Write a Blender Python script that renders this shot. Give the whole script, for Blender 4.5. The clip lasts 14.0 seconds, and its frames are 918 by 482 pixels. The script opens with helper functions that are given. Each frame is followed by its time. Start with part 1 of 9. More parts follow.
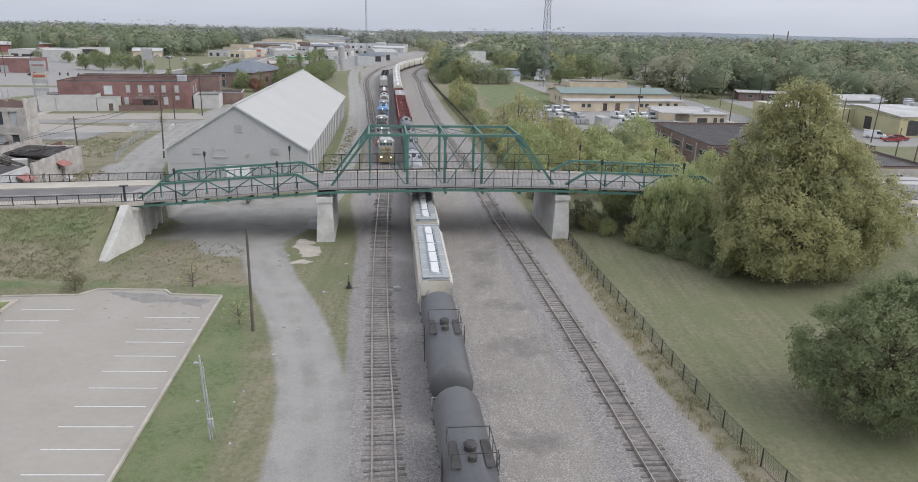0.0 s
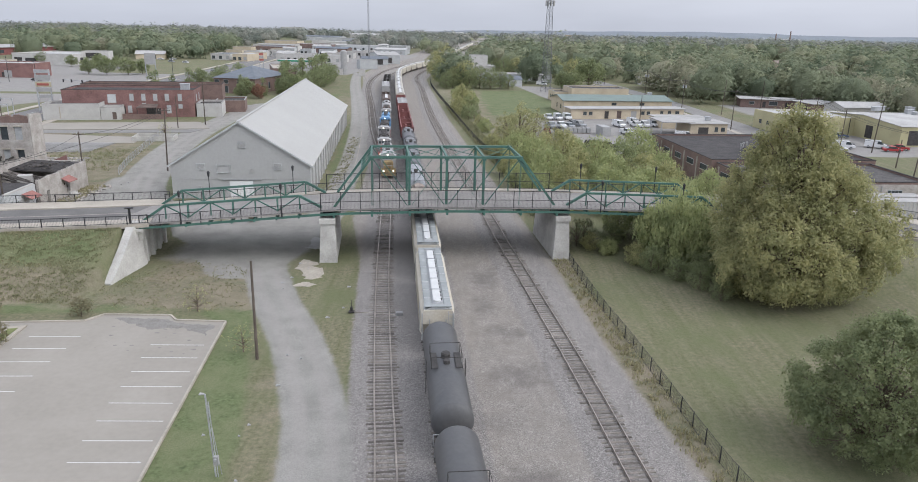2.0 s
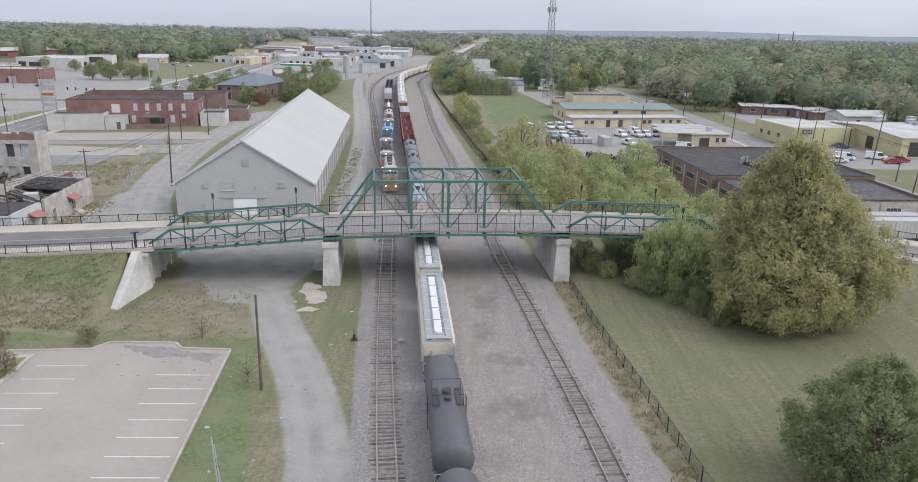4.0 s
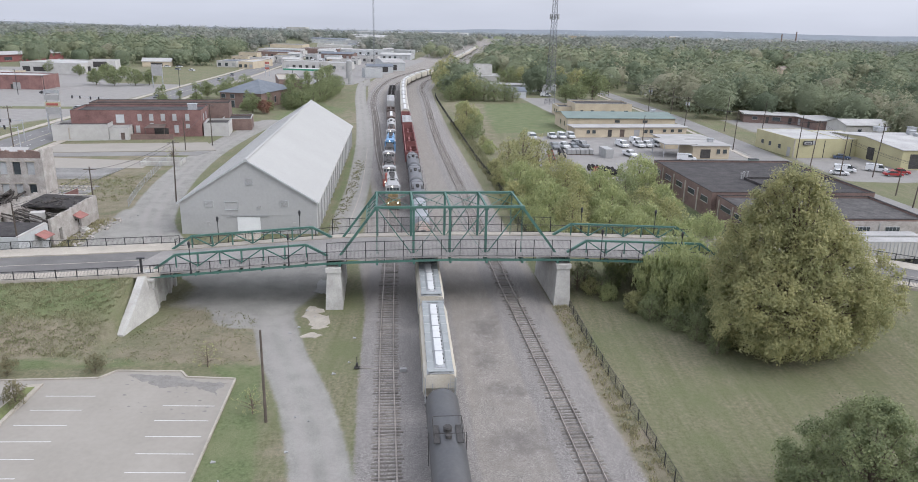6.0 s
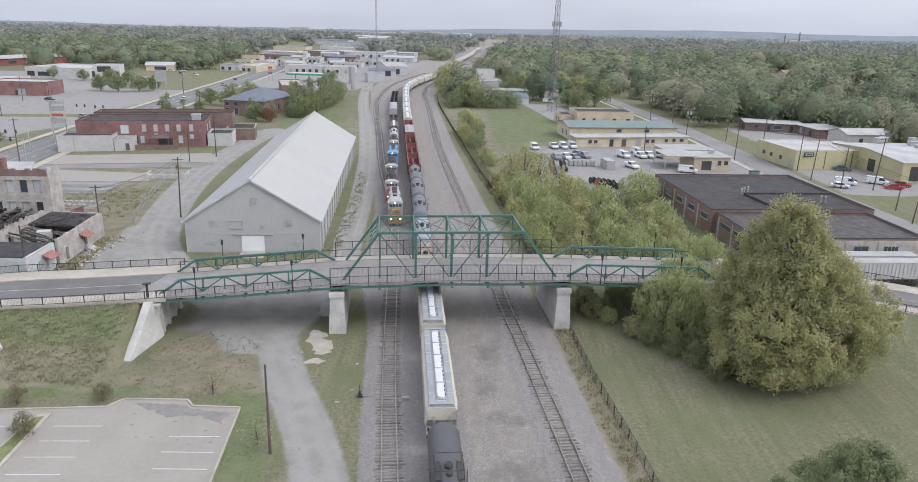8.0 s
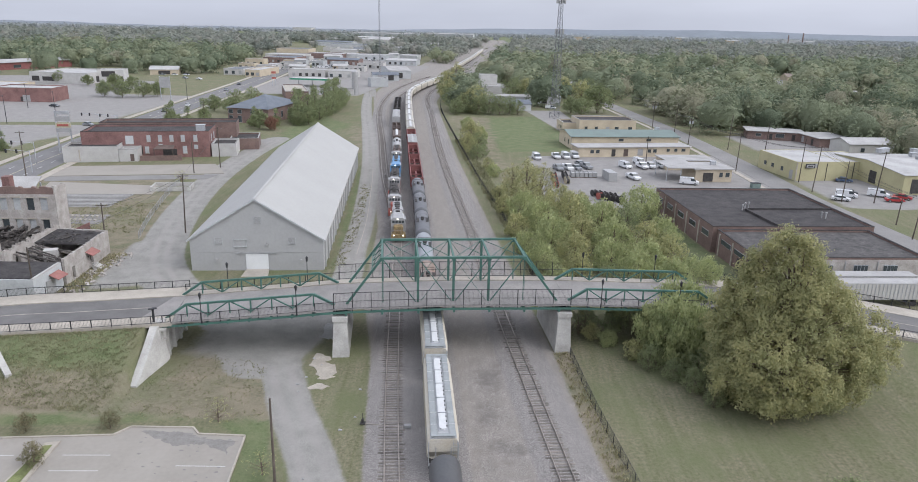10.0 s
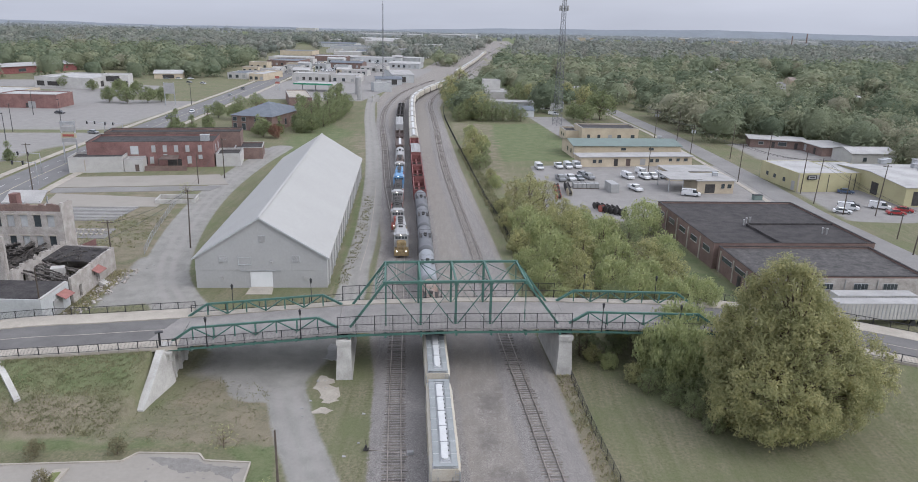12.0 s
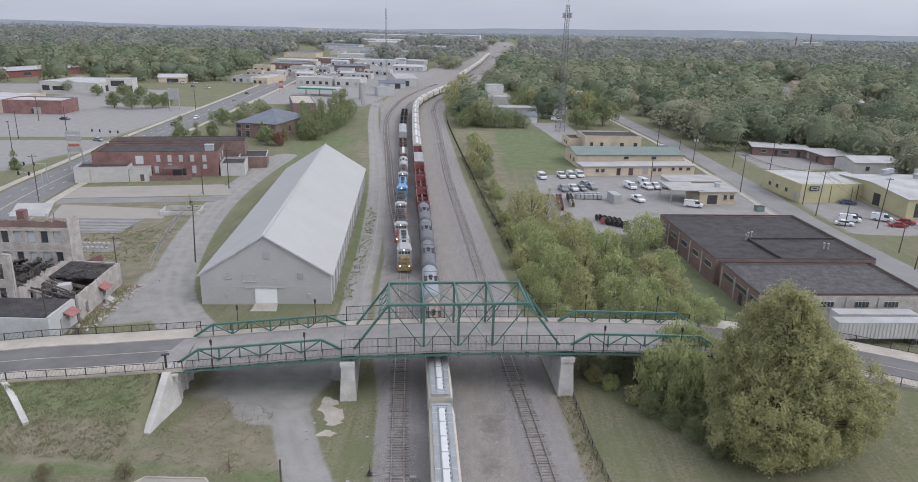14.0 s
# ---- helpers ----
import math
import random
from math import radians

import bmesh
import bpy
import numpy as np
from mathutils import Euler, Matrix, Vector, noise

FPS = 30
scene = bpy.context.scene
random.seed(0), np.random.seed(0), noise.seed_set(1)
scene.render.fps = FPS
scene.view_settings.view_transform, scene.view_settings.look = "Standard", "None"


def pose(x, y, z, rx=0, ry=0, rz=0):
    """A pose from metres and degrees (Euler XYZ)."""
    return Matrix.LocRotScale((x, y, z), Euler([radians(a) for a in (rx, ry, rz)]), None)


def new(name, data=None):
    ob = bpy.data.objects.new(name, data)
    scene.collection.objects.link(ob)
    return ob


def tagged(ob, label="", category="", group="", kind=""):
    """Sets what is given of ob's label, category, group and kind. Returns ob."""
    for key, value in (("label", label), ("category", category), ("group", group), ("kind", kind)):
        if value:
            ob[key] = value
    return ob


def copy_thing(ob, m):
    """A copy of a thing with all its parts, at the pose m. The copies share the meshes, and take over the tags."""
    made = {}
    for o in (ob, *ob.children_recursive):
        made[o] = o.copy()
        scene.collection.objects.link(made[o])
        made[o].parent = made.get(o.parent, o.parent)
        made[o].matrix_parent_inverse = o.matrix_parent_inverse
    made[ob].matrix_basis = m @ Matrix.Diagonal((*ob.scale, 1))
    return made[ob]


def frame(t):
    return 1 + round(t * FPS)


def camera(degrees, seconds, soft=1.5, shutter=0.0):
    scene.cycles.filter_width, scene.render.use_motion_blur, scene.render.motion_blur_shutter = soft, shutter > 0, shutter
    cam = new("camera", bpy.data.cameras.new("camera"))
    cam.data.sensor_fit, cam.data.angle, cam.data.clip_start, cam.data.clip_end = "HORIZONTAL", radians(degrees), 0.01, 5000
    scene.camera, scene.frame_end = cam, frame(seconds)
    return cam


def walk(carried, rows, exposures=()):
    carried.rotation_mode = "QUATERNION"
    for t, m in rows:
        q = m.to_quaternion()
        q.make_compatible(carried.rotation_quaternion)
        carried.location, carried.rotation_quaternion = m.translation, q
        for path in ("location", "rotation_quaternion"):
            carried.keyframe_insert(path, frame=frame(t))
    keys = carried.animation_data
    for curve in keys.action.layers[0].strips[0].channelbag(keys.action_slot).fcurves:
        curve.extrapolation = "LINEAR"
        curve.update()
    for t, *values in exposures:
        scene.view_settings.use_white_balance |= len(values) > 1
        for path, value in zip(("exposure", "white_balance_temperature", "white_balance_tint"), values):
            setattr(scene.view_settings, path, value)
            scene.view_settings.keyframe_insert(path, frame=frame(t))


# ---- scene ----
cam = camera(65.5, 14.0, 0.9)
# seconds, eye x y z, tilt up, turn to the right, lean to the left
ROWS = [
    (0.0, 0.03, -0.07, 26.63, -16.81, 0.29, 1.33),
    (0.5, 0.03, -0.06, 27.32, -16.83, 0.25, 1.33),
    (1.0, 0.02, -0.06, 28.04, -16.86, 0.21, 1.33),
    (1.5, 0.02, -0.06, 28.79, -16.88, 0.17, 1.34),
    (2.0, 0.02, -0.06, 29.56, -16.90, 0.13, 1.34),
    (2.5, 0.02, -0.07, 30.36, -16.92, 0.09, 1.34),
    (3.0, 0.02, -0.08, 31.18, -16.95, 0.04, 1.35),
    (3.5, 0.03, -0.09, 32.02, -16.97, -0.00, 1.35),
    (4.0, 0.04, -0.11, 32.88, -16.99, -0.05, 1.35),
    (4.5, 0.04, -0.12, 33.74, -17.01, -0.10, 1.36),
    (5.0, 0.05, -0.14, 34.63, -17.03, -0.15, 1.36),
    (5.5, 0.06, -0.16, 35.52, -17.05, -0.20, 1.36),
    (6.0, 0.08, -0.18, 36.42, -17.07, -0.25, 1.36),
    (6.5, 0.09, -0.20, 37.32, -17.09, -0.30, 1.37),
    (7.0, 0.10, -0.23, 38.23, -17.11, -0.35, 1.37),
    (7.5, 0.11, -0.25, 39.14, -17.13, -0.41, 1.37),
    (8.0, 0.12, -0.27, 40.06, -17.15, -0.46, 1.38),
    (8.5, 0.13, -0.28, 40.97, -17.16, -0.52, 1.38),
    (9.0, 0.14, -0.30, 41.88, -17.18, -0.57, 1.38),
    (9.5, 0.15, -0.31, 42.79, -17.20, -0.63, 1.39),
    (10.0, 0.15, -0.32, 43.69, -17.22, -0.69, 1.39),
    (10.5, 0.16, -0.33, 44.58, -17.23, -0.75, 1.39),
    (11.0, 0.16, -0.33, 45.47, -17.25, -0.81, 1.40),
    (11.5, 0.16, -0.33, 46.35, -17.26, -0.87, 1.40),
    (12.0, 0.15, -0.33, 47.22, -17.28, -0.94, 1.40),
    (12.5, 0.15, -0.32, 48.08, -17.29, -1.00, 1.40),
    (13.0, 0.14, -0.31, 48.93, -17.31, -1.07, 1.41),
    (13.5, 0.13, -0.28, 49.76, -17.32, -1.13, 1.41),
    (14.0, 0.11, -0.26, 50.58, -17.33, -1.20, 1.41),
]
walk(cam, [(t, pose(x, y, z, 90 + up, 0, -turn) @ pose(0, 0, 0, 0, 0, lean)) for t, x, y, z, up, turn, lean in ROWS],
     [(0.0, 0.37, 6470, 10.4), (3.0, 0.44, 6430, 11.0), (6.0, 0.5, 6390, 11.8), (8.0, 0.49, 6370, 12.0), (11.0, 0.36, 6340, 12.2), (14.0, 0.24, 6310, 12.8)])

# ---- sky, sun, exposure ----
SUN_UP, SUN_ROUND = 44.0, 112.0
world = bpy.data.worlds.new("overcast_sky")
scene.world = world
world.use_nodes = True
wn, wl = world.node_tree.nodes, world.node_tree.links
sky = wn.new("ShaderNodeTexSky")
sky.sky_type = "NISHITA"
sky.sun_disc = False
sky.sun_elevation, sky.sun_rotation = radians(SUN_UP), radians(SUN_ROUND)
sky.air_density, sky.dust_density, sky.ozone_density = 1.0, 3.0, 1.0
grey = wn.new("ShaderNodeHueSaturation")
grey.inputs["Saturation"].default_value = 0.22
wl.new(sky.outputs["Color"], grey.inputs["Color"])
where = wn.new("ShaderNodeTexCoord")
apart = wn.new("ShaderNodeSeparateXYZ")
wl.new(where.outputs["Generated"], apart.inputs[0])
# an overcast sky is brightest overhead
rise = wn.new("ShaderNodeMapRange")
rise.inputs["From Min"].default_value, rise.inputs["From Max"].default_value = 0.045, 0.13
rise.inputs["To Min"].default_value, rise.inputs["To Max"].default_value = 4.8, 8.2
wl.new(apart.outputs["Z"], rise.inputs["Value"])
squash = wn.new("ShaderNodeMapping")
squash.inputs["Scale"].default_value = (1.5, 1.5, 9.0)
wl.new(where.outputs["Generated"], squash.inputs["Vector"])
cloud = wn.new("ShaderNodeTexNoise")
cloud.inputs["Scale"].default_value, cloud.inputs["Detail"].default_value = 2.2, 5.0
wl.new(squash.outputs[0], cloud.inputs["Vector"])
veil = wn.new("ShaderNodeMapRange")
veil.inputs["From Min"].default_value, veil.inputs["From Max"].default_value = 0.3, 0.7
veil.inputs["To Min"].default_value, veil.inputs["To Max"].default_value = 0.93, 1.07
wl.new(cloud.outputs["Fac"], veil.inputs["Value"])
both = wn.new("ShaderNodeMath")
both.operation = "MULTIPLY"
wl.new(rise.outputs[0], both.inputs[0])
wl.new(veil.outputs[0], both.inputs[1])
scaled = wn.new("ShaderNodeVectorMath")
scaled.operation = "SCALE"
cover = wn.new("ShaderNodeMix")
cover.data_type = "RGBA"
cover.inputs["Factor"].default_value = 0.9
cover.inputs["B"].default_value = (0.895, 0.955, 1.11, 1)
wl.new(grey.outputs[0], cover.inputs["A"])
wl.new(cover.outputs["Result"], scaled.inputs[0])
wl.new(both.outputs[0], scaled.inputs["Scale"])
wl.new(scaled.outputs[0], wn["Background"].inputs["Color"])
wn["Background"].inputs["Strength"].default_value = 0.1

sun = new("sun", bpy.data.lights.new("sun", "SUN"))
sun.data.energy, sun.data.angle, sun.data.color = 1.0, radians(45), (1.0, 0.985, 0.98)
sun.matrix_world = pose(0, 0, 200, 90 - SUN_UP, 0, 180 - SUN_ROUND)


# ---- materials ----
def material(name, tone, rough=0.85, metal=0.0, vary=0.25, size=1.0, fine=0.12, bump=0.15, other=None, hue=0.0, spec=0.3):
    """A plain surface with patches (size metres), grain, fine relief and a tint of its own for each object. other: a second colour that the patches run to."""
    m = bpy.data.materials.new(name)
    m.use_nodes = True
    n, l = m.node_tree.nodes, m.node_tree.links
    b = n["Principled BSDF"]
    b.inputs["Roughness"].default_value, b.inputs["Metallic"].default_value = rough, metal
    b.inputs["Specular IOR Level"].default_value = spec
    geo = n.new("ShaderNodeNewGeometry")
    big = n.new("ShaderNodeTexNoise")
    big.inputs["Scale"].default_value, big.inputs["Detail"].default_value, big.inputs["Roughness"].default_value = 1.0 / size, 6.0, 0.62
    l.new(geo.outputs["Position"], big.inputs["Vector"])
    small = n.new("ShaderNodeTexNoise")
    small.inputs["Scale"].default_value, small.inputs["Detail"].default_value = 1.0 / fine, 4.0
    l.new(geo.outputs["Position"], small.inputs["Vector"])
    ramp = n.new("ShaderNodeValToRGB")
    c2 = other or tuple(v * (1 - vary) for v in tone)
    c1 = tone if other else tuple(min(1, v * (1 + vary)) for v in tone)
    ramp.color_ramp.elements[0].position, ramp.color_ramp.elements[1].position = 0.32, 0.68
    ramp.color_ramp.elements[0].color, ramp.color_ramp.elements[1].color = (*c2, 1), (*c1, 1)
    l.new(big.outputs["Fac"], ramp.inputs["Fac"])
    grain = n.new("ShaderNodeMapRange")
    grain.inputs["From Min"].default_value, grain.inputs["From Max"].default_value = 0.25, 0.75
    grain.inputs["To Min"].default_value, grain.inputs["To Max"].default_value = 1 - vary * 0.8, 1 + vary * 0.8
    l.new(small.outputs["Fac"], grain.inputs["Value"])
    info = n.new("ShaderNodeObjectInfo")
    own = n.new("ShaderNodeMapRange")
    own.inputs["To Min"].default_value, own.inputs["To Max"].default_value = 1 - hue, 1 + hue
    l.new(info.outputs["Random"], own.inputs["Value"])
    times = n.new("ShaderNodeMath")
    times.operation = "MULTIPLY"
    l.new(grain.outputs[0], times.inputs[0])
    l.new(own.outputs[0], times.inputs[1])
    mul = n.new("ShaderNodeVectorMath")
    mul.operation = "SCALE"
    l.new(ramp.outputs["Color"], mul.inputs[0])
    l.new(times.outputs[0], mul.inputs["Scale"])
    l.new(mul.outputs[0], b.inputs["Base Color"])
    if bump:
        relief = n.new("ShaderNodeBump")
        relief.inputs["Strength"].default_value, relief.inputs["Distance"].default_value = bump, fine
        l.new(small.outputs["Fac"], relief.inputs["Height"])
        l.new(relief.outputs[0], b.inputs["Normal"])
    return m


def leaf_material(name, a, b2, through_light=0.25):
    """Leaves: two tones by leaf cluster, some light passing through."""
    m = bpy.data.materials.new(name)
    m.use_nodes = True
    n, l = m.node_tree.nodes, m.node_tree.links
    b = n["Principled BSDF"]
    b.inputs["Roughness"].default_value, b.inputs["Specular IOR Level"].default_value = 0.7, 0.2
    geo = n.new("ShaderNodeNewGeometry")
    patch = n.new("ShaderNodeTexNoise")
    patch.inputs["Scale"].default_value, patch.inputs["Detail"].default_value = 0.35, 4.0
    l.new(geo.outputs["Position"], patch.inputs["Vector"])
    mix = n.new("ShaderNodeMath")
    mix.operation = "MULTIPLY_ADD"
    l.new(geo.outputs["Random Per Island"], mix.inputs[0])
    mix.inputs[1].default_value = 0.34
    l.new(patch.outputs["Fac"], mix.inputs[2])
    ramp = n.new("ShaderNodeValToRGB")
    ramp.color_ramp.elements[0].position, ramp.color_ramp.elements[1].position = 0.36, 0.98
    ramp.color_ramp.elements[0].color, ramp.color_ramp.elements[1].color = (*a, 1), (*b2, 1)
    l.new(mix.outputs[0], ramp.inputs["Fac"])
    l.new(ramp.outputs["Color"], b.inputs["Base Color"])
    pass_on = n.new("ShaderNodeBsdfTranslucent")
    l.new(ramp.outputs["Color"], pass_on.inputs["Color"])
    blend = n.new("ShaderNodeMixShader")
    blend.inputs["Fac"].default_value = through_light
    l.new(b.outputs[0], blend.inputs[1])
    l.new(pass_on.outputs[0], blend.inputs[2])
    l.new(blend.outputs[0], n["Material Output"].inputs["Surface"])
    return m


def wood_material(name, stops, grain=1.0):
    """Woodland crowns: a tone for each tree, leaves a little apart from one another."""
    m = bpy.data.materials.new(name)
    m.use_nodes = True
    n, l = m.node_tree.nodes, m.node_tree.links
    b = n["Principled BSDF"]
    b.inputs["Roughness"].default_value, b.inputs["Specular IOR Level"].default_value = 0.8, 0.1
    tone = n.new("ShaderNodeVertexColor")
    tone.layer_name = "tone"
    geo = n.new("ShaderNodeNewGeometry")
    mix = n.new("ShaderNodeMath")
    mix.operation = "MULTIPLY_ADD"
    l.new(geo.outputs["Random Per Island"], mix.inputs[0])
    mix.inputs[1].default_value = 0.09
    l.new(tone.outputs["Color"], mix.inputs[2])
    tufts_ = n.new("ShaderNodeTexNoise")
    tufts_.inputs["Scale"].default_value, tufts_.inputs["Detail"].default_value, tufts_.inputs["Roughness"].default_value = grain, 5.0, 0.75
    l.new(geo.outputs["Position"], tufts_.inputs["Vector"])
    relief = n.new("ShaderNodeBump")
    relief.inputs["Strength"].default_value, relief.inputs["Distance"].default_value = 1.0, 0.9 / grain
    l.new(tufts_.outputs["Fac"], relief.inputs["Height"])
    l.new(relief.outputs[0], b.inputs["Normal"])
    leafy = n.new("ShaderNodeMath")
    leafy.operation = "MULTIPLY_ADD"
    l.new(tufts_.outputs["Fac"], leafy.inputs[0])
    leafy.inputs[1].default_value = 0.4
    l.new(mix.outputs[0], leafy.inputs[2])
    less = n.new("ShaderNodeMath")
    less.operation = "SUBTRACT"
    l.new(leafy.outputs[0], less.inputs[0])
    less.inputs[1].default_value = 0.2
    ramp = n.new("ShaderNodeValToRGB")
    e = ramp.color_ramp.elements
    while len(e) < len(stops):
        e.new(0.5)
    for q, (at, c) in zip(e, stops):
        q.position, q.color = at, (*c, 1)
    l.new(less.outputs[0], ramp.inputs["Fac"])
    l.new(ramp.outputs["Color"], b.inputs["Base Color"])
    pass_on = n.new("ShaderNodeBsdfTranslucent")
    l.new(ramp.outputs["Color"], pass_on.inputs["Color"])
    blend = n.new("ShaderNodeMixShader")
    blend.inputs["Fac"].default_value = 0.3
    l.new(b.outputs[0], blend.inputs[1])
    l.new(pass_on.outputs[0], blend.inputs[2])
    # sprays are ragged: gaps between their leaves
    leaves_ = n.new("ShaderNodeTexNoise")
    leaves_.inputs["Scale"].default_value, leaves_.inputs["Detail"].default_value = grain * 1.6, 2.0
    l.new(geo.outputs["Position"], leaves_.inputs["Vector"])
    gap = n.new("ShaderNodeMath")
    gap.operation = "LESS_THAN"
    gap.inputs[1].default_value = 0.42
    l.new(leaves_.outputs["Fac"], gap.inputs[0])
    clear = n.new("ShaderNodeBsdfTransparent")
    holes = n.new("ShaderNodeMixShader")
    l.new(gap.outputs[0], holes.inputs["Fac"])
    l.new(blend.outputs[0], holes.inputs[1])
    l.new(clear.outputs[0], holes.inputs[2])
    l.new(holes.outputs[0], n["Material Output"].inputs["Surface"])
    return m


M = {}
M["steel_green"] = material("green_paint", (0.062, 0.142, 0.113), 0.6, 0, 0.3, 1.5, 0.1, 0.1, other=(0.047, 0.103, 0.086))
M["steel_black"] = material("black_iron", (0.03, 0.03, 0.032), 0.6, 0, 0.2, 1.0, 0.05, 0.05)
M["iron_thin"] = material("weathered_iron_bars", (0.075, 0.07, 0.068), 0.7, 0, 0.25, 1.0, 0.05, 0.05)
M["steel_grey"] = material("galvanised_steel", (0.36, 0.37, 0.38), 0.5, 0.4, 0.2, 2.0, 0.1, 0.05)
M["rail"] = material("rail_steel", (0.3, 0.265, 0.235), 0.45, 0.4, 0.3, 2.0, 0.1, 0.1)
M["tie"] = material("old_timber_tie", (0.15, 0.134, 0.118), 0.95, 0, 0.35, 0.6, 0.06, 0.4, hue=0.35)
M["concrete"] = material("weathered_concrete", (0.46, 0.45, 0.42), 0.9, 0, 0.18, 2.5, 0.15, 0.25, other=(0.30, 0.29, 0.27))
M["deck"] = material("deck_concrete", (0.245, 0.231, 0.217), 0.9, 0, 0.18, 3.0, 0.2, 0.1, other=(0.18, 0.171, 0.162))
M["walkway"] = material("sidewalk_concrete", (0.325, 0.297, 0.252), 0.9, 0, 0.16, 3.0, 0.2, 0.1)
M["asphalt"] = material("asphalt", (0.122, 0.117, 0.113), 0.9, 0, 0.18, 4.0, 0.08, 0.2)
M["asphalt_old"] = material("old_asphalt", (0.215, 0.208, 0.198), 0.95, 0, 0.15, 9.0, 0.3, 0.2, other=(0.17, 0.165, 0.158))
M["street"] = material("worn_street_asphalt", (0.165, 0.162, 0.16), 0.95, 0, 0.15, 7.0, 0.3, 0.15, other=(0.135, 0.132, 0.13))
M["lot"] = material("parking_lot_paving", (0.272, 0.252, 0.222), 0.95, 0, 0.05, 6.0, 0.5, 0.06, other=(0.24, 0.222, 0.194))
M["line"] = material("road_paint_white", (0.48, 0.475, 0.46), 0.8, 0, 0.12, 0.8, 0.1, 0.0)
M["line_yellow"] = material("road_paint_yellow", (0.38, 0.345, 0.25), 0.8, 0, 0.12, 0.8, 0.1, 0.0)
M["shed_wall"] = material("grey_metal_siding", (0.335, 0.335, 0.326), 0.6, 0, 0.05, 6.0, 0.4, 0.03)
M["shed_roof"] = material("pale_metal_roofing", (0.35, 0.348, 0.334), 0.75, 0, 0.04, 8.0, 0.5, 0.02, other=(0.332, 0.33, 0.316), spec=0.1)
M["shed_door"] = material("white_door", (0.6, 0.61, 0.6), 0.6, 0, 0.04, 2.0, 0.2, 0.0)
M["brick"] = material("red_brick", (0.19, 0.108, 0.098), 0.9, 0, 0.25, 4.0, 0.25, 0.15, hue=0.05)
M["brick_dark"] = material("dark_red_brick", (0.165, 0.115, 0.10), 0.9, 0, 0.2, 3.0, 0.25, 0.15)
M["roof_black"] = material("tar_roofing", (0.03, 0.028, 0.029), 0.95, 0, 0.4, 2.2, 0.3, 0.2, other=(0.062, 0.057, 0.055))
M["roof_worn"] = material("worn_tar_roofing", (0.045, 0.043, 0.043), 0.95, 0, 0.4, 1.6, 0.3, 0.2, other=(0.1, 0.094, 0.09))
M["roof_grey"] = material("grey_roofing", (0.30, 0.295, 0.285), 0.9, 0, 0.15, 5.0, 0.3, 0.1)
M["roof_slate"] = material("slate_shingles", (0.12, 0.135, 0.155), 0.8, 0, 0.15, 3.0, 0.2, 0.2)
M["roof_white"] = material("white_membrane_roof", (0.39, 0.385, 0.373), 0.75, 0, 0.14, 5.0, 0.4, 0.05, other=(0.28, 0.275, 0.266))
M["roof_brown"] = material("brown_shingles", (0.20, 0.165, 0.14), 0.9, 0, 0.15, 3.0, 0.2, 0.2)
M["roof_green"] = material("green_grey_metal_roof", (0.13, 0.17, 0.155), 0.6, 0, 0.1, 5.0, 0.4, 0.05)
M["white_wall"] = material("white_painted_wall", (0.44, 0.432, 0.41), 0.85, 0, 0.1, 3.0, 0.2, 0.1, other=(0.36, 0.348, 0.33), hue=0.05)
M["tan_wall"] = material("tan_block_wall", (0.42, 0.36, 0.27), 0.9, 0, 0.1, 4.0, 0.25, 0.1, hue=0.06)
M["yellow_wall"] = material("dull_yellow_metal_wall", (0.36, 0.335, 0.20), 0.7, 0, 0.08, 4.0, 0.3, 0.05)
M["grey_wall"] = material("grey_wall", (0.36, 0.37, 0.37), 0.85, 0, 0.12, 4.0, 0.3, 0.05, hue=0.12)
M["glass"] = material("dark_window_glass", (0.05, 0.06, 0.065), 0.15, 0, 0.1, 1.0, 0.5, 0.0, spec=0.5)
M["plaster"] = material("peeling_plaster", (0.40, 0.378, 0.35), 0.95, 0, 0.3, 1.4, 0.12, 0.3, other=(0.26, 0.235, 0.212))
M["char"] = material("charred_rubble", (0.035, 0.032, 0.03), 0.95, 0, 0.5, 0.8, 0.15, 0.6, other=(0.20, 0.18, 0.165), hue=0.5)
M["bark"] = material("bark", (0.14, 0.11, 0.085), 0.95, 0, 0.3, 0.6, 0.06, 0.5)
M["pole"] = material("creosoted_pole", (0.085, 0.07, 0.058), 0.95, 0, 0.25, 1.0, 0.06, 0.3, hue=0.2)
M["tower"] = material("weathered_grey_steel", (0.15, 0.155, 0.16), 0.6, 0.2, 0.2, 2.0, 0.1, 0.05)
M["wire"] = material("wire_black", (0.03, 0.03, 0.03), 0.6, 0, 0.0, 1.0, 0.1, 0.0)
M["leaf_syc"] = leaf_material("sycamore_leaves", (0.245, 0.262, 0.132), (0.42, 0.392, 0.195), 0.48)
M["leaf_dark"] = leaf_material("dark_green_leaves", (0.15, 0.185, 0.098), (0.285, 0.31, 0.16), 0.5)
M["leaf_mid"] = leaf_material("mid_green_leaves", (0.235, 0.25, 0.125), (0.44, 0.42, 0.205), 0.5)
M["leaf_willow"] = leaf_material("willow_leaves", (0.24, 0.28, 0.135), (0.42, 0.44, 0.215), 0.5)
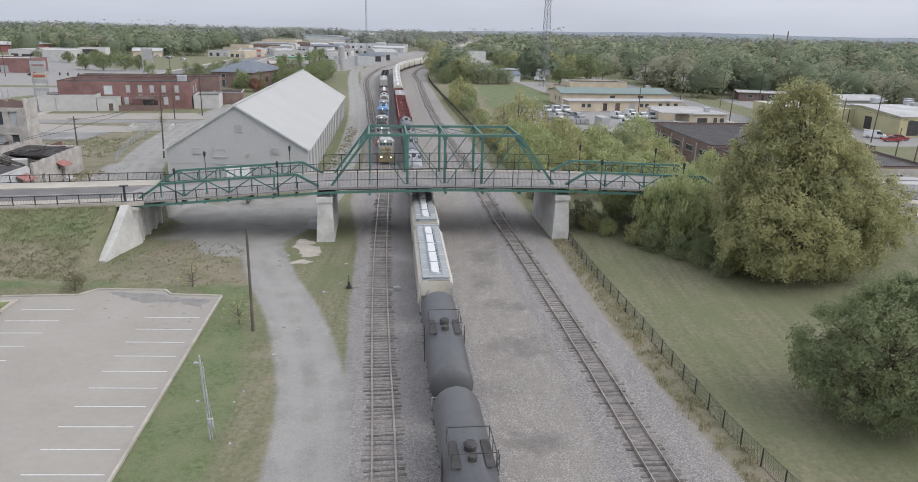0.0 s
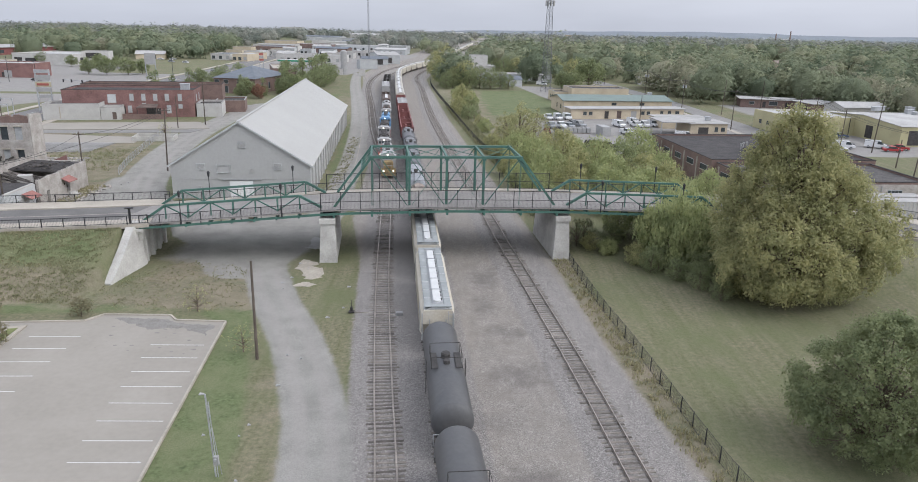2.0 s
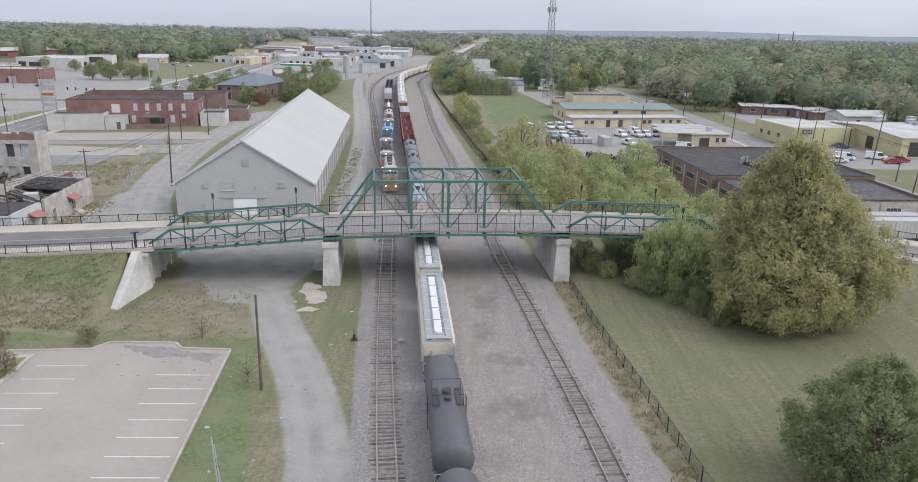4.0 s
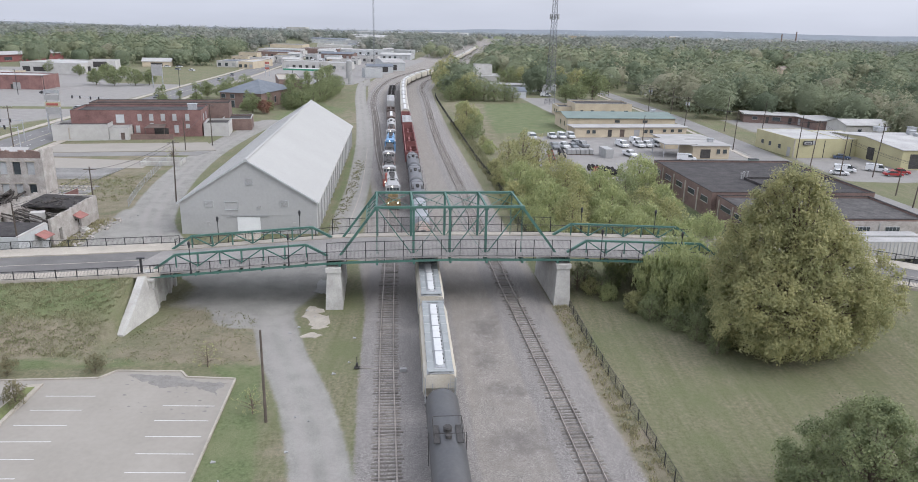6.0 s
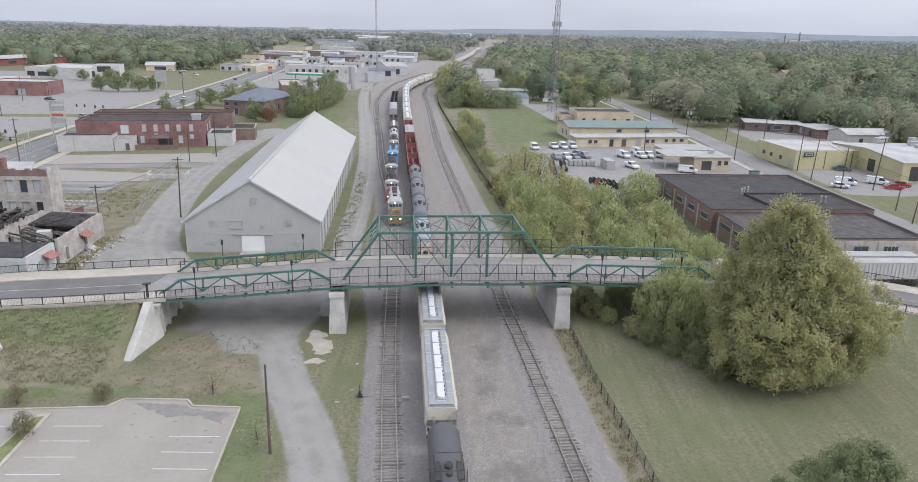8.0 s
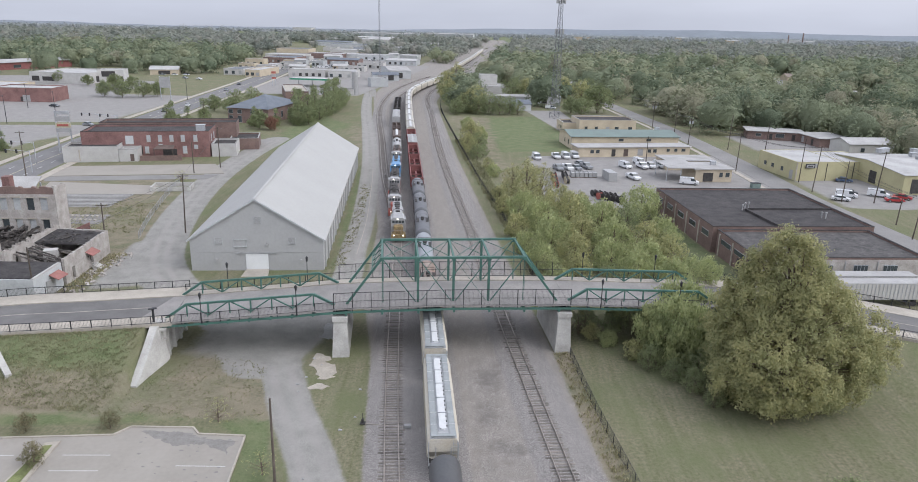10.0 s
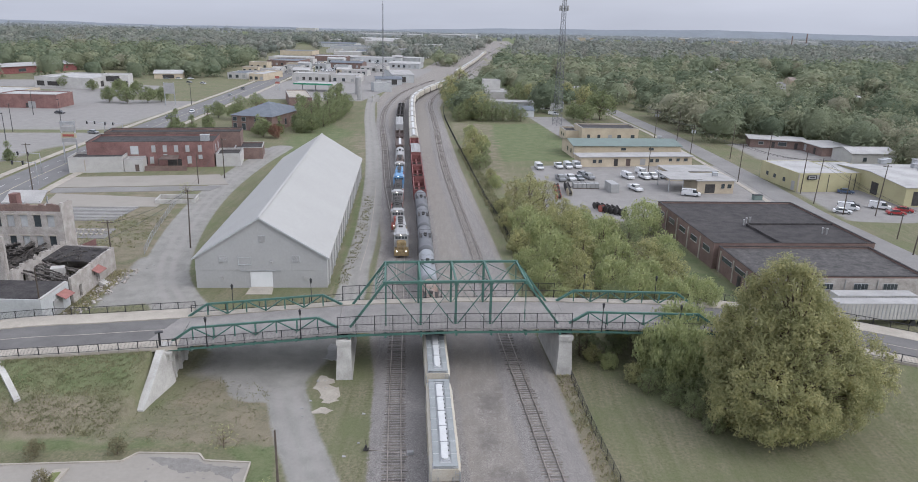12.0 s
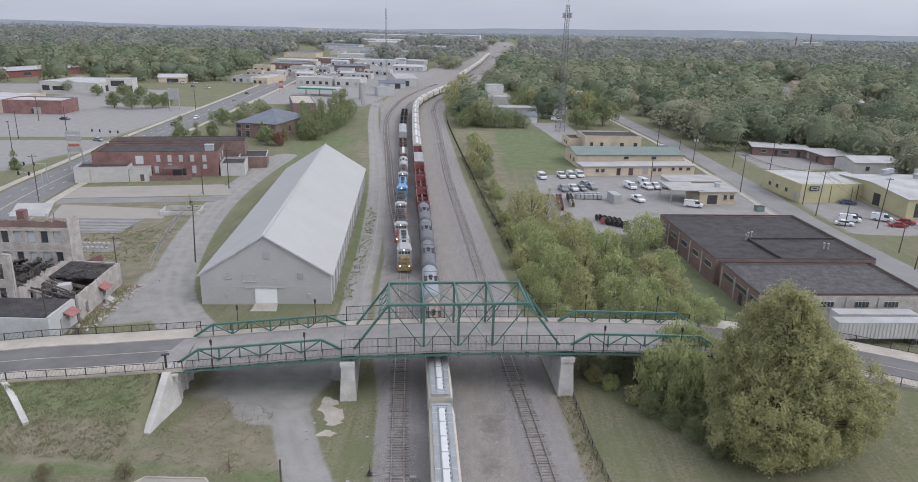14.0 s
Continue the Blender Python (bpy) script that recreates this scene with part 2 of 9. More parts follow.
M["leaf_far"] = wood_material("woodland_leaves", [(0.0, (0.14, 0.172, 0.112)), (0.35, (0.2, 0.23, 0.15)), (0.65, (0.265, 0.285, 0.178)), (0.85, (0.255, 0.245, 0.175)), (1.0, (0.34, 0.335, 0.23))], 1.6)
# distance haze painted into these two: paler and greyer, then bluish at the horizon
M["leaf_distant_haze"] = wood_material("distant_woodland_leaves_hazed", [(0.0, (0.175, 0.198, 0.17)), (0.5, (0.25, 0.264, 0.225)), (0.8, (0.275, 0.268, 0.236)), (1.0, (0.33, 0.336, 0.28))], 0.8)
M["leaf_horizon_haze"] = wood_material("horizon_woodland_leaves_hazed", [(0.0, (0.27, 0.29, 0.295)), (1.0, (0.35, 0.364, 0.36))], 0.3)
# the ridge's blue is air haze put into the base colour
M["ridge"] = material("distant_ridge_haze_blue", (0.19, 0.21, 0.23), 1.0, 0, 0.06, 160.0, 30.0, 0.0, spec=0.0)
M["leaf_bronze"] = leaf_material("bronze_leaves", (0.12, 0.115, 0.07), (0.21, 0.185, 0.11), 0.4)
M["leaf_red"] = leaf_material("red_leaves", (0.17, 0.09, 0.07), (0.26, 0.14, 0.09), 0.35)
M["awning"] = material("faded_red_awning", (0.26, 0.12, 0.105), 0.8, 0, 0.15, 0.8, 0.1, 0.05)
M["mud"] = material("dried_mud_wash", (0.215, 0.205, 0.19), 0.95, 0, 0.25, 0.8, 0.12, 0.1, other=(0.16, 0.15, 0.138))
M["weeds"] = leaf_material("dry_weeds", (0.25, 0.235, 0.14), (0.38, 0.345, 0.215), 0.4)
M["blades"] = leaf_material("grass_blades", (0.17, 0.185, 0.10), (0.32, 0.295, 0.185), 0.45)


# ---- building blocks ----
class Geo:
    """Collects vertices and faces."""

    def __init__(self):
        self.v, self.f = [], []

    def add(self, verts, faces):
        k = len(self.v)
        self.v += [tuple(p) for p in verts]
        self.f += [tuple(i + k for i in f) for f in faces]
        return self

    def box(self, c, s, turn=0.0, m=None):
        """A box with its centre c and size s, turned about z by degrees."""
        co, si = math.cos(radians(turn)), math.sin(radians(turn))
        vs = []
        for dz in (-0.5, 0.5):
            for dx, dy in ((-0.5, -0.5), (0.5, -0.5), (0.5, 0.5), (-0.5, 0.5)):
                x, y = dx * s[0], dy * s[1]
                p = Vector((c[0] + x * co - y * si, c[1] + x * si + y * co, c[2] + dz * s[2]))
                vs.append(m @ p if m else p)
        return self.add(vs, [(3, 2, 1, 0), (4, 5, 6, 7), (0, 1, 5, 4), (1, 2, 6, 5), (2, 3, 7, 6), (3, 0, 4, 7)])

    def bar(self, a, b, w, h=None, up=(0, 0, 1)):
        """A square bar from a to b, w wide and h high."""
        a, b = Vector(a), Vector(b)
        h = h or w
        d = (b - a).normalized()
        side = d.cross(Vector(up))
        if side.length < 1e-4:
            side = d.cross(Vector((0, 1, 0)))
        side.normalize()
        top = side.cross(d).normalized()
        o = [side * (w / 2 * i) + top * (h / 2 * j) for i, j in ((-1, -1), (1, -1), (1, 1), (-1, 1))]
        return self.add([a + q for q in o] + [b + q for q in o], [(3, 2, 1, 0), (4, 5, 6, 7), (0, 1, 5, 4), (1, 2, 6, 5), (2, 3, 7, 6), (3, 0, 4, 7)])

    def tube(self, pts, radii, n=8, caps=True):
        """A round tube through pts."""
        pts = [Vector(p) for p in pts]
        radii = [radii] * len(pts) if isinstance(radii, (int, float)) else radii
        vs, fs = [], []
        for i, p in enumerate(pts):
            d = (pts[min(i + 1, len(pts) - 1)] - pts[max(i - 1, 0)]).normalized()
            s = d.cross(Vector((0, 0, 1)))
            s = (s if s.length > 1e-3 else d.cross(Vector((0, 1, 0)))).normalized()
            t = s.cross(d)
            vs += [p + (s * math.cos(2 * math.pi * k / n) + t * math.sin(2 * math.pi * k / n)) * radii[i] for k in range(n)]
        for i in range(len(pts) - 1):
            fs += [(i * n + k, i * n + (k + 1) % n, (i + 1) * n + (k + 1) % n, (i + 1) * n + k) for k in range(n)]
        if caps:
            fs += [tuple(range(n))[::-1], tuple(range((len(pts) - 1) * n, len(pts) * n))]
        return self.add(vs, fs)

    def prism(self, outline, z0, z1, m=None):
        """An upright prism over an outline of (x, y)."""
        n = len(outline)
        vs = [Vector((x, y, z0)) for x, y in outline] + [Vector((x, y, z1)) for x, y in outline]
        if m:
            vs = [m @ p for p in vs]
        return self.add(vs, [tuple(range(n))[::-1], tuple(range(n, 2 * n))] + [(i, (i + 1) % n, n + (i + 1) % n, n + i) for i in range(n)])

    def extrude(self, profile, a, b, m=None):
        """A profile of (x, z) run along y from a to b."""
        n = len(profile)
        vs = [Vector((x, a, z)) for x, z in profile] + [Vector((x, b, z)) for x, z in profile]
        if m:
            vs = [m @ p for p in vs]
        return self.add(vs, [tuple(range(n)), tuple(range(n, 2 * n))[::-1]] + [(i, n + i, n + (i + 1) % n, (i + 1) % n) for i in range(n)])

    def mesh(self, name, mat, smooth=False):
        me = bpy.data.meshes.new(name)
        me.from_pydata(self.v, [], self.f)
        me.materials.append(mat)
        if smooth:
            me.polygons.foreach_set("use_smooth", [True] * len(me.polygons))
        me.update()
        return me


def part(name, geo, mat, parent, label="", smooth=False):
    ob = new(name, geo.mesh(name, M[mat] if isinstance(mat, str) else mat, smooth) if isinstance(geo, Geo) else geo)
    ob.parent = parent
    return tagged(ob, label)


def thing(name, label, category, group="", kind="", at=None):
    ob = new(name)
    if at:
        ob.matrix_basis = at
    return tagged(ob, label, category, group, kind)


def solid(name, geo, mat, label="", category="", kind="", group="", smooth=False):
    """A thing of one mesh."""
    ob = new(name, geo.mesh(name, M[mat] if isinstance(mat, str) else mat, smooth))
    return tagged(ob, label, category, group, kind)


def raw_mesh(name, verts, faces, mat):
    """A mesh from arrays; faces all of one size."""
    verts, faces = np.asarray(verts, dtype=np.float32), np.asarray(faces, dtype=np.int32)
    me = bpy.data.meshes.new(name)
    k = faces.shape[1]
    me.vertices.add(len(verts))
    me.vertices.foreach_set("co", verts.ravel())
    me.loops.add(faces.size)
    me.loops.foreach_set("vertex_index", faces.ravel())
    me.polygons.add(len(faces))
    me.polygons.foreach_set("loop_start", np.arange(0, faces.size, k, dtype=np.int32))
    me.update(calc_edges=True)
    me.materials.append(mat)
    return me


def smooth_line(pts, step=4.0):
    """A curve through control points (x, y), sampled about every step metres."""
    p = [np.array(q, float) for q in pts]
    p = [2 * p[0] - p[1]] + p + [2 * p[-1] - p[-2]]
    out = []
    for i in range(1, len(p) - 2):
        n = max(2, int(np.linalg.norm(p[i + 1] - p[i]) / step))
        for k in range(n):
            t = k / n
            out.append(0.5 * (2 * p[i] + (p[i + 1] - p[i - 1]) * t + (2 * p[i - 1] - 5 * p[i] + 4 * p[i + 1] - p[i + 2]) * t * t + (3 * p[i] - p[i - 1] - 3 * p[i + 1] + p[i + 2]) * t ** 3))
    out.append(p[-2])
    return np.array(out)


def offset_line(line, d):
    """The line moved d metres to its right."""
    t = np.gradient(line, axis=0)
    t /= np.linalg.norm(t, axis=1)[:, None]
    return line + np.stack([t[:, 1], -t[:, 0]], 1) * d


def at_length(line, s):
    """Place and heading (degrees) at s metres along a line."""
    seg = np.linalg.norm(np.diff(line, axis=0), axis=1)
    cum = np.concatenate([[0], np.cumsum(seg)])
    s = min(max(s, 0), cum[-1] - 1e-3)
    i = int(np.searchsorted(cum, s, side="right") - 1)
    d = (line[i + 1] - line[i]) / seg[i]
    q = line[i] + d * (s - cum[i])
    return q[0], q[1], math.degrees(math.atan2(-d[0], d[1]))


def near_line(px, py, line):
    """The distance of points from a polyline."""
    best = np.full(np.shape(px), 1e9)
    for a, b in zip(line[:-1], line[1:]):
        ax, ay, dx, dy = a[0], a[1], b[0] - a[0], b[1] - a[1]
        t = np.clip(((px - ax) * dx + (py - ay) * dy) / (dx * dx + dy * dy + 1e-9), 0, 1)
        best = np.minimum(best, np.hypot(px - ax - t * dx, py - ay - t * dy))
    return best


def inside(px, py, poly):
    """True where points lie in a polygon."""
    res = np.zeros(np.shape(px), bool)
    n = len(poly)
    for i in range(n):
        (x1, y1), (x2, y2) = poly[i], poly[(i + 1) % n]
        if y1 != y2:
            res ^= ((y1 > py) != (y2 > py)) & (px < (x2 - x1) * (py - y1) / (y2 - y1) + x1)
    return res


def soft_area(px, py, poly, soft):
    """1 well inside a polygon, 0 well outside."""
    d = near_line(px, py, list(poly) + [poly[0]])
    return np.clip(0.5 + np.where(inside(px, py, poly), d, -d) / (2 * soft), 0, 1)


# ---- the plan ----
TRACK_L = smooth_line([(-0.5, 5), (-4.5, 41.8), (-6.1, 55.1), (-9.2, 84), (-14.6, 144.5), (-17.9, 168), (-22.3, 217), (-25.2, 246), (-33.4, 324), (-40.4, 405), (-41.2, 432), (-39.0, 462), (-34.0, 497), (-28.7, 524), (-23.4, 557), (-14.2, 660), (1.0, 848), (11, 1004), (35, 1290), (66, 1600)])
TRACK_M = smooth_line([(4.6, 5), (0.2, 42), (-4.4, 91), (-7.4, 122), (-10.7, 156.5), (-14.7, 195), (-19, 237), (-24.4, 290), (-27.5, 322), (-33.6, 392), (-34.8, 422), (-32.7, 455), (-27.9, 490), (-22.7, 518), (-17.6, 552), (-8.4, 657), (6.8, 846), (17, 1003), (41, 1290), (72, 1600)])
TRACK_R = smooth_line([(16.6, 5), (13, 39.1), (11.3, 56), (8.5, 79.5), (5.6, 103.4), (0.9, 146), (-9.3, 235.5), (-18.4, 341), (-23.6, 392), (-25.3, 426), (-24.8, 456), (-21.5, 493), (-16.3, 536), (-10.5, 585), (-2.4, 660)])
TRACK_S = smooth_line([(-16.6, 158), (-20.5, 180), (-25.0, 208), (-33.5, 270), (-41.0, 322), (-46, 368), (-48.2, 414), (-47.6, 470), (-41, 527), (-33, 578)])
U = Vector((0.9933, 0.1155, 0))      # along the bridge
N = Vector((-0.1155, 0.9933, 0))     # across it, away
ROAD_L = smooth_line([(-400, -10), (-120, 67), (-66, 84.0), (-52, 87.3), (-42, 89.6), (-39.0, 90.2)], 3.0)
ROAD_R = smooth_line([(35.5, 98.3), (42, 98.0), (52, 96.0), (66, 92.0), (88, 85), (160, 63), (400, -10)], 3.0)
LANE_L = smooth_line([(-27, 84), (-33.5, 96), (-45, 106), (-53.2, 117), (-59.2, 131), (-66, 160), (-70.5, 192), (-72, 227), (-71, 262)])
LANE_R = smooth_line([(-24.5, 84), (-21.3, 100), (-20.8, 118), (-22, 130), (-23.7, 156), (-28.4, 200), (-33, 235), (-41, 288), (-50, 345), (-57.5, 400), (-62, 440)])
LANE_N = smooth_line([(-7.5, 20), (-8.9, 37), (-10, 45.5), (-12, 53.5), (-15.5, 63.5), (-19.4, 72), (-23.2, 82), (-25.5, 90)])
STREET_R = smooth_line([(76, 420), (80.5, 372), (86.5, 312), (90, 232), (90.6, 188), (92.6, 165), (95, 142), (98, 110), (101, 60)])
STREET_L = smooth_line([(-108, 100), (-118, 150), (-126, 188), (-131, 230), (-137, 300), (-143, 400), (-148, 480), (-160, 640), (-180, 900)])
FENCE = smooth_line([(22.2, 28), (20.3, 37.5), (19.2, 43), (18.5, 49.5), (17.3, 61.7), (15.9, 73.5), (14.9, 85.5), (14.5, 90.5)], 3.0)
LOT = [(-23.3, 66.8), (-28.4, 66.9), (-29.4, 68.1), (-36.2, 67.9), (-37.4, 66.2), (-58.0, 64.0), (-58.0, 15), (-18.2, 15)]


def road_level(x):
    """The height of the road and the bridge deck over the plan."""
    xs = (-400, -120, -62, -39.5, -16.5, -2, 13.2, 36, 48, 66, 90, 160)
    zs = (1.0, 3.4, 5.0, 5.1, 6.75, 7.0, 6.8, 5.9, 5.2, 4.0, 1.6, 0.1)
    return np.interp(x, xs, zs)


# ---- the ground: one sheet to the horizon ----
def spaced(lo, hi, step, reach, grow=1.22):
    mid = list(np.arange(lo, hi + 1e-6, step))
    out, s, p = [], step, hi
    while p < reach:
        s *= grow
        p += s
        out.append(p)
    neg, s, p = [], step, lo
    while p > -reach:
        s *= grow
        p -= s
        neg.append(p)
    return np.array(neg[::-1] + mid + out)


def ground_height(x, y):
    """Ground level: flat, with the road's embankments."""
    h = np.zeros(np.shape(x))
    dl, dr = near_line(x, y, ROAD_L), near_line(x, y, ROAD_R)
    for d, keep in ((dl, x < -40.5), (dr, x > 35.8)):
        run = np.clip((7.0 + 9.5 - d) / 9.5, 0, 1)
        h = np.maximum(h, np.where(keep, (road_level(x) - 0.25) * run, 0))
    # far off the land falls away a little, more to the west
    far = np.clip((y - 2000) / 2600, 0, 1)
    return h - far * (46 - np.clip(x, -3200, 3200) * 0.0075)


gx, gy = spaced(-96, 62, 0.9, 4700), spaced(16, 250, 0.9, 4700)
gy = np.concatenate([gy[gy < 250.1], np.arange(252, 470, 2.2), spaced(250, 470, 2.6, 4700)[spaced(250, 470, 2.6, 4700) > 471]])
X, Y = np.meshgrid(gx, gy)
Z = ground_height(X, Y)
# the beds of the tracks stand a little proud
for line in (TRACK_L, TRACK_M, TRACK_R, TRACK_S):
    bed = 0.22 * np.clip((3.6 - near_line(X, Y, line)) / 1.6, 0, 1)
    Z = np.where(bed > 0, np.maximum(Z, bed), Z)
nx, ny = len(gx), len(gy)
idx = np.arange(nx * ny).reshape(ny, nx)
faces = np.stack([idx[:-1, :-1], idx[:-1, 1:], idx[1:, 1:], idx[1:, :-1]], -1).reshape(-1, 4)
ground_mesh = raw_mesh("ground", np.stack([X, Y, Z], -1).reshape(-1, 3), faces, bpy.data.materials.new("ground_cover"))
px, py = X.ravel(), Y.ravel()
rail_zone = [(-10.5, 15), (-6.6, 40), (-7.2, 50), (-8.9, 57), (-10.2, 65), (-10.6, 76), (-12.0, 85), (-16.5, 108), (-19.5, 150), (-26, 190), (-37, 280), (-47, 350), (-58, 430), (-60, 560), (-52, 700), (-40, 900), (-10, 1300), (20, 1700), (80, 1700), (52, 1300), (24, 990), (14, 760), (0, 615), (-10, 560), (-17, 500), (-19, 400), (-14, 340), (-4, 235), (5.5, 150), (9, 120), (12.2, 92), (14.6, 64), (16.3, 50), (19, 34), (22, 15)]
w_rail = soft_area(px, py, rail_zone, 1.0)
w_road = np.zeros_like(px)
for line, half in ((LANE_N, 2.6), (LANE_L, 4.3), (LANE_R, 2.6)):
    w_road = np.maximum(w_road, np.clip(0.5 + (half - near_line(px, py, line)) / 1.6, 0, 1))
yard = [(-62, 108), (-50, 112), (-52, 122), (-58, 134), (-66, 134), (-64, 120)]
w_road = np.maximum(w_road, soft_area(px, py, yard, 1.5))
under = [(-38, 86), (-36, 108), (-20, 112), (-18, 96), (-22, 84), (-30, 84)]
w_road = np.maximum(w_road, 0.8 * soft_area(px, py, under, 3.0))
w_town = np.zeros_like(px)
for poly in ([(20, 240), (62, 248), (92, 250), (88, 190), (50, 178), (36, 171), (20, 176)], [(96, 214), (132, 230), (140, 195), (118, 178), (98, 178)],
             [(-320, 505), (-160, 470), (-150, 400), (-148, 300), (-140, 250), (-160, 190), (-330, 190)], [(-140, 900), (-40, 700), (-52, 560), (-66, 420), (-98, 420), (-140, 420)],
             [(102, 300), (135, 300), (146, 268), (110, 262)], [(28, 370), (46, 372), (50, 300), (38, 300)], [(-78, 240), (-72, 262), (-84, 268), (-100, 262)]):
    w_town = np.maximum(w_town, soft_area(px, py, poly, 1.5))
for poly in ([(-190, 398), (-150, 398), (-158, 520), (-204, 500)], [(-210, 274), (-152, 284), (-152, 292), (-210, 283)], [(-190, 196), (-136, 192), (-140, 226), (-146, 262), (-156, 262), (-150, 226)], [(-330, 420), (-262, 416), (-262, 440), (-330, 446)], [(-118, 244), (-72, 262), (-70, 300), (-130, 290)]):
    w_town *= 1 - soft_area(px, py, poly, 2.0)
# dirt and worn grass
w_dry = np.zeros_like(px)
w_dry = np.maximum(w_dry, soft_area(px, py, [(-64, 70), (-64, 74.5), (-42, 76), (-36, 80), (-37, 100), (-27, 100), (-22, 78), (-20, 70), (-30, 70.5)], 1.8))
w_dry = np.maximum(w_dry, soft_area(px, py, [(-88, 112), (-62, 112), (-64, 130), (-70, 160), (-80, 190), (-112, 200), (-125, 150)], 3.0))
w_dry = np.maximum(w_dry, 0.7 * np.clip((3.4 - np.abs(near_line(px, py, offset_line(FENCE, -1.9)))) / 2.0, 0, 1))
w_dry = np.maximum(w_dry, 0.5 * soft_area(px, py, [(-19, 60), (-15, 60), (-11, 40), (-13, 36), (-15, 48)], 1.5))
w_dry = np.maximum(w_dry, 0.7 * soft_area(px, py, [(-50, 300), (-38, 290), (-34, 235), (-42, 235)], 4.0))
w_dry = np.maximum(w_dry, 0.6 * soft_area(px, py, [(7.5, 196), (15, 196), (11, 246), (9, 338), (-12, 345), (-9, 310), (-1, 262), (4, 225)], 3.0))
# coarse ballast by the rails, lush grass, wheel ruts, dark stains
near_rail = np.minimum.reduce([near_line(px, py, line) for line in (TRACK_L, TRACK_M, TRACK_R, TRACK_S)])
w_ballast = np.clip(0.5 + (2.9 - near_rail) / 1.2, 0, 1)
w_ballast = np.maximum(w_ballast, np.clip(0.5 + (1.9 - np.abs(near_line(px, py, offset_line(TRACK_R, 2.0)))) / 1.4, 0, 1))
w_lush = soft_area(px, py, [(-3000, 1250), (3000, 1250), (4700, 4700), (-4700, 4700)], 200.0)
w_lush = np.maximum(w_lush, soft_area(px, py, [(11, 246), (42.5, 254), (37, 300), (31, 347), (19, 341), (9, 338), (8, 300)], 3.0))
w_lush = np.maximum(w_lush, soft_area(px, py, [(-23, 66), (-28, 70), (-22, 72), (-19, 60), (-15.5, 46), (-14, 15), (-19, 15)], 1.2))
w_lush = np.maximum(w_lush, 0.8 * soft_area(px, py, [(-75, 70), (-64, 80), (-42, 84), (-41, 78), (-52, 74)], 2.0))
w_lush = np.maximum(w_lush, 0.75 * soft_area(px, py, [(-64, 66), (-40, 68), (-28, 70), (-28, 72), (-64, 70)], 1.0))
w_lush = np.maximum(w_lush, 0.5 * soft_area(px, py, [(-53.5, 116), (-49.5, 118), (-57, 205), (-64, 205)], 1.2))
w_lush = np.maximum(w_lush, soft_area(px, py, [(44, 110), (50, 118), (47, 160), (43, 160), (42, 125)], 1.5))
w_lush = np.maximum(w_lush, 0.8 * soft_area(px, py, [(-60, 240), (-48, 300), (-66, 330), (-75, 290), (-70, 250)], 5.0))
lane_side = np.full(np.shape(px), 9.0)
for line in (LANE_N, LANE_L, LANE_R):
    for q0, q1 in zip(line[:-1], line[1:]):
        dx, dy = q1[0] - q0[0], q1[1] - q0[1]
        tt = np.clip(((px - q0[0]) * dx + (py - q0[1]) * dy) / (dx * dx + dy * dy), 0, 1)
        ox, oy = px - q0[0] - tt * dx, py - q0[1] - tt * dy
        dd = np.hypot(ox, oy)
        lane_side = np.where(dd < np.abs(lane_side), dd * np.sign(dx * oy - dy * ox), lane_side)
w_rut = np.where((py > 84) & (py < 104) & (px > -40), 9.0, lane_side)
w_lush = np.maximum(w_lush, 0.6 * soft_area(px, py, [(-25, 121), (-22.6, 122), (-30.5, 216), (-34, 216)], 0.8))
w_stain = np.zeros_like(px)
for sx, sy, ra, rb in ((6.0, 57, 3.4, 3.0), (5.2, 66, 2.6, 2.0), (3.0, 73, 1.6, 3.2), (2.4, 49, 3.5, 1.4), (3.4, 82, 2.0, 5.0), (-7.6, 118, 1.6, 12), (-30, 66.2, 3.0, 1.4), (-16.5, 146, 3.0, 16.0), (5.5, 42, 3.0, 1.6)):
    w_stain = np.maximum(w_stain, np.clip(0.85 - 0.55 * np.hypot((px - sx) / ra, (py - sy) / rb), 0, 1))
w_stain = np.maximum(w_stain, np.where((near_line(px, py, TRACK_R) < 1.1) & (py < 60), 0.62, 0))
for name, cols in (("zones", (w_rail, w_road, w_town, w_dry)), ("wear", (w_ballast, w_lush, w_rut, w_stain))):
    att = ground_mesh.color_attributes.new(name, "FLOAT_COLOR", "POINT")
    att.data.foreach_set("color", np.stack(cols, -1).astype(np.float32).ravel())
ground = tagged(new("ground", ground_mesh), "flat ground with grass, ballast and gravel tracks", "ground", kind="structure")


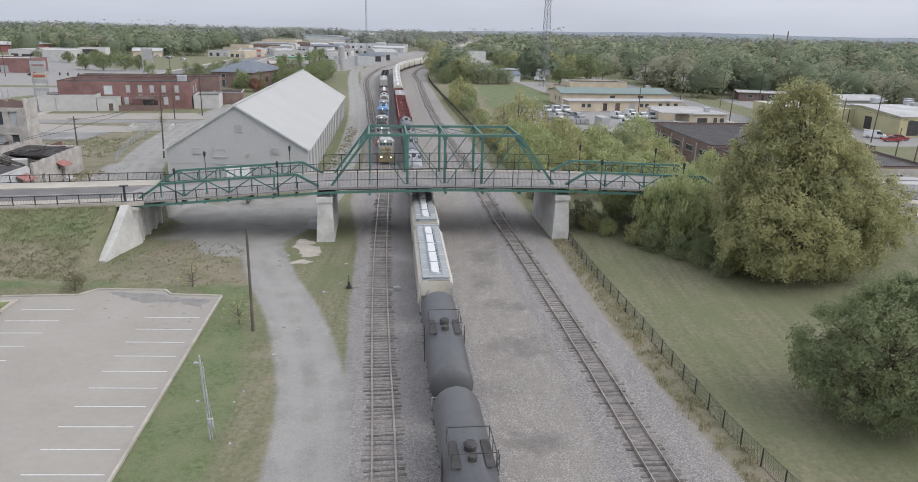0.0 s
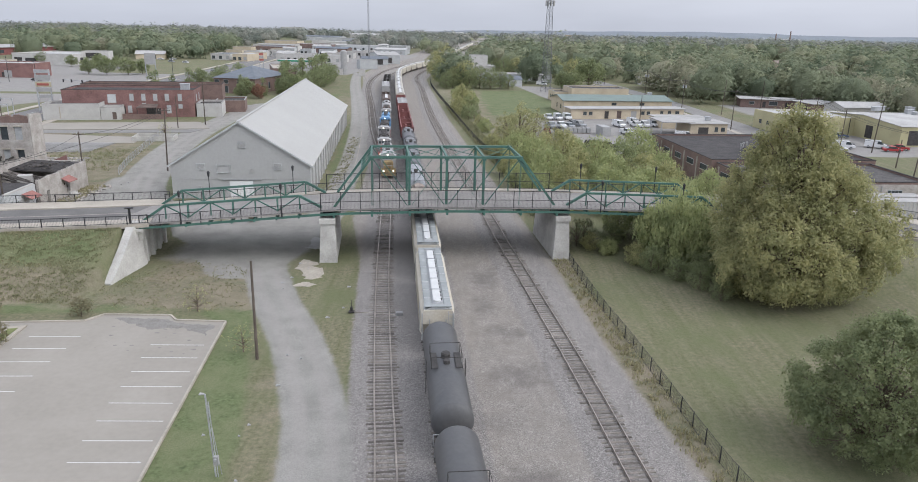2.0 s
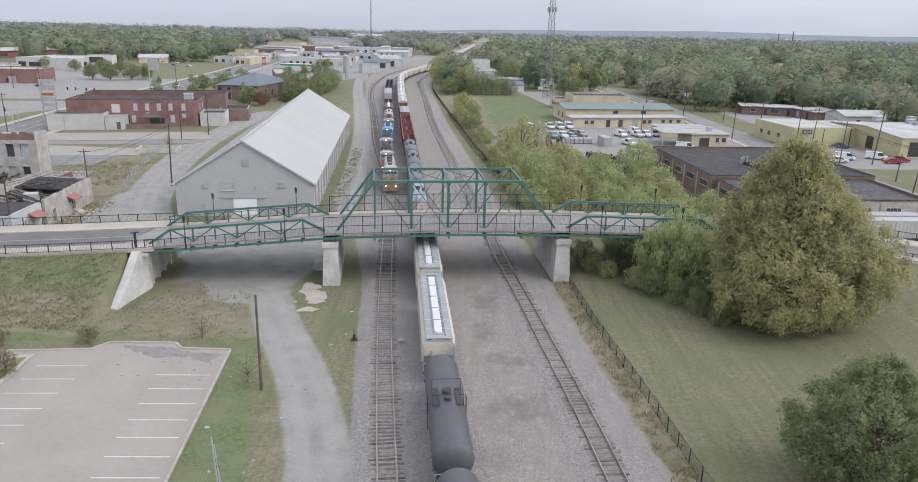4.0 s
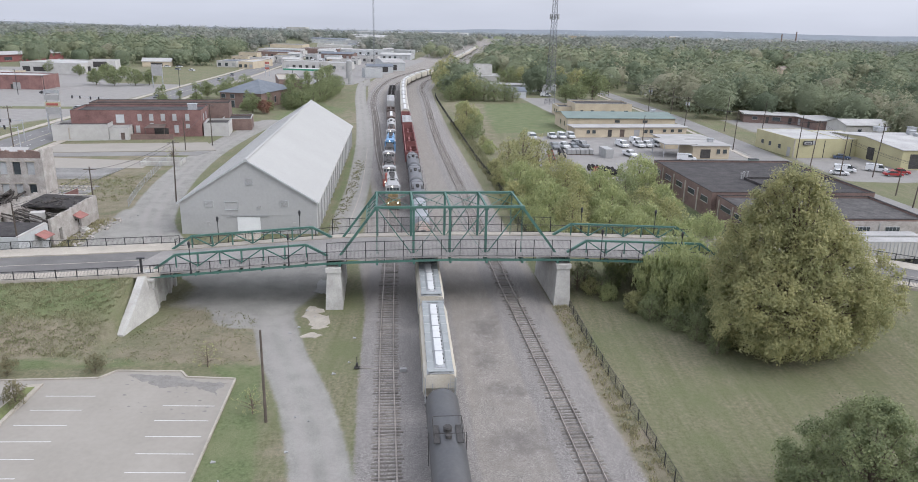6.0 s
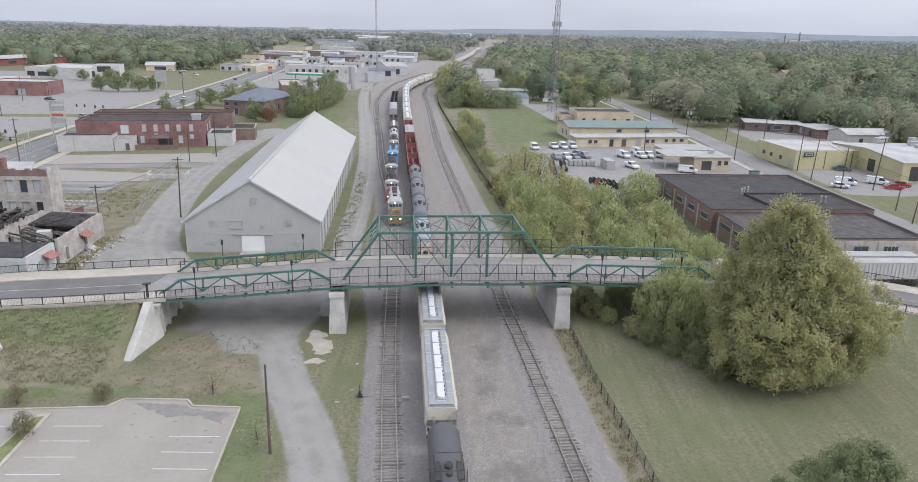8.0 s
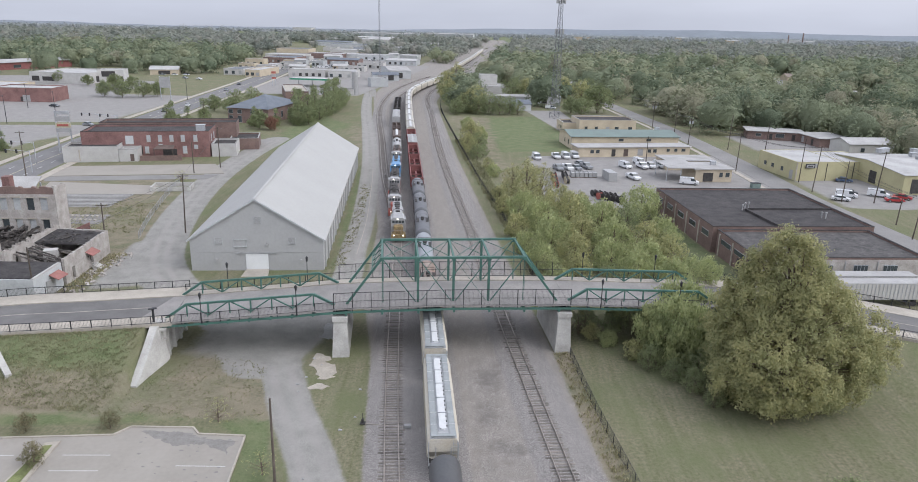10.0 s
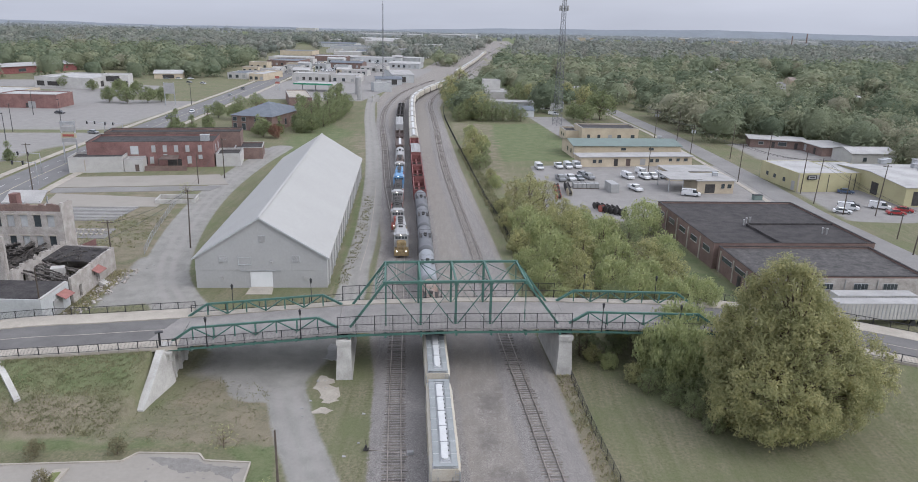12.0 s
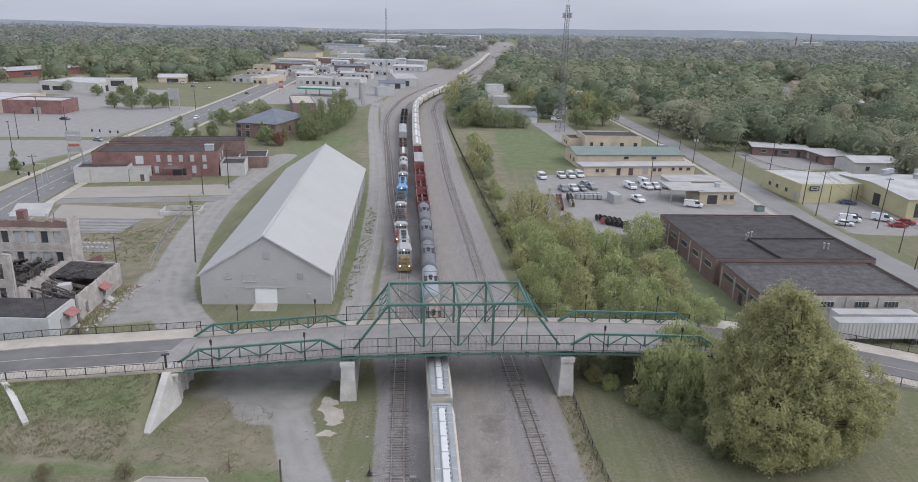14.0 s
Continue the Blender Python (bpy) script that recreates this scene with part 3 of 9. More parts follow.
def ground_cover(m):
    m.use_nodes = True
    n, l = m.node_tree.nodes, m.node_tree.links
    b = n["Principled BSDF"]
    b.inputs["Roughness"].default_value, b.inputs["Specular IOR Level"].default_value = 0.95, 0.15
    geo = n.new("ShaderNodeNewGeometry")
    zone = n.new("ShaderNodeVertexColor")
    zone.layer_name = "zones"
    split = n.new("ShaderNodeSeparateColor")
    l.new(zone.outputs["Color"], split.inputs[0])

    def noise_at(scale, detail=5.0, rough=0.6):
        t = n.new("ShaderNodeTexNoise")
        t.inputs["Scale"].default_value, t.inputs["Detail"].default_value, t.inputs["Roughness"].default_value = scale, detail, rough
        l.new(geo.outputs["Position"], t.inputs["Vector"])
        return t.outputs["Fac"]

    def ramp(value, stops):
        r = n.new("ShaderNodeValToRGB")
        e = r.color_ramp.elements
        while len(e) < len(stops):
            e.new(0.5)
        for q, (at, c) in zip(e, stops):
            q.position, q.color = at, (*c, 1)
        l.new(value, r.inputs["Fac"])
        return r.outputs["Color"]

    def mixed(fac, a, c):
        x = n.new("ShaderNodeMix")
        x.data_type = "RGBA"
        l.new(fac, x.inputs["Factor"])
        l.new(a, x.inputs["A"])
        l.new(c, x.inputs["B"])
        return x.outputs["Result"]

    def ragged(weight, amount, value):
        a = n.new("ShaderNodeMath")
        a.operation = "MULTIPLY_ADD"
        l.new(value, a.inputs[0])
        a.inputs[1].default_value = amount
        l.new(weight, a.inputs[2])
        r = n.new("ShaderNodeMapRange")
        r.interpolation_type = "SMOOTHSTEP"
        r.inputs["From Min"].default_value, r.inputs["From Max"].default_value = 0.5 + amount * 0.5 - 0.14 - 0.1 * amount, 0.5 + amount * 0.5 + 0.14 + 0.1 * amount
        l.new(a.outputs[0], r.inputs["Value"])
        return r.outputs[0]

    wear = n.new("ShaderNodeVertexColor")
    wear.layer_name = "wear"
    worn = n.new("ShaderNodeSeparateColor")
    l.new(wear.outputs["Color"], worn.inputs[0])
    coarse, mid, fine, tiny = noise_at(0.045), noise_at(0.32), noise_at(2.4, 6.0, 0.7), noise_at(8.0, 4.0, 0.75)
    cells = n.new("ShaderNodeTexVoronoi")
    cells.inputs["Scale"].default_value = 15.0
    l.new(geo.outputs["Position"], cells.inputs["Vector"])
    pebble = n.new("ShaderNodeSeparateColor")
    l.new(cells.outputs["Color"], pebble.inputs[0])
    pebble = pebble.outputs["Red"]
    patch, blot = noise_at(0.11, 6.0, 0.65), noise_at(0.5, 8.0, 0.8)
    def along_track(scale, stretch, turn):
        """Noise drawn out along the railway and the fences."""
        t = n.new("ShaderNodeMapping")
        t.inputs["Rotation"].default_value = (0, 0, radians(turn))
        t.inputs["Scale"].default_value = (1, stretch, 1)
        l.new(geo.outputs["Position"], t.inputs["Vector"])
        q = n.new("ShaderNodeTexNoise")
        q.inputs["Scale"].default_value, q.inputs["Detail"].default_value, q.inputs["Roughness"].default_value = scale, 7.0, 0.74
        l.new(t.outputs[0], q.inputs["Vector"])
        return q.outputs["Fac"]

    mown, tracks = along_track(0.9, 0.07, -8), along_track(1.1, 0.2, -5)
    turf = mixed(ramp(mown, [(0.38, (0, 0, 0)), (0.62, (1, 1, 1))]), ramp(fine, [(0.3, (0.078, 0.086, 0.046)), (0.7, (0.178, 0.17, 0.102))]), ramp(fine, [(0.3, (0.112, 0.108, 0.068)), (0.7, (0.235, 0.21, 0.146))]))
    turf = mixed(ramp(patch, [(0.42, (0, 0, 0)), (0.66, (0.85, 0.85, 0.85))]), turf, ramp(tiny, [(0.3, (0.075, 0.093, 0.045)), (0.7, (0.16, 0.172, 0.09))]))
    green = mixed(ramp(mid, [(0.4, (0, 0, 0)), (0.62, (1, 1, 1))]), ramp(fine, [(0.32, (0.064, 0.086, 0.038)), (0.68, (0.148, 0.175, 0.088))]), ramp(tiny, [(0.3, (0.092, 0.111, 0.055)), (0.7, (0.185, 0.19, 0.108))]))
    dry = mixed(ramp(mid, [(0.38, (0, 0, 0)), (0.62, (1, 1, 1))]), ramp(fine, [(0.3, (0.085, 0.085, 0.052)), (0.7, (0.215, 0.19, 0.135))]), ramp(tiny, [(0.3, (0.13, 0.118, 0.083)), (0.7, (0.275, 0.235, 0.175))]))
    dry = mixed(ramp(patch, [(0.5, (0, 0, 0)), (0.66, (0.55, 0.55, 0.55))]), dry, ramp(fine, [(0.3, (0.06, 0.078, 0.036)), (0.7, (0.15, 0.165, 0.085))]))
    dirt = mixed(ramp(tracks, [(0.3, (0, 0, 0)), (0.7, (1, 1, 1))]), ramp(pebble, [(0.0, (0.125, 0.116, 0.105)), (1.0, (0.272, 0.252, 0.228))]), ramp(pebble, [(0.0, (0.174, 0.162, 0.147)), (0.85, (0.316, 0.293, 0.267)), (1.0, (0.392, 0.372, 0.343))]))
    dirt = mixed(ramp(blot, [(0.44, (0, 0, 0)), (0.64, (0.818, 0.825, 0.798))]), dirt, ramp(tiny, [(0.3, (0.147, 0.132, 0.117)), (0.7, (0.272, 0.246, 0.217))]))
    stones = mixed(ramp(tracks, [(0.36, (0, 0, 0)), (0.64, (1, 1, 1))]), ramp(pebble, [(0.0, (0.119, 0.112, 0.106)), (0.6, (0.199, 0.186, 0.175)), (1.0, (0.298, 0.280, 0.266))]), ramp(pebble, [(0.0, (0.149, 0.140, 0.131)), (0.6, (0.229, 0.214, 0.201)), (1.0, (0.338, 0.318, 0.299))]))
    gravel = mixed(patch, ramp(pebble, [(0.0, (0.183, 0.178, 0.163)), (1.0, (0.299, 0.290, 0.266))]), ramp(mid, [(0.35, (0.179, 0.172, 0.158)), (0.65, (0.285, 0.276, 0.254))]))
    packed = ramp(fine, [(0.3, (0.235, 0.222, 0.206)), (0.7, (0.3, 0.284, 0.266))])
    paved = mixed(coarse, ramp(mid, [(0.3, (0.19, 0.182, 0.172)), (0.7, (0.275, 0.264, 0.25))]), ramp(fine, [(0.3, (0.195, 0.187, 0.177)), (0.7, (0.265, 0.255, 0.242))]))
    c = mixed(ragged(worn.outputs["Green"], 0.7, patch), turf, green)
    c = mixed(ragged(zone.outputs["Alpha"], 1.4, mid), c, dry)
    c = mixed(ragged(split.outputs["Red"], 0.6, fine), c, dirt)
    c = mixed(ragged(worn.outputs["Red"], 0.6, fine), c, stones)
    c = mixed(ragged(split.outputs["Green"], 0.55, blot), c, gravel)
    across = n.new("ShaderNodeMath")
    across.operation = "ABSOLUTE"
    l.new(worn.outputs["Blue"], across.inputs[0])
    wheel = n.new("ShaderNodeMath")
    wheel.operation = "SUBTRACT"
    l.new(across.outputs[0], wheel.inputs[0])
    wheel.inputs[1].default_value = 1.15
    dist = n.new("ShaderNodeMath")
    dist.operation = "ABSOLUTE"
    l.new(wheel.outputs[0], dist.inputs[0])
    path = n.new("ShaderNodeMapRange")
    path.interpolation_type = "SMOOTHSTEP"
    path.inputs["From Min"].default_value, path.inputs["From Max"].default_value = 0.95, 0.2
    l.new(dist.outputs[0], path.inputs["Value"])
    rut = n.new("ShaderNodeMath")
    rut.operation = "MULTIPLY"
    l.new(path.outputs[0], rut.inputs[0])
    l.new(ramp(patch, [(0.3, (0.2, 0.2, 0.2)), (0.65, (0.8, 0.8, 0.8))]), rut.inputs[1])
    lane_only = n.new("ShaderNodeMath")
    lane_only.operation = "MULTIPLY"
    l.new(rut.outputs[0], lane_only.inputs[0])
    l.new(split.outputs["Green"], lane_only.inputs[1])
    c = mixed(lane_only.outputs[0], c, packed)
    c = mixed(ragged(split.outputs["Blue"], 0.2, mid), c, paved)
    spill = n.new("ShaderNodeMath")
    spill.operation = "MULTIPLY"
    l.new(ragged(wear.outputs["Alpha"], 2.2, blot), spill.inputs[0])
    spill.inputs[1].default_value = 0.6
    c = mixed(spill.outputs[0], c, ramp(tiny, [(0.3, (0.075, 0.068, 0.064)), (0.7, (0.16, 0.145, 0.138))]))
    l.new(c, b.inputs["Base Color"])
    relief = n.new("ShaderNodeBump")
    relief.inputs["Strength"].default_value, relief.inputs["Distance"].default_value = 0.6, 0.12
    l.new(tiny, relief.inputs["Height"])
    l.new(relief.outputs[0], b.inputs["Normal"])


ground_cover(ground_mesh.materials[0])


def strip(line, half, z, name, mat, label, category, kind="structure", thick=0.12):
    """A flat paved strip along a line; z a number or a function of x."""
    a, b = offset_line(line, -half), offset_line(line, half)
    zz = [float(z(q[0])) if callable(z) else z for q in line]
    g = Geo()
    n = len(line)
    vs = [(*a[i], zz[i]) for i in range(n)] + [(*b[i], zz[i]) for i in range(n)] + [(*a[i], zz[i] - thick) for i in range(n)] + [(*b[i], zz[i] - thick) for i in range(n)]
    fs = []
    for i in range(n - 1):
        fs += [(i, n + i, n + i + 1, i + 1), (i, i + 1, 2 * n + i + 1, 2 * n + i), (n + i + 1, n + i, 3 * n + i, 3 * n + i + 1)]
    g.add(vs, fs)
    return solid(name, g, mat, label, category, kind) if kind else g


def sheet(poly, z, name, mat, label, category, thick=0.3):
    return solid(name, Geo().prism(poly[::-1] if sum((b[0] - a[0]) * (b[1] + a[1]) for a, b in zip(poly, poly[1:] + poly[:1])) > 0 else poly, z - thick, z), mat, label, category, "structure")


# ---- railway tracks ----
RAIL_TOP = 0.42


def along(line, half_w, z0, z1, g):
    """A square bar that follows a line of (x, y)."""
    a, b = offset_line(line, -half_w), offset_line(line, half_w)
    n = len(line)
    vs = [(*a[i], z1) for i in range(n)] + [(*b[i], z1) for i in range(n)] + [(*a[i], z0) for i in range(n)] + [(*b[i], z0) for i in range(n)]
    fs = []
    for i in range(n - 1):
        fs += [(i, n + i, n + i + 1, i + 1), (i, i + 1, 2 * n + i + 1, 2 * n + i), (n + i + 1, n + i, 3 * n + i, 3 * n + i + 1)]
    return g.add(vs, fs)


def track(line, label, single=(0, 0)):
    """Rails, and ties; those with their place between single[0] and single[1] are pieces of their own."""
    t = thing("railway_track", label, "railway track", "tracks", "structure")
    for side in (-0.75, 0.75):
        r = offset_line(line, side)
        g = Geo()
        along(r, 0.035, 0.36, RAIL_TOP, g)
        along(r, 0.012, 0.26, 0.36, g)
        along(r, 0.07, 0.235, 0.265, g)
        part("rail", g, "rail", t)
    g = Geo()
    total = np.linalg.norm(np.diff(line, axis=0), axis=1).sum()
    shared = Geo().box((0, 0, 0), (2.6, 0.23, 0.16)).mesh("tie", M["tie"])
    rnd = random.Random(5)
    s = 0.5
    while s < total:
        x, y, head = at_length(line, s)
        dx, turn, dz = rnd.uniform(-0.16, 0.16), head + rnd.uniform(-3.5, 3.5), rnd.uniform(-0.012, 0.02)
        if y > 20 and y < 700:
            if single[0] < y < single[1]:
                o = new("tie", shared)
                o.parent = t
                o.matrix_basis = pose(x + dx, y, 0.165 + dz, 0, rnd.uniform(-1, 1), turn)
            else:
                g.box((x + dx, y, 0.165 + dz), (2.6, 0.23, 0.16), turn)
        s += (0.56 if y < 300 else 0.9) + rnd.uniform(-0.07, 0.07)
    tagged(part("ties", g, "tie", t), kind="stuff")
    return t


# ---- the bridge ----
def bp(s, off, z):
    """A point of the bridge: s metres along from the middle of the span, off metres across from the near truss, z up."""
    return Vector((-1.55, 90.3, 0)) + U * s + N * off + Vector((0, 0, z))


def deck_z(s):
    return float(road_level(bp(s, 4, 0).x))


def lattice_post(g, a, b, w, up=(0, 1, 0)):
    """A built-up member: two channels with lacing between them."""
    a, b = Vector(a), Vector(b)
    d = (b - a).normalized()
    side = Vector((N.x, N.y, 0))
    for k in (-0.5, 0.5):
        g.bar(a + side * w * k, b + side * w * k, 0.3, 0.07, up=side)
    n = max(2, int((b - a).length / 0.5))
    for i in range(n):
        p, q = a.lerp(b, i / n), a.lerp(b, (i + 1) / n)
        k = 0.5 if i % 2 else -0.5
        g.bar(p + side * w * k, q - side * w * k, 0.05, 0.05)


MAIN, PANEL = 14.4, 4.8
through_bridge = thing("truss_bridge_span", "green painted steel through truss bridge span over railway", "bridge", "bridge spans")
HIGH = 13.25
for off, far in ((0.0, False), (8.3, True)):
    nodes = [(-MAIN + PANEL * i) for i in range(7)]
    low = [bp(s, off, deck_z(s) + 0.05) for s in nodes]
    top = [bp(s, off, HIGH) for s in nodes]
    part("top_chord", Geo().bar(top[1], top[5], 0.34, 0.3), "steel_green", through_bridge)
    part("bottom_chord", Geo().bar(low[0] - Vector((0, 0, 0.5)), low[3] - Vector((0, 0, 0.5)), 0.26, 0.22).bar(low[3] - Vector((0, 0, 0.5)), low[6] - Vector((0, 0, 0.5)), 0.26, 0.22), "steel_green", through_bridge)
    part("end_post", Geo().bar(low[0], top[1], 0.34, 0.3, up=(0, 0, 1)), "steel_green", through_bridge)
    part("end_post", Geo().bar(low[6], top[5], 0.34, 0.3, up=(0, 0, 1)), "steel_green", through_bridge)
    for i in (2, 3, 4):
        g = Geo()
        lattice_post(g, low[i] - Vector((0, 0, 0.5)), top[i], 0.34)
        part("post", g, "steel_green", through_bridge)
    for i in (1, 5):
        part("hanger", Geo().bar(low[i] - Vector((0, 0, 0.5)), top[i], 0.09).bar(low[i] + U * 0.14 - Vector((0, 0, 0.5)), top[i] + U * 0.14, 0.04), "steel_green", through_bridge)
    for a, b, w in ((1, 2, 0.1), (2, 3, 0.09), (4, 3, 0.09), (5, 4, 0.1), (3, 2, 0.035), (3, 4, 0.035)):
        part("diagonal", Geo().bar(top[a] + N * 0.07, low[b] + N * 0.07 - Vector((0, 0, 0.4)), w * 0.5, w).bar(top[a] - N * 0.07, low[b] - N * 0.07 - Vector((0, 0, 0.4)), w * 0.5, w), "steel_green", through_bridge)
    for i in range(1, 6):
        part("gusset_plate", Geo().box(top[i] - Vector((0, 0, 0.12)), (0.55, 0.46, 0.5), 6.6), "steel_green", through_bridge)
for i in range(1, 6):
    s = -MAIN + PANEL * i
    g = Geo().bar(bp(s, 0, HIGH), bp(s, 8.3, HIGH), 0.24, 0.26)
    part("cross_strut", g, "steel_green", through_bridge)
    if i < 5:
        part("lateral_rod", Geo().bar(bp(s, 0, HIGH - 0.05), bp(s + PANEL, 8.3, HIGH - 0.05), 0.07).bar(bp(s, 8.3, HIGH - 0.05), bp(s + PANEL, 0, HIGH - 0.05), 0.07), "steel_green", through_bridge)
for s in (-MAIN + PANEL, MAIN - PANEL):
    sgn = -1 if s < 0 else 1
    g = Geo()
    lowbar = s + sgn * PANEL * 0.28
    zl = HIGH - 0.28 * (HIGH - deck_z(sgn * MAIN))
    g.bar(bp(lowbar, 0, zl), bp(lowbar, 8.3, zl), 0.16, 0.2)
    for k in range(4):
        g.bar(bp(s, 8.3 * k / 4, HIGH), bp(lowbar, 8.3 * (k + 1) / 4, zl), 0.08).bar(bp(lowbar, 8.3 * k / 4, zl), bp(s, 8.3 * (k + 1) / 4, HIGH), 0.08)
    part("portal_frame", g, "steel_green", through_bridge)


def slab(g, s0, s1, o0, o1, up, thick, n=10):
    """A slab that follows the deck's rise."""
    vs, fs = [], []
    for i in range(n + 1):
        a = s0 + (s1 - s0) * i / n
        vs += [bp(a, o0, deck_z(a) + up), bp(a, o1, deck_z(a) + up), bp(a, o1, deck_z(a) + up - thick), bp(a, o0, deck_z(a) + up - thick)]
    for i in range(n):
        k = 4 * i
        fs += [(k + j, k + 4 + j, k + 4 + (j + 1) % 4, k + (j + 1) % 4) for j in range(4)]
    fs += [(0, 1, 2, 3), (4 * n + 3, 4 * n + 2, 4 * n + 1, 4 * n)]
    return g.add(vs, fs)


def railing(parent, name, label, s0, s1, off, tall, gap=2.4, pick=0.17, place=None):
    """Posts, rails and upright bars from s0 to s1; place gives the point at s and a height."""
    place = place or (lambda s, z: bp(s, off, deck_z(s) + z))
    n = max(1, round((s1 - s0) / gap))
    ss = [s0 + (s1 - s0) * i / n for i in range(n + 1)]
    fence = part(name, Geo().tube([place(s, tall) for s in ss], 0.045, 4), "steel_black", parent, label)
    for z in (0.1,) + ((1.1,) if tall > 1.6 else ()):
        part("rail_bar", Geo().tube([place(s, z) for s in ss], 0.036, 4), "steel_black", fence)
    for s in ss:
        part("post", Geo().bar(place(s, -0.3), place(s, tall + 0.06), 0.09), "steel_black", fence)
    bars = Geo()
    m = int((s1 - s0) / pick)
    for k in range(m):
        q = s0 + (s1 - s0) * (k + 0.5) / m
        bars.bar(place(q, 0.1), place(q, tall - 0.02), 0.015)
    tagged(part("bar_infill", bars, "iron_thin", fence), kind="stuff")


SIDE = -1.75
EDGE_L, EDGE_R = -38.6, 37.6
for parent, s0, s1, tall in ((through_bridge, -15.97, 15.97, 2.3),):
    part("deck", slab(Geo(), s0, s1, 0.35, 7.95, 0.0, 0.3), "deck", parent, "pale worn concrete deck")
    part("sidewalk", slab(Geo(), s0, s1, SIDE, 0.2, 0.1, 0.16), "deck", parent)
    part("far_sidewalk", slab(Geo(), s0, s1, 8.1, 9.6, 0.1, 0.16), "walkway", parent)
    for k in (SIDE + 0.1, 1.5, 3.2, 5.0, 6.8, 8.3, 9.9):
        part("stringer", slab(Geo(), s0, s1, k - 0.08, k + 0.08, -0.3, 0.3), "steel_green", parent)
    for off in (SIDE + 0.08, 9.9):
        railing(parent, "railing", "tall black iron railing", s0, s1, off, tall)
for i in range(7):
    s = -MAIN + PANEL * i
    part("floor_beam", Geo().bar(bp(s, SIDE, deck_z(s) - 0.62), bp(s, 10.0, deck_z(s) - 0.62), 0.28, 0.6), "steel_green", through_bridge)


def pony_span(s0, s1, label):
    """A low riveted truss span with eight panels."""
    t = thing("pony_truss_span", label, "bridge", "bridge spans")
    step = (s1 - s0) / 8
    for off in (0.0, 8.3):
        low = [bp(s0 + step * i, off, deck_z(s0 + step * i) + 0.1) for i in range(9)]
        top = [p + Vector((0, 0, 1.72)) for p in low]
        part("top_chord", Geo().bar(top[1], top[7], 0.28, 0.26), "steel_green", t)
        part("bottom_chord", Geo().bar(low[0] - Vector((0, 0, 0.35)), low[8] - Vector((0, 0, 0.35)), 0.26, 0.3), "steel_green", t)
        for a, b in ((0, 1), (8, 7)):
            part("end_post", Geo().bar(low[a], top[b], 0.36, 0.3), "steel_green", t)
        for a, b in ((1, 2), (3, 2), (3, 4), (5, 4), (5, 6), (7, 6)):
            part("diagonal", Geo().bar(top[a], low[b], 0.16, 0.14), "steel_green", t)
        for i in range(1, 8):
            w = 0.3 if i % 2 == 0 else 0.14
            part("post", Geo().bar(low[i], top[i], w, 0.16, up=(1, 0, 0)), "steel_green", t)
            if i % 2 == 0:
                sgn = -1 if off == 0 else 1
                part("outrigger", Geo().bar(low[i] + N * sgn * 0.6 - Vector((0, 0, 0.1)), top[i] - Vector((0, 0, 0.2)), 0.1), "steel_green", t)
    part("deck", slab(Geo(), s0, s1, 0.35, 7.95, 0.0, 0.3), "deck", t, "pale worn concrete deck")
    part("sidewalk", slab(Geo(), s0, s1, SIDE, 0.2, 0.1, 0.16), "deck", t)
    part("far_sidewalk", slab(Geo(), s0, s1, 8.1, 9.6, 0.1, 0.16), "walkway", t)
    for k in (SIDE + 0.1, 1.5, 3.2, 5.0, 6.8, 8.3, 9.9):
        part("stringer", slab(Geo(), s0, s1, k - 0.08, k + 0.08, -0.3, 0.28), "steel_green", t)
    for i in range(9):
        s = s0 + step * i
        part("floor_beam", Geo().bar(bp(s, SIDE, deck_z(s) - 0.5), bp(s, 10.0, deck_z(s) - 0.5), 0.2, 0.4), "steel_green", t)
    for off in (SIDE + 0.08, 9.9):
        railing(t, "railing", "black iron railing", s0, s1, off, 1.1)
    return t


pony_span(-38.0, -16.0, "low green steel pony truss span on concrete supports")
pony_span(16.0, 37.4, "low green steel pony truss span beside willow trees")


def pier(s, label):
    t = thing("bridge_pier", label, "bridge pier", "bridge piers")
    z = deck_z(s) - 1.0
    m = Matrix.Translation(bp(s, 4.1, 0)) @ pose(0, 0, 0, 0, 0, 6.63)
    g = Geo()
    w0, w1, d = 1.15, 0.85, 6.0
    vs = [m @ Vector(p) for p in ((-w0, -d - 0.35, -0.3), (w0, -d - 0.35, -0.3), (w0, d + 0.35, -0.3), (-w0, d + 0.35, -0.3), (-w1, -d, z - 0.6), (w1, -d, z - 0.6), (w1, d, z - 0.6), (-w1, d, z - 0.6))]
    g.add(vs, [(3, 2, 1, 0), (4, 5, 6, 7), (0, 1, 5, 4), (1, 2, 6, 5), (2, 3, 7, 6), (3, 0, 4, 7)])
    part("shaft", g, "concrete", t)
    part("cap", Geo().box((0, 0, z - 0.3), (2.0, 12.5, 0.6), 0, m), "concrete", t)
    for k in (-3.9, 4.3):
        part("bearing", Geo().box((0, k, z + 0.18), (1.3, 0.5, 0.36), 0, m), "steel_black", t)
    return t


pier(-15.2, "pale concrete bridge pier on gravel beside tracks")
pier(15.2, "pale concrete bridge pier beside black fence")

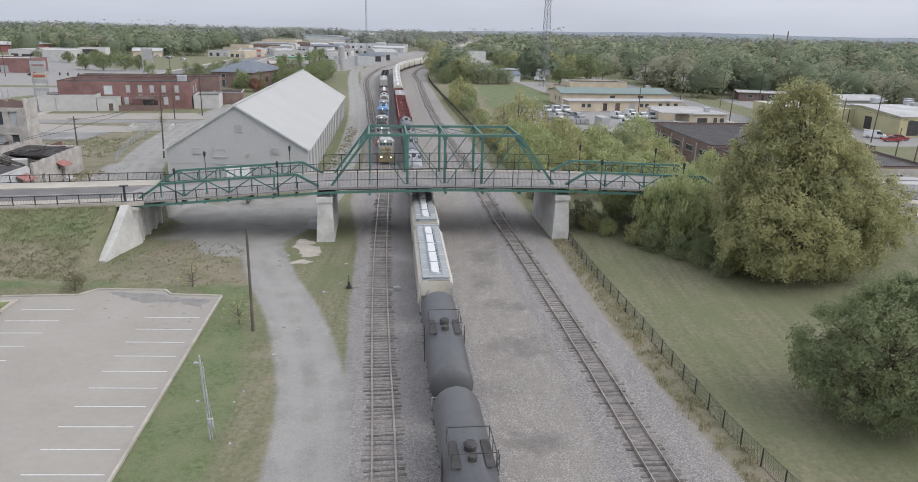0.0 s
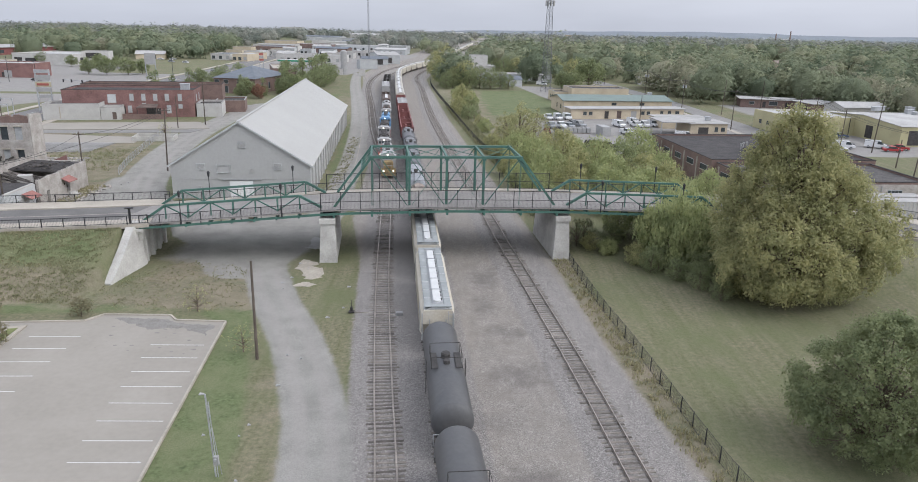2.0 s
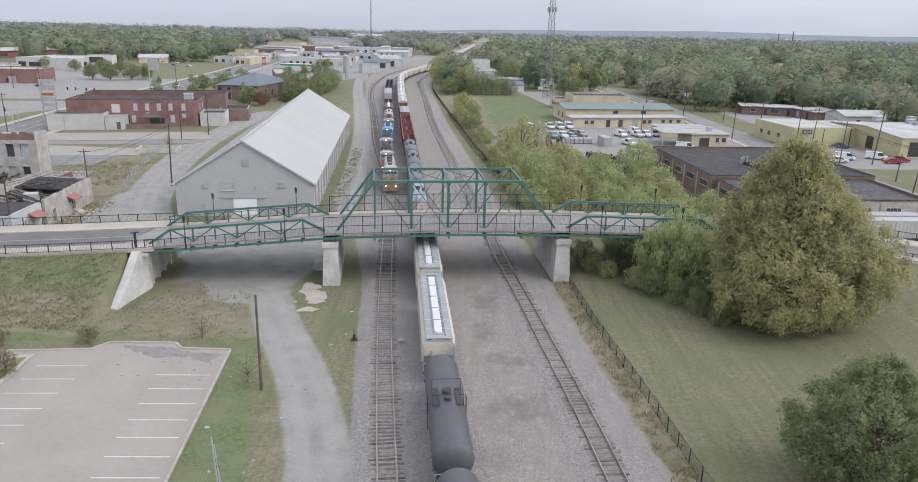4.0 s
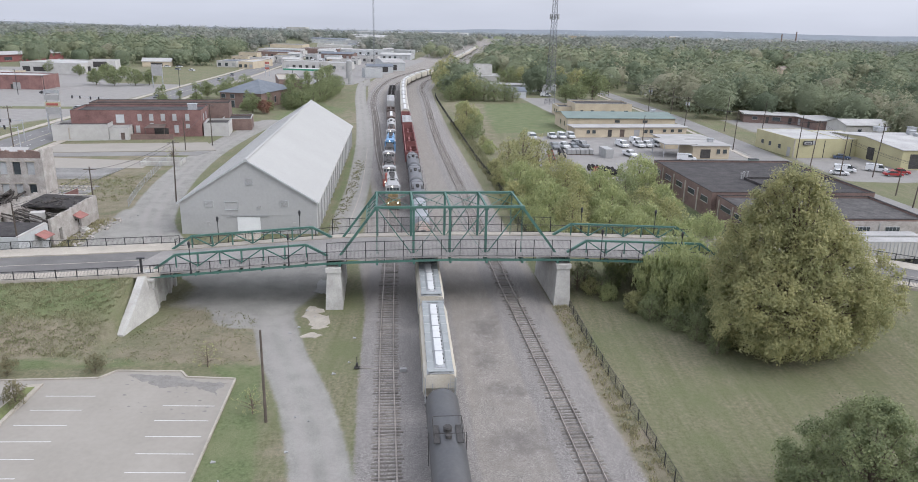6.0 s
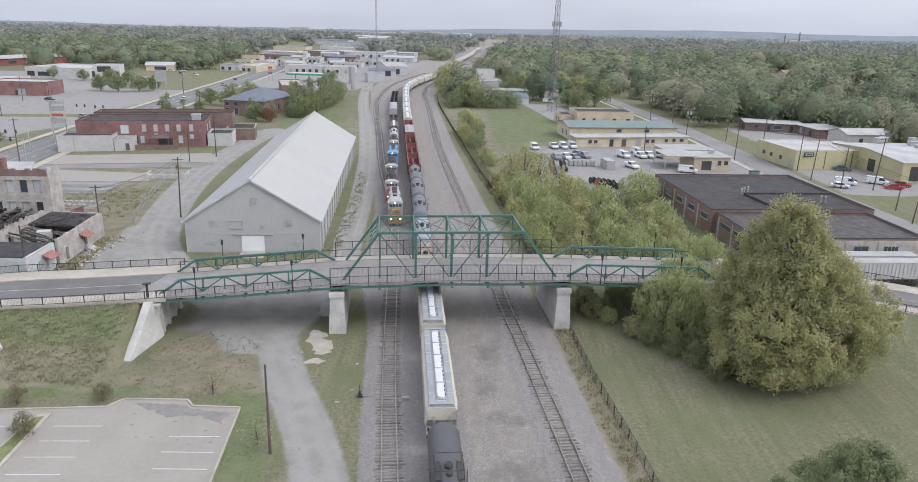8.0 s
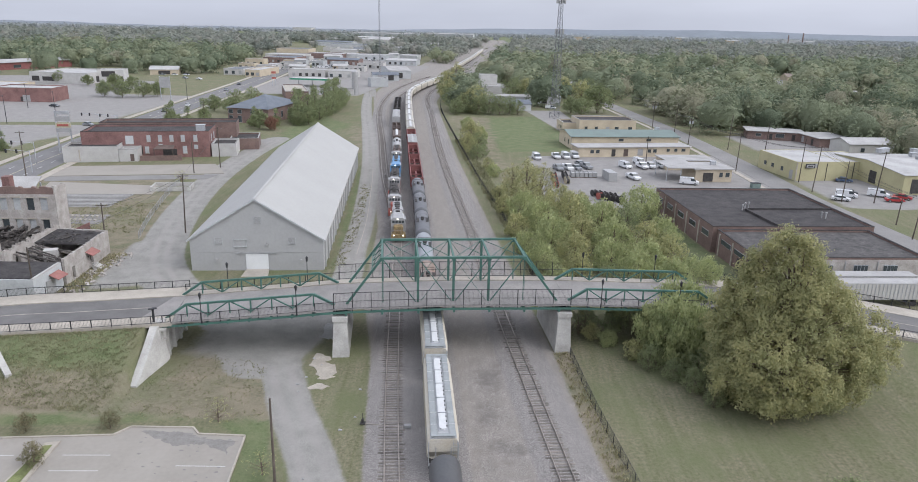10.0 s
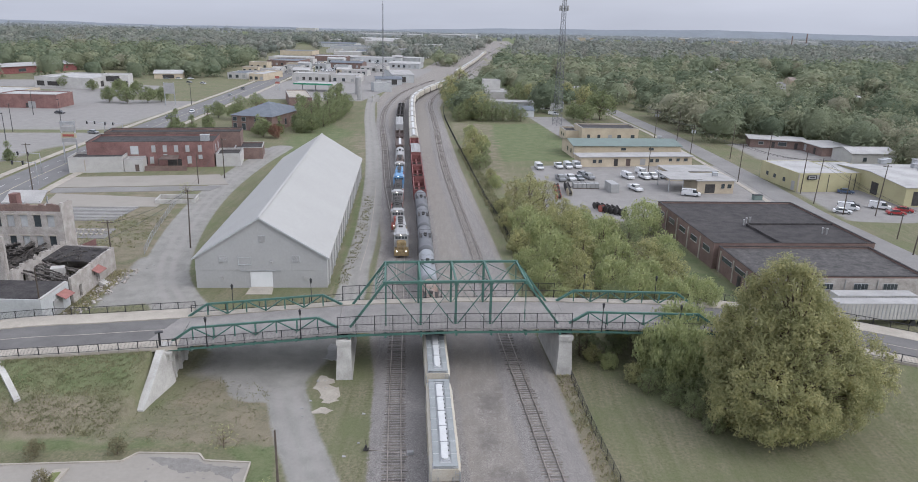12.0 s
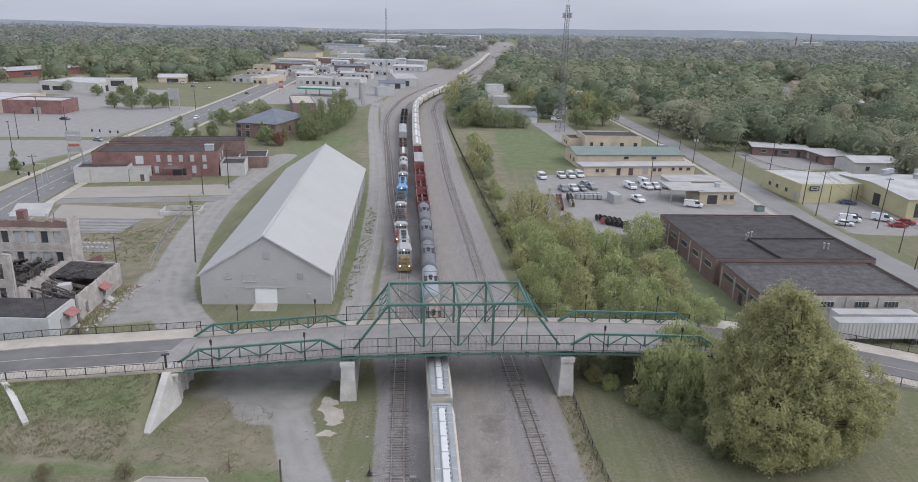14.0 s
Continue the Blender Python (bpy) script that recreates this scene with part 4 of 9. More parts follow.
abutment = thing("bridge_abutment", "weathered white concrete bridge abutment with sloping wing wall", "bridge abutment")
m = Matrix.Translation(bp(-38.3, 4.1, 0)) @ pose(0, 0, 0, 0, 0, 6.63)
part("breast_wall", Geo().box((-0.6, 0, 2.1), (1.6, 12.6, 4.6), 0, m), "concrete", abutment)
part("seat", Geo().box((-0.2, 0, 4.45), (2.0, 12.8, 0.3), 0, m), "concrete", abutment)
for k in (-4.5, -1.8, 0.9, 3.6):
    part("pilaster", Geo().box((0.35, k, 2.0), (0.5, 0.5, 4.4), 0, m), "concrete", abutment)
# the wing wall runs down the slope towards the lot
wing = Geo()
a, b = Vector((-39.95, 84.6, 0)), Vector((-40.1, 76.6, 0))
prof = [(0.0, 5.0), (0.14, 4.95), (0.45, 3.0), (0.8, 1.0), (1.0, 0.2)]
vs = []
for t_, z1 in prof:
    q = a.lerp(b, t_)
    foot = Vector((0.55 + 0.16 * z1, 0, 0))
    vs += [q - Vector((0.5, 0, 0.5)), q + foot - Vector((0, 0, 0.5)), q + Vector((0.5, 0, z1)), q + Vector((-0.5, 0, z1))]
fs = [(0, 1, 2, 3), (19, 18, 17, 16)]
for i in range(4):
    k = 4 * i
    fs += [(k + j, k + 4 + j, k + 4 + (j + 1) % 4, k + (j + 1) % 4) for j in range(4)]
wing.add(vs, fs)
part("wing_wall", wing, "concrete", abutment)
part("end_block", Geo().box((-39.7, 84.9, 4.2), (1.5, 1.4, 2.2), 8), "concrete", abutment)
solid("bridge_abutment_end", Geo().box(bp(38.2, 4.1, 2.6), (1.6, 12.6, 5.6), 6.63), "concrete", "concrete bridge abutment half hidden by trees", "bridge abutment")
# a second wing wall, further along the embankment
w2 = Geo()
vs = []
for q, z1 in ((Vector((-60.3, 80.7, 0)), 5.4), (Vector((-56.6, 77.3, 0)), 4.15), (Vector((-53.6, 74.5, 0)), 2.45)):
    vs += [q + Vector((-0.25, -0.25, -0.4)), q + Vector((0.25, 0.25, -0.4)), q + Vector((0.25, 0.25, z1)), q + Vector((-0.25, -0.25, z1))]
fs = [(0, 1, 2, 3), (11, 10, 9, 8)] + [(4 * i + j, 4 * i + 4 + j, 4 * i + 4 + (j + 1) % 4, 4 * i + (j + 1) % 4) for i in range(2) for j in range(4)]
solid("retaining_wall", w2.add(vs, fs), "concrete", "sloping pale concrete retaining wall on grassy bank", "retaining wall")

# ---- roads ----
for line, nm in ((ROAD_L, "west"), (ROAD_R, "east")):
    strip(line, 3.6, lambda x: road_level(x) + 0.02, "road", "asphalt", "dark asphalt two-lane road on an embankment", "road")
    for k, w, lab in ((-5.35, 1.7, "far"), (4.9, 1.25, "near")):
        strip(offset_line(line, k), w, lambda x: road_level(x) + 0.16, "pavement", "walkway", "pale concrete sidewalk along the road", "sidewalk", thick=0.5)
    strip(line, 0.07, lambda x: road_level(x) + 0.03, "road_line", "walkway", "worn centre line on asphalt", "road marking", thick=0.008)
    for off in (-7.0, 6.1):
        ln = offset_line(line, off)
        keep = ln[(ln[:, 0] > -95) & (ln[:, 0] < 95)]
        length = float(np.linalg.norm(np.diff(keep, axis=0), axis=1).sum())

        def spot(s, z, keep=keep):
            x, y, _ = at_length(keep, s)
            return Vector((x, y, float(road_level(x)) + 0.16 + z))
        fence = thing("road_railing", "black iron railing along the sidewalk", "railing", "road railings")
        railing(fence, "top_rail", "", 0, length - 0.1, 0, 1.05, pick=0.16, place=spot)
# paving between the approach road and the deck
sheet([(-42.6, 85.8), (-38.8, 86.3), (-39.6, 93.8), (-41.2, 93.6)], 5.17, "road_apron", "deck", "pale concrete approach slab before the bridge", "road", 0.3)
strip(STREET_R, 4.2, 0.05, "street", "asphalt_old", "grey town street past low workshops", "road")
strip(STREET_L, 7.5, 0.05, "street", "street", "wide grey street through the town", "road")
for line in (STREET_R,):
    strip(offset_line(line, 6.6), 0.8, 0.09, "pavement", "walkway", "narrow concrete sidewalk beside the street", "sidewalk")
strip(offset_line(STREET_L, 10.0), 1.2, 0.17, "pavement", "walkway", "concrete sidewalk beside the wide street", "sidewalk")
strip(offset_line(STREET_L, -10.0), 1.2, 0.17, "pavement", "walkway", "concrete sidewalk beside the wide street", "sidewalk")
dash = Geo().box((0, 0, 0), (0.14, 3.0, 0.012)).mesh("lane_dash", M["line"])
for off in (-3.7, 3.8):
    lane_line = offset_line(STREET_L, off)
    for k in range(36):
        x, y, head = at_length(lane_line, 30 + 9.0 * k)
        mark = tagged(new("lane_dash", dash), "worn white lane dash on asphalt", "road marking", "lane dashes", "structure")
        mark.matrix_basis = pose(x, y, 0.062, 0, 0, head)
strip(offset_line(STREET_L, 0.2), 0.12, 0.062, "road_line", "line_yellow", "yellow centre line on the wide street", "road marking", thick=0.008)

# ---- the parking lot ----
sheet(LOT, 0.1, "parking_lot", "lot", "pale grey paved parking lot", "parking lot", 0.2)
rr = random.Random(6)
mud = []
for (x1, y1), (x2, y2) in zip([(-35, 67.2), (-29.6, 67.2), (-28.2, 66.2), (-23.9, 66.0), (-24.4, 63.4), (-27.0, 65.1), (-30.5, 64.6), (-32.5, 65.9)], [(-29.6, 67.2), (-28.2, 66.2), (-23.9, 66.0), (-24.4, 63.4), (-27.0, 65.1), (-30.5, 64.6), (-32.5, 65.9), (-35, 67.2)]):
    n_ = max(2, int(math.hypot(x2 - x1, y2 - y1) / 0.35))
    mud += [(x1 + (x2 - x1) * k / n_ + rr.uniform(-0.28, 0.28), y1 + (y2 - y1) * k / n_ + rr.uniform(-0.22, 0.22)) for k in range(n_)]
sheet(mud, 0.105, "mud_wash", "mud", "dark dried mud washed onto the parking lot", "mud", 0.01)
for k in range(26):
    x, y, s = rr.uniform(-34, -24), rr.uniform(58, 66), rr.uniform(0.06, 0.3)
    sheet([(x + s * (0.6 + 0.5 * rr.random()) * math.cos(a), y + s * 0.6 * (0.6 + 0.5 * rr.random()) * math.sin(a)) for a in np.linspace(0, 5.6, 8)], 0.106, "mud_spot", "mud", "small dark spot on the parking lot", "mud", 0.01)
kerb = Geo()
edge = LOT[:6]
for p, q in zip(edge[:-1], edge[1:]):
    kerb.bar((*p, 0.1), (*q, 0.1), 0.2, 0.26)
kerb.bar((-23.3, 66.8, 0.1), (-18.2, 15, 0.1), 0.18, 0.26)
solid("kerb", kerb, "walkway", "worn concrete kerb round the parking lot", "kerb", "structure")
isl = [(-42.2, 64.6), (-43.6, 64.2), (-43.9, 50), (-43.5, 20), (-41.0, 20), (-41.4, 50)]
sheet(isl, 0.26, "kerb_island", "walkway", "concrete edged planting island in the lot", "kerb", 0.3)
grass_bed = material("island_grass", (0.13, 0.145, 0.06), 0.95, 0, 0.3, 1.5, 0.12, 0.5)
sheet([(-42.6, 63.8), (-43.4, 63.6), (-43.6, 50), (-43.3, 20), (-41.3, 20), (-41.7, 50)], 0.3, "grass_bed", grass_bed, "strip of grass in the planting island", "grass", 0.1)
for i in range(14):
    y = 61.3 - 2.68 * i
    x = -23.5 + (61.3 - y) * 0.112
    solid("parking_line", Geo().box((x - 2.6, y - 0.1, 0.108), (5.0, 0.09, 0.012), 2.0), "line", "white painted parking bay line", "road marking", "structure")
    if y > 24:
        solid("parking_line", Geo().box((-38.3 + (61.3 - y) * 0.01, y + 1.15, 0.108), (4.8, 0.09, 0.012), 3.0), "line", "white painted parking bay line", "road marking", "structure")
        solid("parking_line", Geo().box((-48.0, y + 0.6, 0.108), (4.8, 0.09, 0.012), 3.0), "line", "white painted parking bay line", "road marking", "structure")

# ---- the warehouse ----
warehouse = thing("warehouse", "long grey metal warehouse with a pale gabled roof", "warehouse")
A, B = Vector((-48.6, 118.4, 0)), Vector((-25.5, 120.6, 0))
ax = (B - A).normalized()
ay = Vector((-8.5, 94.3, 0)).normalized()
WID, LEN, EAVE, RIDGE = (B - A).length, 94.7, 5.8, 13.1


def wp(x, y, z):
    return A + ax * x + ay * y + Vector((0, 0, z))


prof = [(0, 0), (WID, 0), (WID, EAVE), (WID / 2, RIDGE - 0.15), (0, EAVE)]
for y in (0, LEN):
    g = Geo()
    g.add([wp(x, y, z) for x, z in prof] + [wp(x, y + (0.25 if y == 0 else -0.25), z) for x, z in prof], [(0, 1, 2, 3, 4), (9, 8, 7, 6, 5)] + [(i, 5 + i, 5 + (i + 1) % 5, (i + 1) % 5) for i in range(5)])
    part("gable_wall", g, "shed_wall", warehouse)
part("side_wall", Geo().add([wp(x, y, z) for x in (0, 0.25) for y, z in ((0.25, 0), (LEN - 0.25, 0), (LEN - 0.25, EAVE), (0.25, EAVE))], [(0, 1, 2, 3), (7, 6, 5, 4), (0, 3, 7, 4), (3, 2, 6, 7)]), "shed_wall", warehouse)
part("side_wall", Geo().add([wp(x, y, z) for x in (WID - 0.25, WID) for y, z in ((0.25, 0), (LEN - 0.25, 0), (LEN - 0.25, EAVE), (0.25, EAVE))], [(3, 2, 1, 0), (4, 5, 6, 7), (4, 7, 3, 0), (7, 6, 2, 3)]), "shed_wall", warehouse)
for s in (0, 1):
    x0, x1 = (-0.45, WID / 2) if s == 0 else (WID + 0.45, WID / 2)
    drop = 0.45 * (RIDGE - EAVE) / (WID / 2)
    vs = [wp(x0, -0.35, EAVE - drop), wp(x0, LEN + 0.35, EAVE - drop), wp(x1, LEN + 0.35, RIDGE), wp(x1, -0.35, RIDGE)]
    vs += [p + Vector((0, 0, 0.14)) for p in vs]
    slope = part("roof_slope", Geo().add(vs, [(0, 1, 2, 3), (7, 6, 5, 4), (0, 4, 5, 1), (1, 5, 6, 2), (2, 6, 7, 3), (3, 7, 4, 0)]), "shed_roof", warehouse)
    g = Geo()
    for k in range(1, 96):
        y = k * LEN / 96
        g.bar(wp(x0, y, EAVE - drop + 0.144), wp(x1, y, RIDGE + 0.144), 0.04, 0.014)
    part("roof_seams", g, "shed_roof", slope)
part("ridge_cap", Geo().bar(wp(WID / 2, -0.4, RIDGE + 0.17), wp(WID / 2, LEN + 0.4, RIDGE + 0.17), 0.5, 0.08), "shed_roof", warehouse)
trim = Geo().bar(wp(-0.45, -0.38, EAVE - 0.2), wp(WID / 2, -0.38, RIDGE + 0.02), 0.06, 0.28).bar(wp(WID + 0.45, -0.38, EAVE - 0.2), wp(WID / 2, -0.38, RIDGE + 0.02), 0.06, 0.28)
part("eave_trim", trim, "grey_wall", warehouse)
for k in range(19):
    part("buttress", Geo().bar(wp(WID + 0.12, 2 + k * 5.0, 0), wp(WID + 0.12, 2 + k * 5.0, EAVE - 0.2), 0.26, 0.22), "shed_wall", warehouse)
g = Geo()
for k in range(int(WID / 0.9)):
    x = 0.5 + k * 0.9
    zt = EAVE + (RIDGE - EAVE) * (1 - abs(x - WID / 2) / (WID / 2)) - 0.3
    g.bar(wp(x, -0.006, 0.05), wp(x, -0.006, zt), 0.02, 0.014, up=(0, 1, 0))
part("wall_ribs", g, "shed_wall", warehouse)
part("girt", Geo().bar(wp(0.1, -0.02, 3.4), wp(WID - 0.1, -0.02, 3.4), 0.04, 0.05), "shed_wall", warehouse)


def louvre(x, z, w, h):
    f = part("louvre", Geo().box((0, 0, 0), (w, 0.1, h), 0, Matrix.Translation(wp(x, -0.06, z)) @ pose(0, 0, 0, 0, 0, 5.4)), "grey_wall", warehouse)
    g = Geo()
    for k in range(6):
        g.box((0, -0.07, -h / 2 + h * (k + 0.5) / 6), (w * 0.88, 0.05, h / 11), 0, Matrix.Translation(wp(x, -0.06, z)) @ pose(0, 0, 0, 0, 0, 5.4))
    part("slats", g, "roof_grey", f)


for x, z, w, h in ((WID * 0.215, 5.5, 1.4, 1.2), (WID * 0.765, 5.5, 1.4, 1.2), (WID * 0.515, 9.3, 1.3, 1.2)):
    louvre(x, z, w, h)
part("loading_frame", Geo().bar(wp(7.6, -0.08, 4.3), wp(7.6, -0.08, 6.0), 0.08).bar(wp(9.8, -0.08, 4.3), wp(9.8, -0.08, 6.0), 0.08).bar(wp(7.4, -0.08, 5.8), wp(10.0, -0.08, 5.8), 0.08).bar(wp(7.5, -0.16, 4.5), wp(9.9, -0.16, 4.5), 0.2, 0.08), "grey_wall", warehouse)
door = part("roller_door", Geo().box((0, 0, 1.55), (3.9, 0.14, 3.1), 0, Matrix.Translation(wp(11.5, -0.04, 0)) @ pose(0, 0, 0, 0, 0, 5.4)), "shed_door", warehouse, "white roller door")
part("door_canopy", Geo().bar(wp(8.0, -0.15, 3.3), wp(15.0, -0.15, 3.3), 0.2, 0.06), "grey_wall", warehouse)
part("ramp", Geo().add([wp(9.5, -0.1, 0.25), wp(13.5, -0.1, 0.25), wp(13.8, -3.3, 0.04), wp(9.2, -3.3, 0.04), wp(9.5, -0.1, -0.3), wp(13.5, -0.1, -0.3), wp(13.8, -3.3, -0.3), wp(9.2, -3.3, -0.3)], [(3, 2, 1, 0), (4, 5, 6, 7), (2, 3, 7, 6), (0, 4, 7, 3), (1, 2, 6, 5)]), "walkway", warehouse, "pale concrete ramp")
part("floodlight", Geo().box(wp(13.4, -0.2, 4.9), (0.4, 0.3, 0.35)), "roof_white", warehouse)
for x, z in ((4.6, 1.9), (19.3, 1.8)):
    part("wall_box", Geo().box(wp(x, -0.12, z), (0.45, 0.25, 0.6), 5), "roof_white", warehouse)


# ---- trains ----
M["hopper_side"] = material("cream_car_paint", (0.44, 0.415, 0.36), 0.65, 0, 0.12, 2.0, 0.15, 0.03, other=(0.40, 0.36, 0.29))
M["hopper_roof"] = material("grey_car_roof", (0.30, 0.31, 0.31), 0.6, 0, 0.1, 1.5, 0.12, 0.05)
M["far_roof"] = material("weathered_beige_car_roof", (0.30, 0.29, 0.265), 0.75, 0, 0.15, 1.5, 0.12, 0.05, hue=0.18)
M["grating"] = material("grey_roof_grating", (0.235, 0.25, 0.25), 0.75, 0, 0.12, 1.5, 0.06, 0.2)
M["hatch"] = material("white_hatch_cover", (0.47, 0.475, 0.47), 0.5, 0, 0.06, 1.0, 0.2, 0.02)
M["tank_black"] = material("tank_black_paint", (0.065, 0.066, 0.07), 0.5, 0, 0.12, 2.5, 0.3, 0.02, other=(0.085, 0.084, 0.084))
M["tank_grey"] = material("tank_grey_paint", (0.115, 0.118, 0.125), 0.55, 0, 0.15, 2.5, 0.2, 0.02)
M["tank_pale"] = material("tank_pale_paint", (0.22, 0.232, 0.245), 0.5, 0, 0.1, 2.5, 0.2, 0.02)
M["tank_rust"] = material("rust_streaked_paint", (0.27, 0.235, 0.205), 0.7, 0, 0.2, 1.2, 0.15, 0.05, other=(0.19, 0.12, 0.085))
M["car_red"] = material("oxide_red_paint", (0.185, 0.075, 0.07), 0.8, 0, 0.2, 1.5, 0.2, 0.05)
M["car_brown"] = material("dull_brown_paint", (0.10, 0.075, 0.065), 0.8, 0, 0.25, 1.5, 0.2, 0.05)
M["loco_yellow"] = material("worn_yellow_paint", (0.21, 0.155, 0.08), 0.7, 0, 0.45, 0.6, 0.15, 0.03)
M["loco_white"] = material("off_white_paint", (0.28, 0.28, 0.275), 0.55, 0, 0.1, 1.5, 0.2, 0.02)
M["loco_red"] = material("faded_red_paint", (0.32, 0.10, 0.08), 0.7, 0, 0.15, 1.2, 0.2, 0.02)
M["loco_blue"] = material("blue_paint", (0.11, 0.23, 0.38), 0.6, 0, 0.12, 1.2, 0.2, 0.02)
M["dark_metal"] = material("grimy_metal_and_opening_shade", (0.055, 0.052, 0.05), 0.8, 0.2, 0.3, 0.8, 0.1, 0.1)
LAMP = bpy.data.materials.new("headlight")
LAMP.use_nodes = True
LAMP.node_tree.nodes["Principled BSDF"].inputs["Emission Color"].default_value = (1, 0.95, 0.8, 1)
LAMP.node_tree.nodes["Principled BSDF"].inputs["Emission Strength"].default_value = 2.5


def trucks(t, half, wheel_r=0.44):
    """Two bogies with side frames and wheels."""
    for k in (-half, half):
        b = part("truck", Geo().box((0, k, 0.5), (1.9, 0.5, 0.3)).box((-1.0, k, 0.55), (0.16, 2.2, 0.35)).box((1.0, k, 0.55), (0.16, 2.2, 0.35)), "dark_metal", t)
        for j in (-0.85, 0.85):
            for x in (-0.76, 0.76):
                part("wheel", Geo().tube([(x - 0.07, k + j, wheel_r), (x + 0.07, k + j, wheel_r)], wheel_r, 14), "dark_metal", b)
    for k in (-1, 1):
        part("coupler", Geo().box((0, k * (half + 2.6), 0.9), (0.3, 0.9, 0.3)), "dark_metal", t)


def ladder(g, x, y, z0, z1, w=0.45, along_y=True):
    for k in (-w / 2, w / 2):
        p = (x, y + k) if along_y else (x + k, y)
        g.bar((*p, z0), (*p, z1), 0.04)
    n = int((z1 - z0) / 0.38)
    for i in range(n):
        z = z0 + 0.2 + 0.38 * i
        a, b = ((x, y - w / 2), (x, y + w / 2)) if along_y else ((x - w / 2, y), (x + w / 2, y))
        g.bar((*a, z), (*b, z), 0.03)


def covered_hopper(name, label, side="hopper_side", hatches=5, length=19.0, rich=True, roof="hopper_roof", group="covered hopper cars"):
    t = thing(name, label, "railway car", group)
    h, w = length / 2 - 0.5, 1.58
    side_p = [(-w + 0.15, 1.0), (-w, 1.5), (-w, 3.75), (-w + 0.28, 4.12), (w - 0.28, 4.12), (w, 3.75), (w, 1.5), (w - 0.15, 1.0)]
    part("body", Geo().extrude(side_p, -h + 1.3, h - 1.3), side, t)
    for s in (-1, 1):
        g = Geo()
        y0, y1 = s * (h - 1.3), s * h
        g.add([(-w, y0, 1.3), (w, y0, 1.3), (w, y0, 3.75), (w - 0.28, y0, 4.12), (-w + 0.28, y0, 4.12), (-w, y0, 3.75), (-w + 0.1, y1, 2.7), (w - 0.1, y1, 2.7), (w - 0.1, y1, 3.7), (w - 0.33, y1, 4.05), (-w + 0.33, y1, 4.05), (-w + 0.1, y1, 3.7)],
              [(0, 1, 7, 6), (1, 2, 8, 7), (2, 3, 9, 8), (3, 4, 10, 9), (4, 5, 11, 10), (5, 0, 6, 11), (6, 7, 8, 9, 10, 11)])
        e = part("end_sheet", g, side, t, "cream sloping end sheet")
        p = Geo()
        for x in (-1.45, -0.75, 0.75, 1.45):
            p.bar((x, y1 + s * 0.06, 1.1), (x, y1 + s * 0.06, 3.2 if abs(x) < 1 else 3.8), 0.09)
        p.bar((-1.5, y1 + s * 0.06, 1.25), (1.5, y1 + s * 0.06, 1.25), 0.1, 0.3)
        ladder(p, 1.15, y1 + s * 0.12, 1.2, 4.0, 0.4, False)
        part("end_frame", p, "hopper_roof", e)
        part("platform", Geo().box((0, y1 + s * 0.22, 1.1), (3.0, 0.5, 0.08)), "dark_metal", t)
    part("sill", Geo().box((-1.3, 0, 0.95), (0.22, 2 * h, 0.32)).box((1.3, 0, 0.95), (0.22, 2 * h, 0.32)), "dark_metal", t)
    for k in range(3):
        y = (k - 1) * (2 * h - 4.4) / 3
        part("discharge_bay", Geo().add([(-1.4, y - 2.2, 1.05), (1.4, y - 2.2, 1.05), (1.4, y + 2.2, 1.05), (-1.4, y + 2.2, 1.05), (-0.5, y - 0.4, 0.35), (0.5, y - 0.4, 0.35), (0.5, y + 0.4, 0.35), (-0.5, y + 0.4, 0.35)],
                                        [(0, 4, 5, 1), (1, 5, 6, 2), (2, 6, 7, 3), (3, 7, 4, 0), (7, 6, 5, 4)]), side, t)
    part("roof", Geo().extrude([(-w + 0.27, 4.1), (-0.5, 4.32), (0.5, 4.32), (w - 0.27, 4.1)], -h + 0.1, h - 0.1), roof, t)
    if rich:
        for x in (-0.92, 0.92):
            walk_board = part("running_board", Geo().box((x, 0, 4.36), (0.62, 2 * h - 0.3, 0.05)), "grating", t, "grey grated running board")
            g = Geo()
            for k in range(1, 8):
                y = -h + k * 2 * h / 8
                g.box((x, y, 4.395), (0.64, 0.035, 0.03))
            part("board_joints", g, "hatch", walk_board)
        for s in (-1, 1):
            part("end_walk", Geo().box((0, s * (h - 0.3), 4.4), (2.5, 0.5, 0.05)), "grating", t)
        gr = Geo()
        for x in (-1.25, 1.25):
            for k in range(9):
                y = -h + 0.6 + k * (2 * h - 1.2) / 8
                gr.bar((x, y, 4.1), (x, y, 4.38), 0.03)
        part("roof_brackets", gr, "hopper_roof", t)
        for s in (-1, 1):
            g = Geo()
            for k in (-h + 2.2, h - 2.2):
                ladder(g, s * (w + 0.05), k, 1.2, 4.0)
            part("side_ladder", g, "steel_grey", t)
        for k in range(14):
            y = -h + 1.6 + k * (2 * h - 3.2) / 13
            for s in (-1, 1):
                part("side_post", Geo().bar((s * (w + 0.02), y, 1.3), (s * (w + 0.02), y, 3.7), 0.07, 0.05, up=(1, 0, 0)), side, t)
    span = 2 * h - 2.4
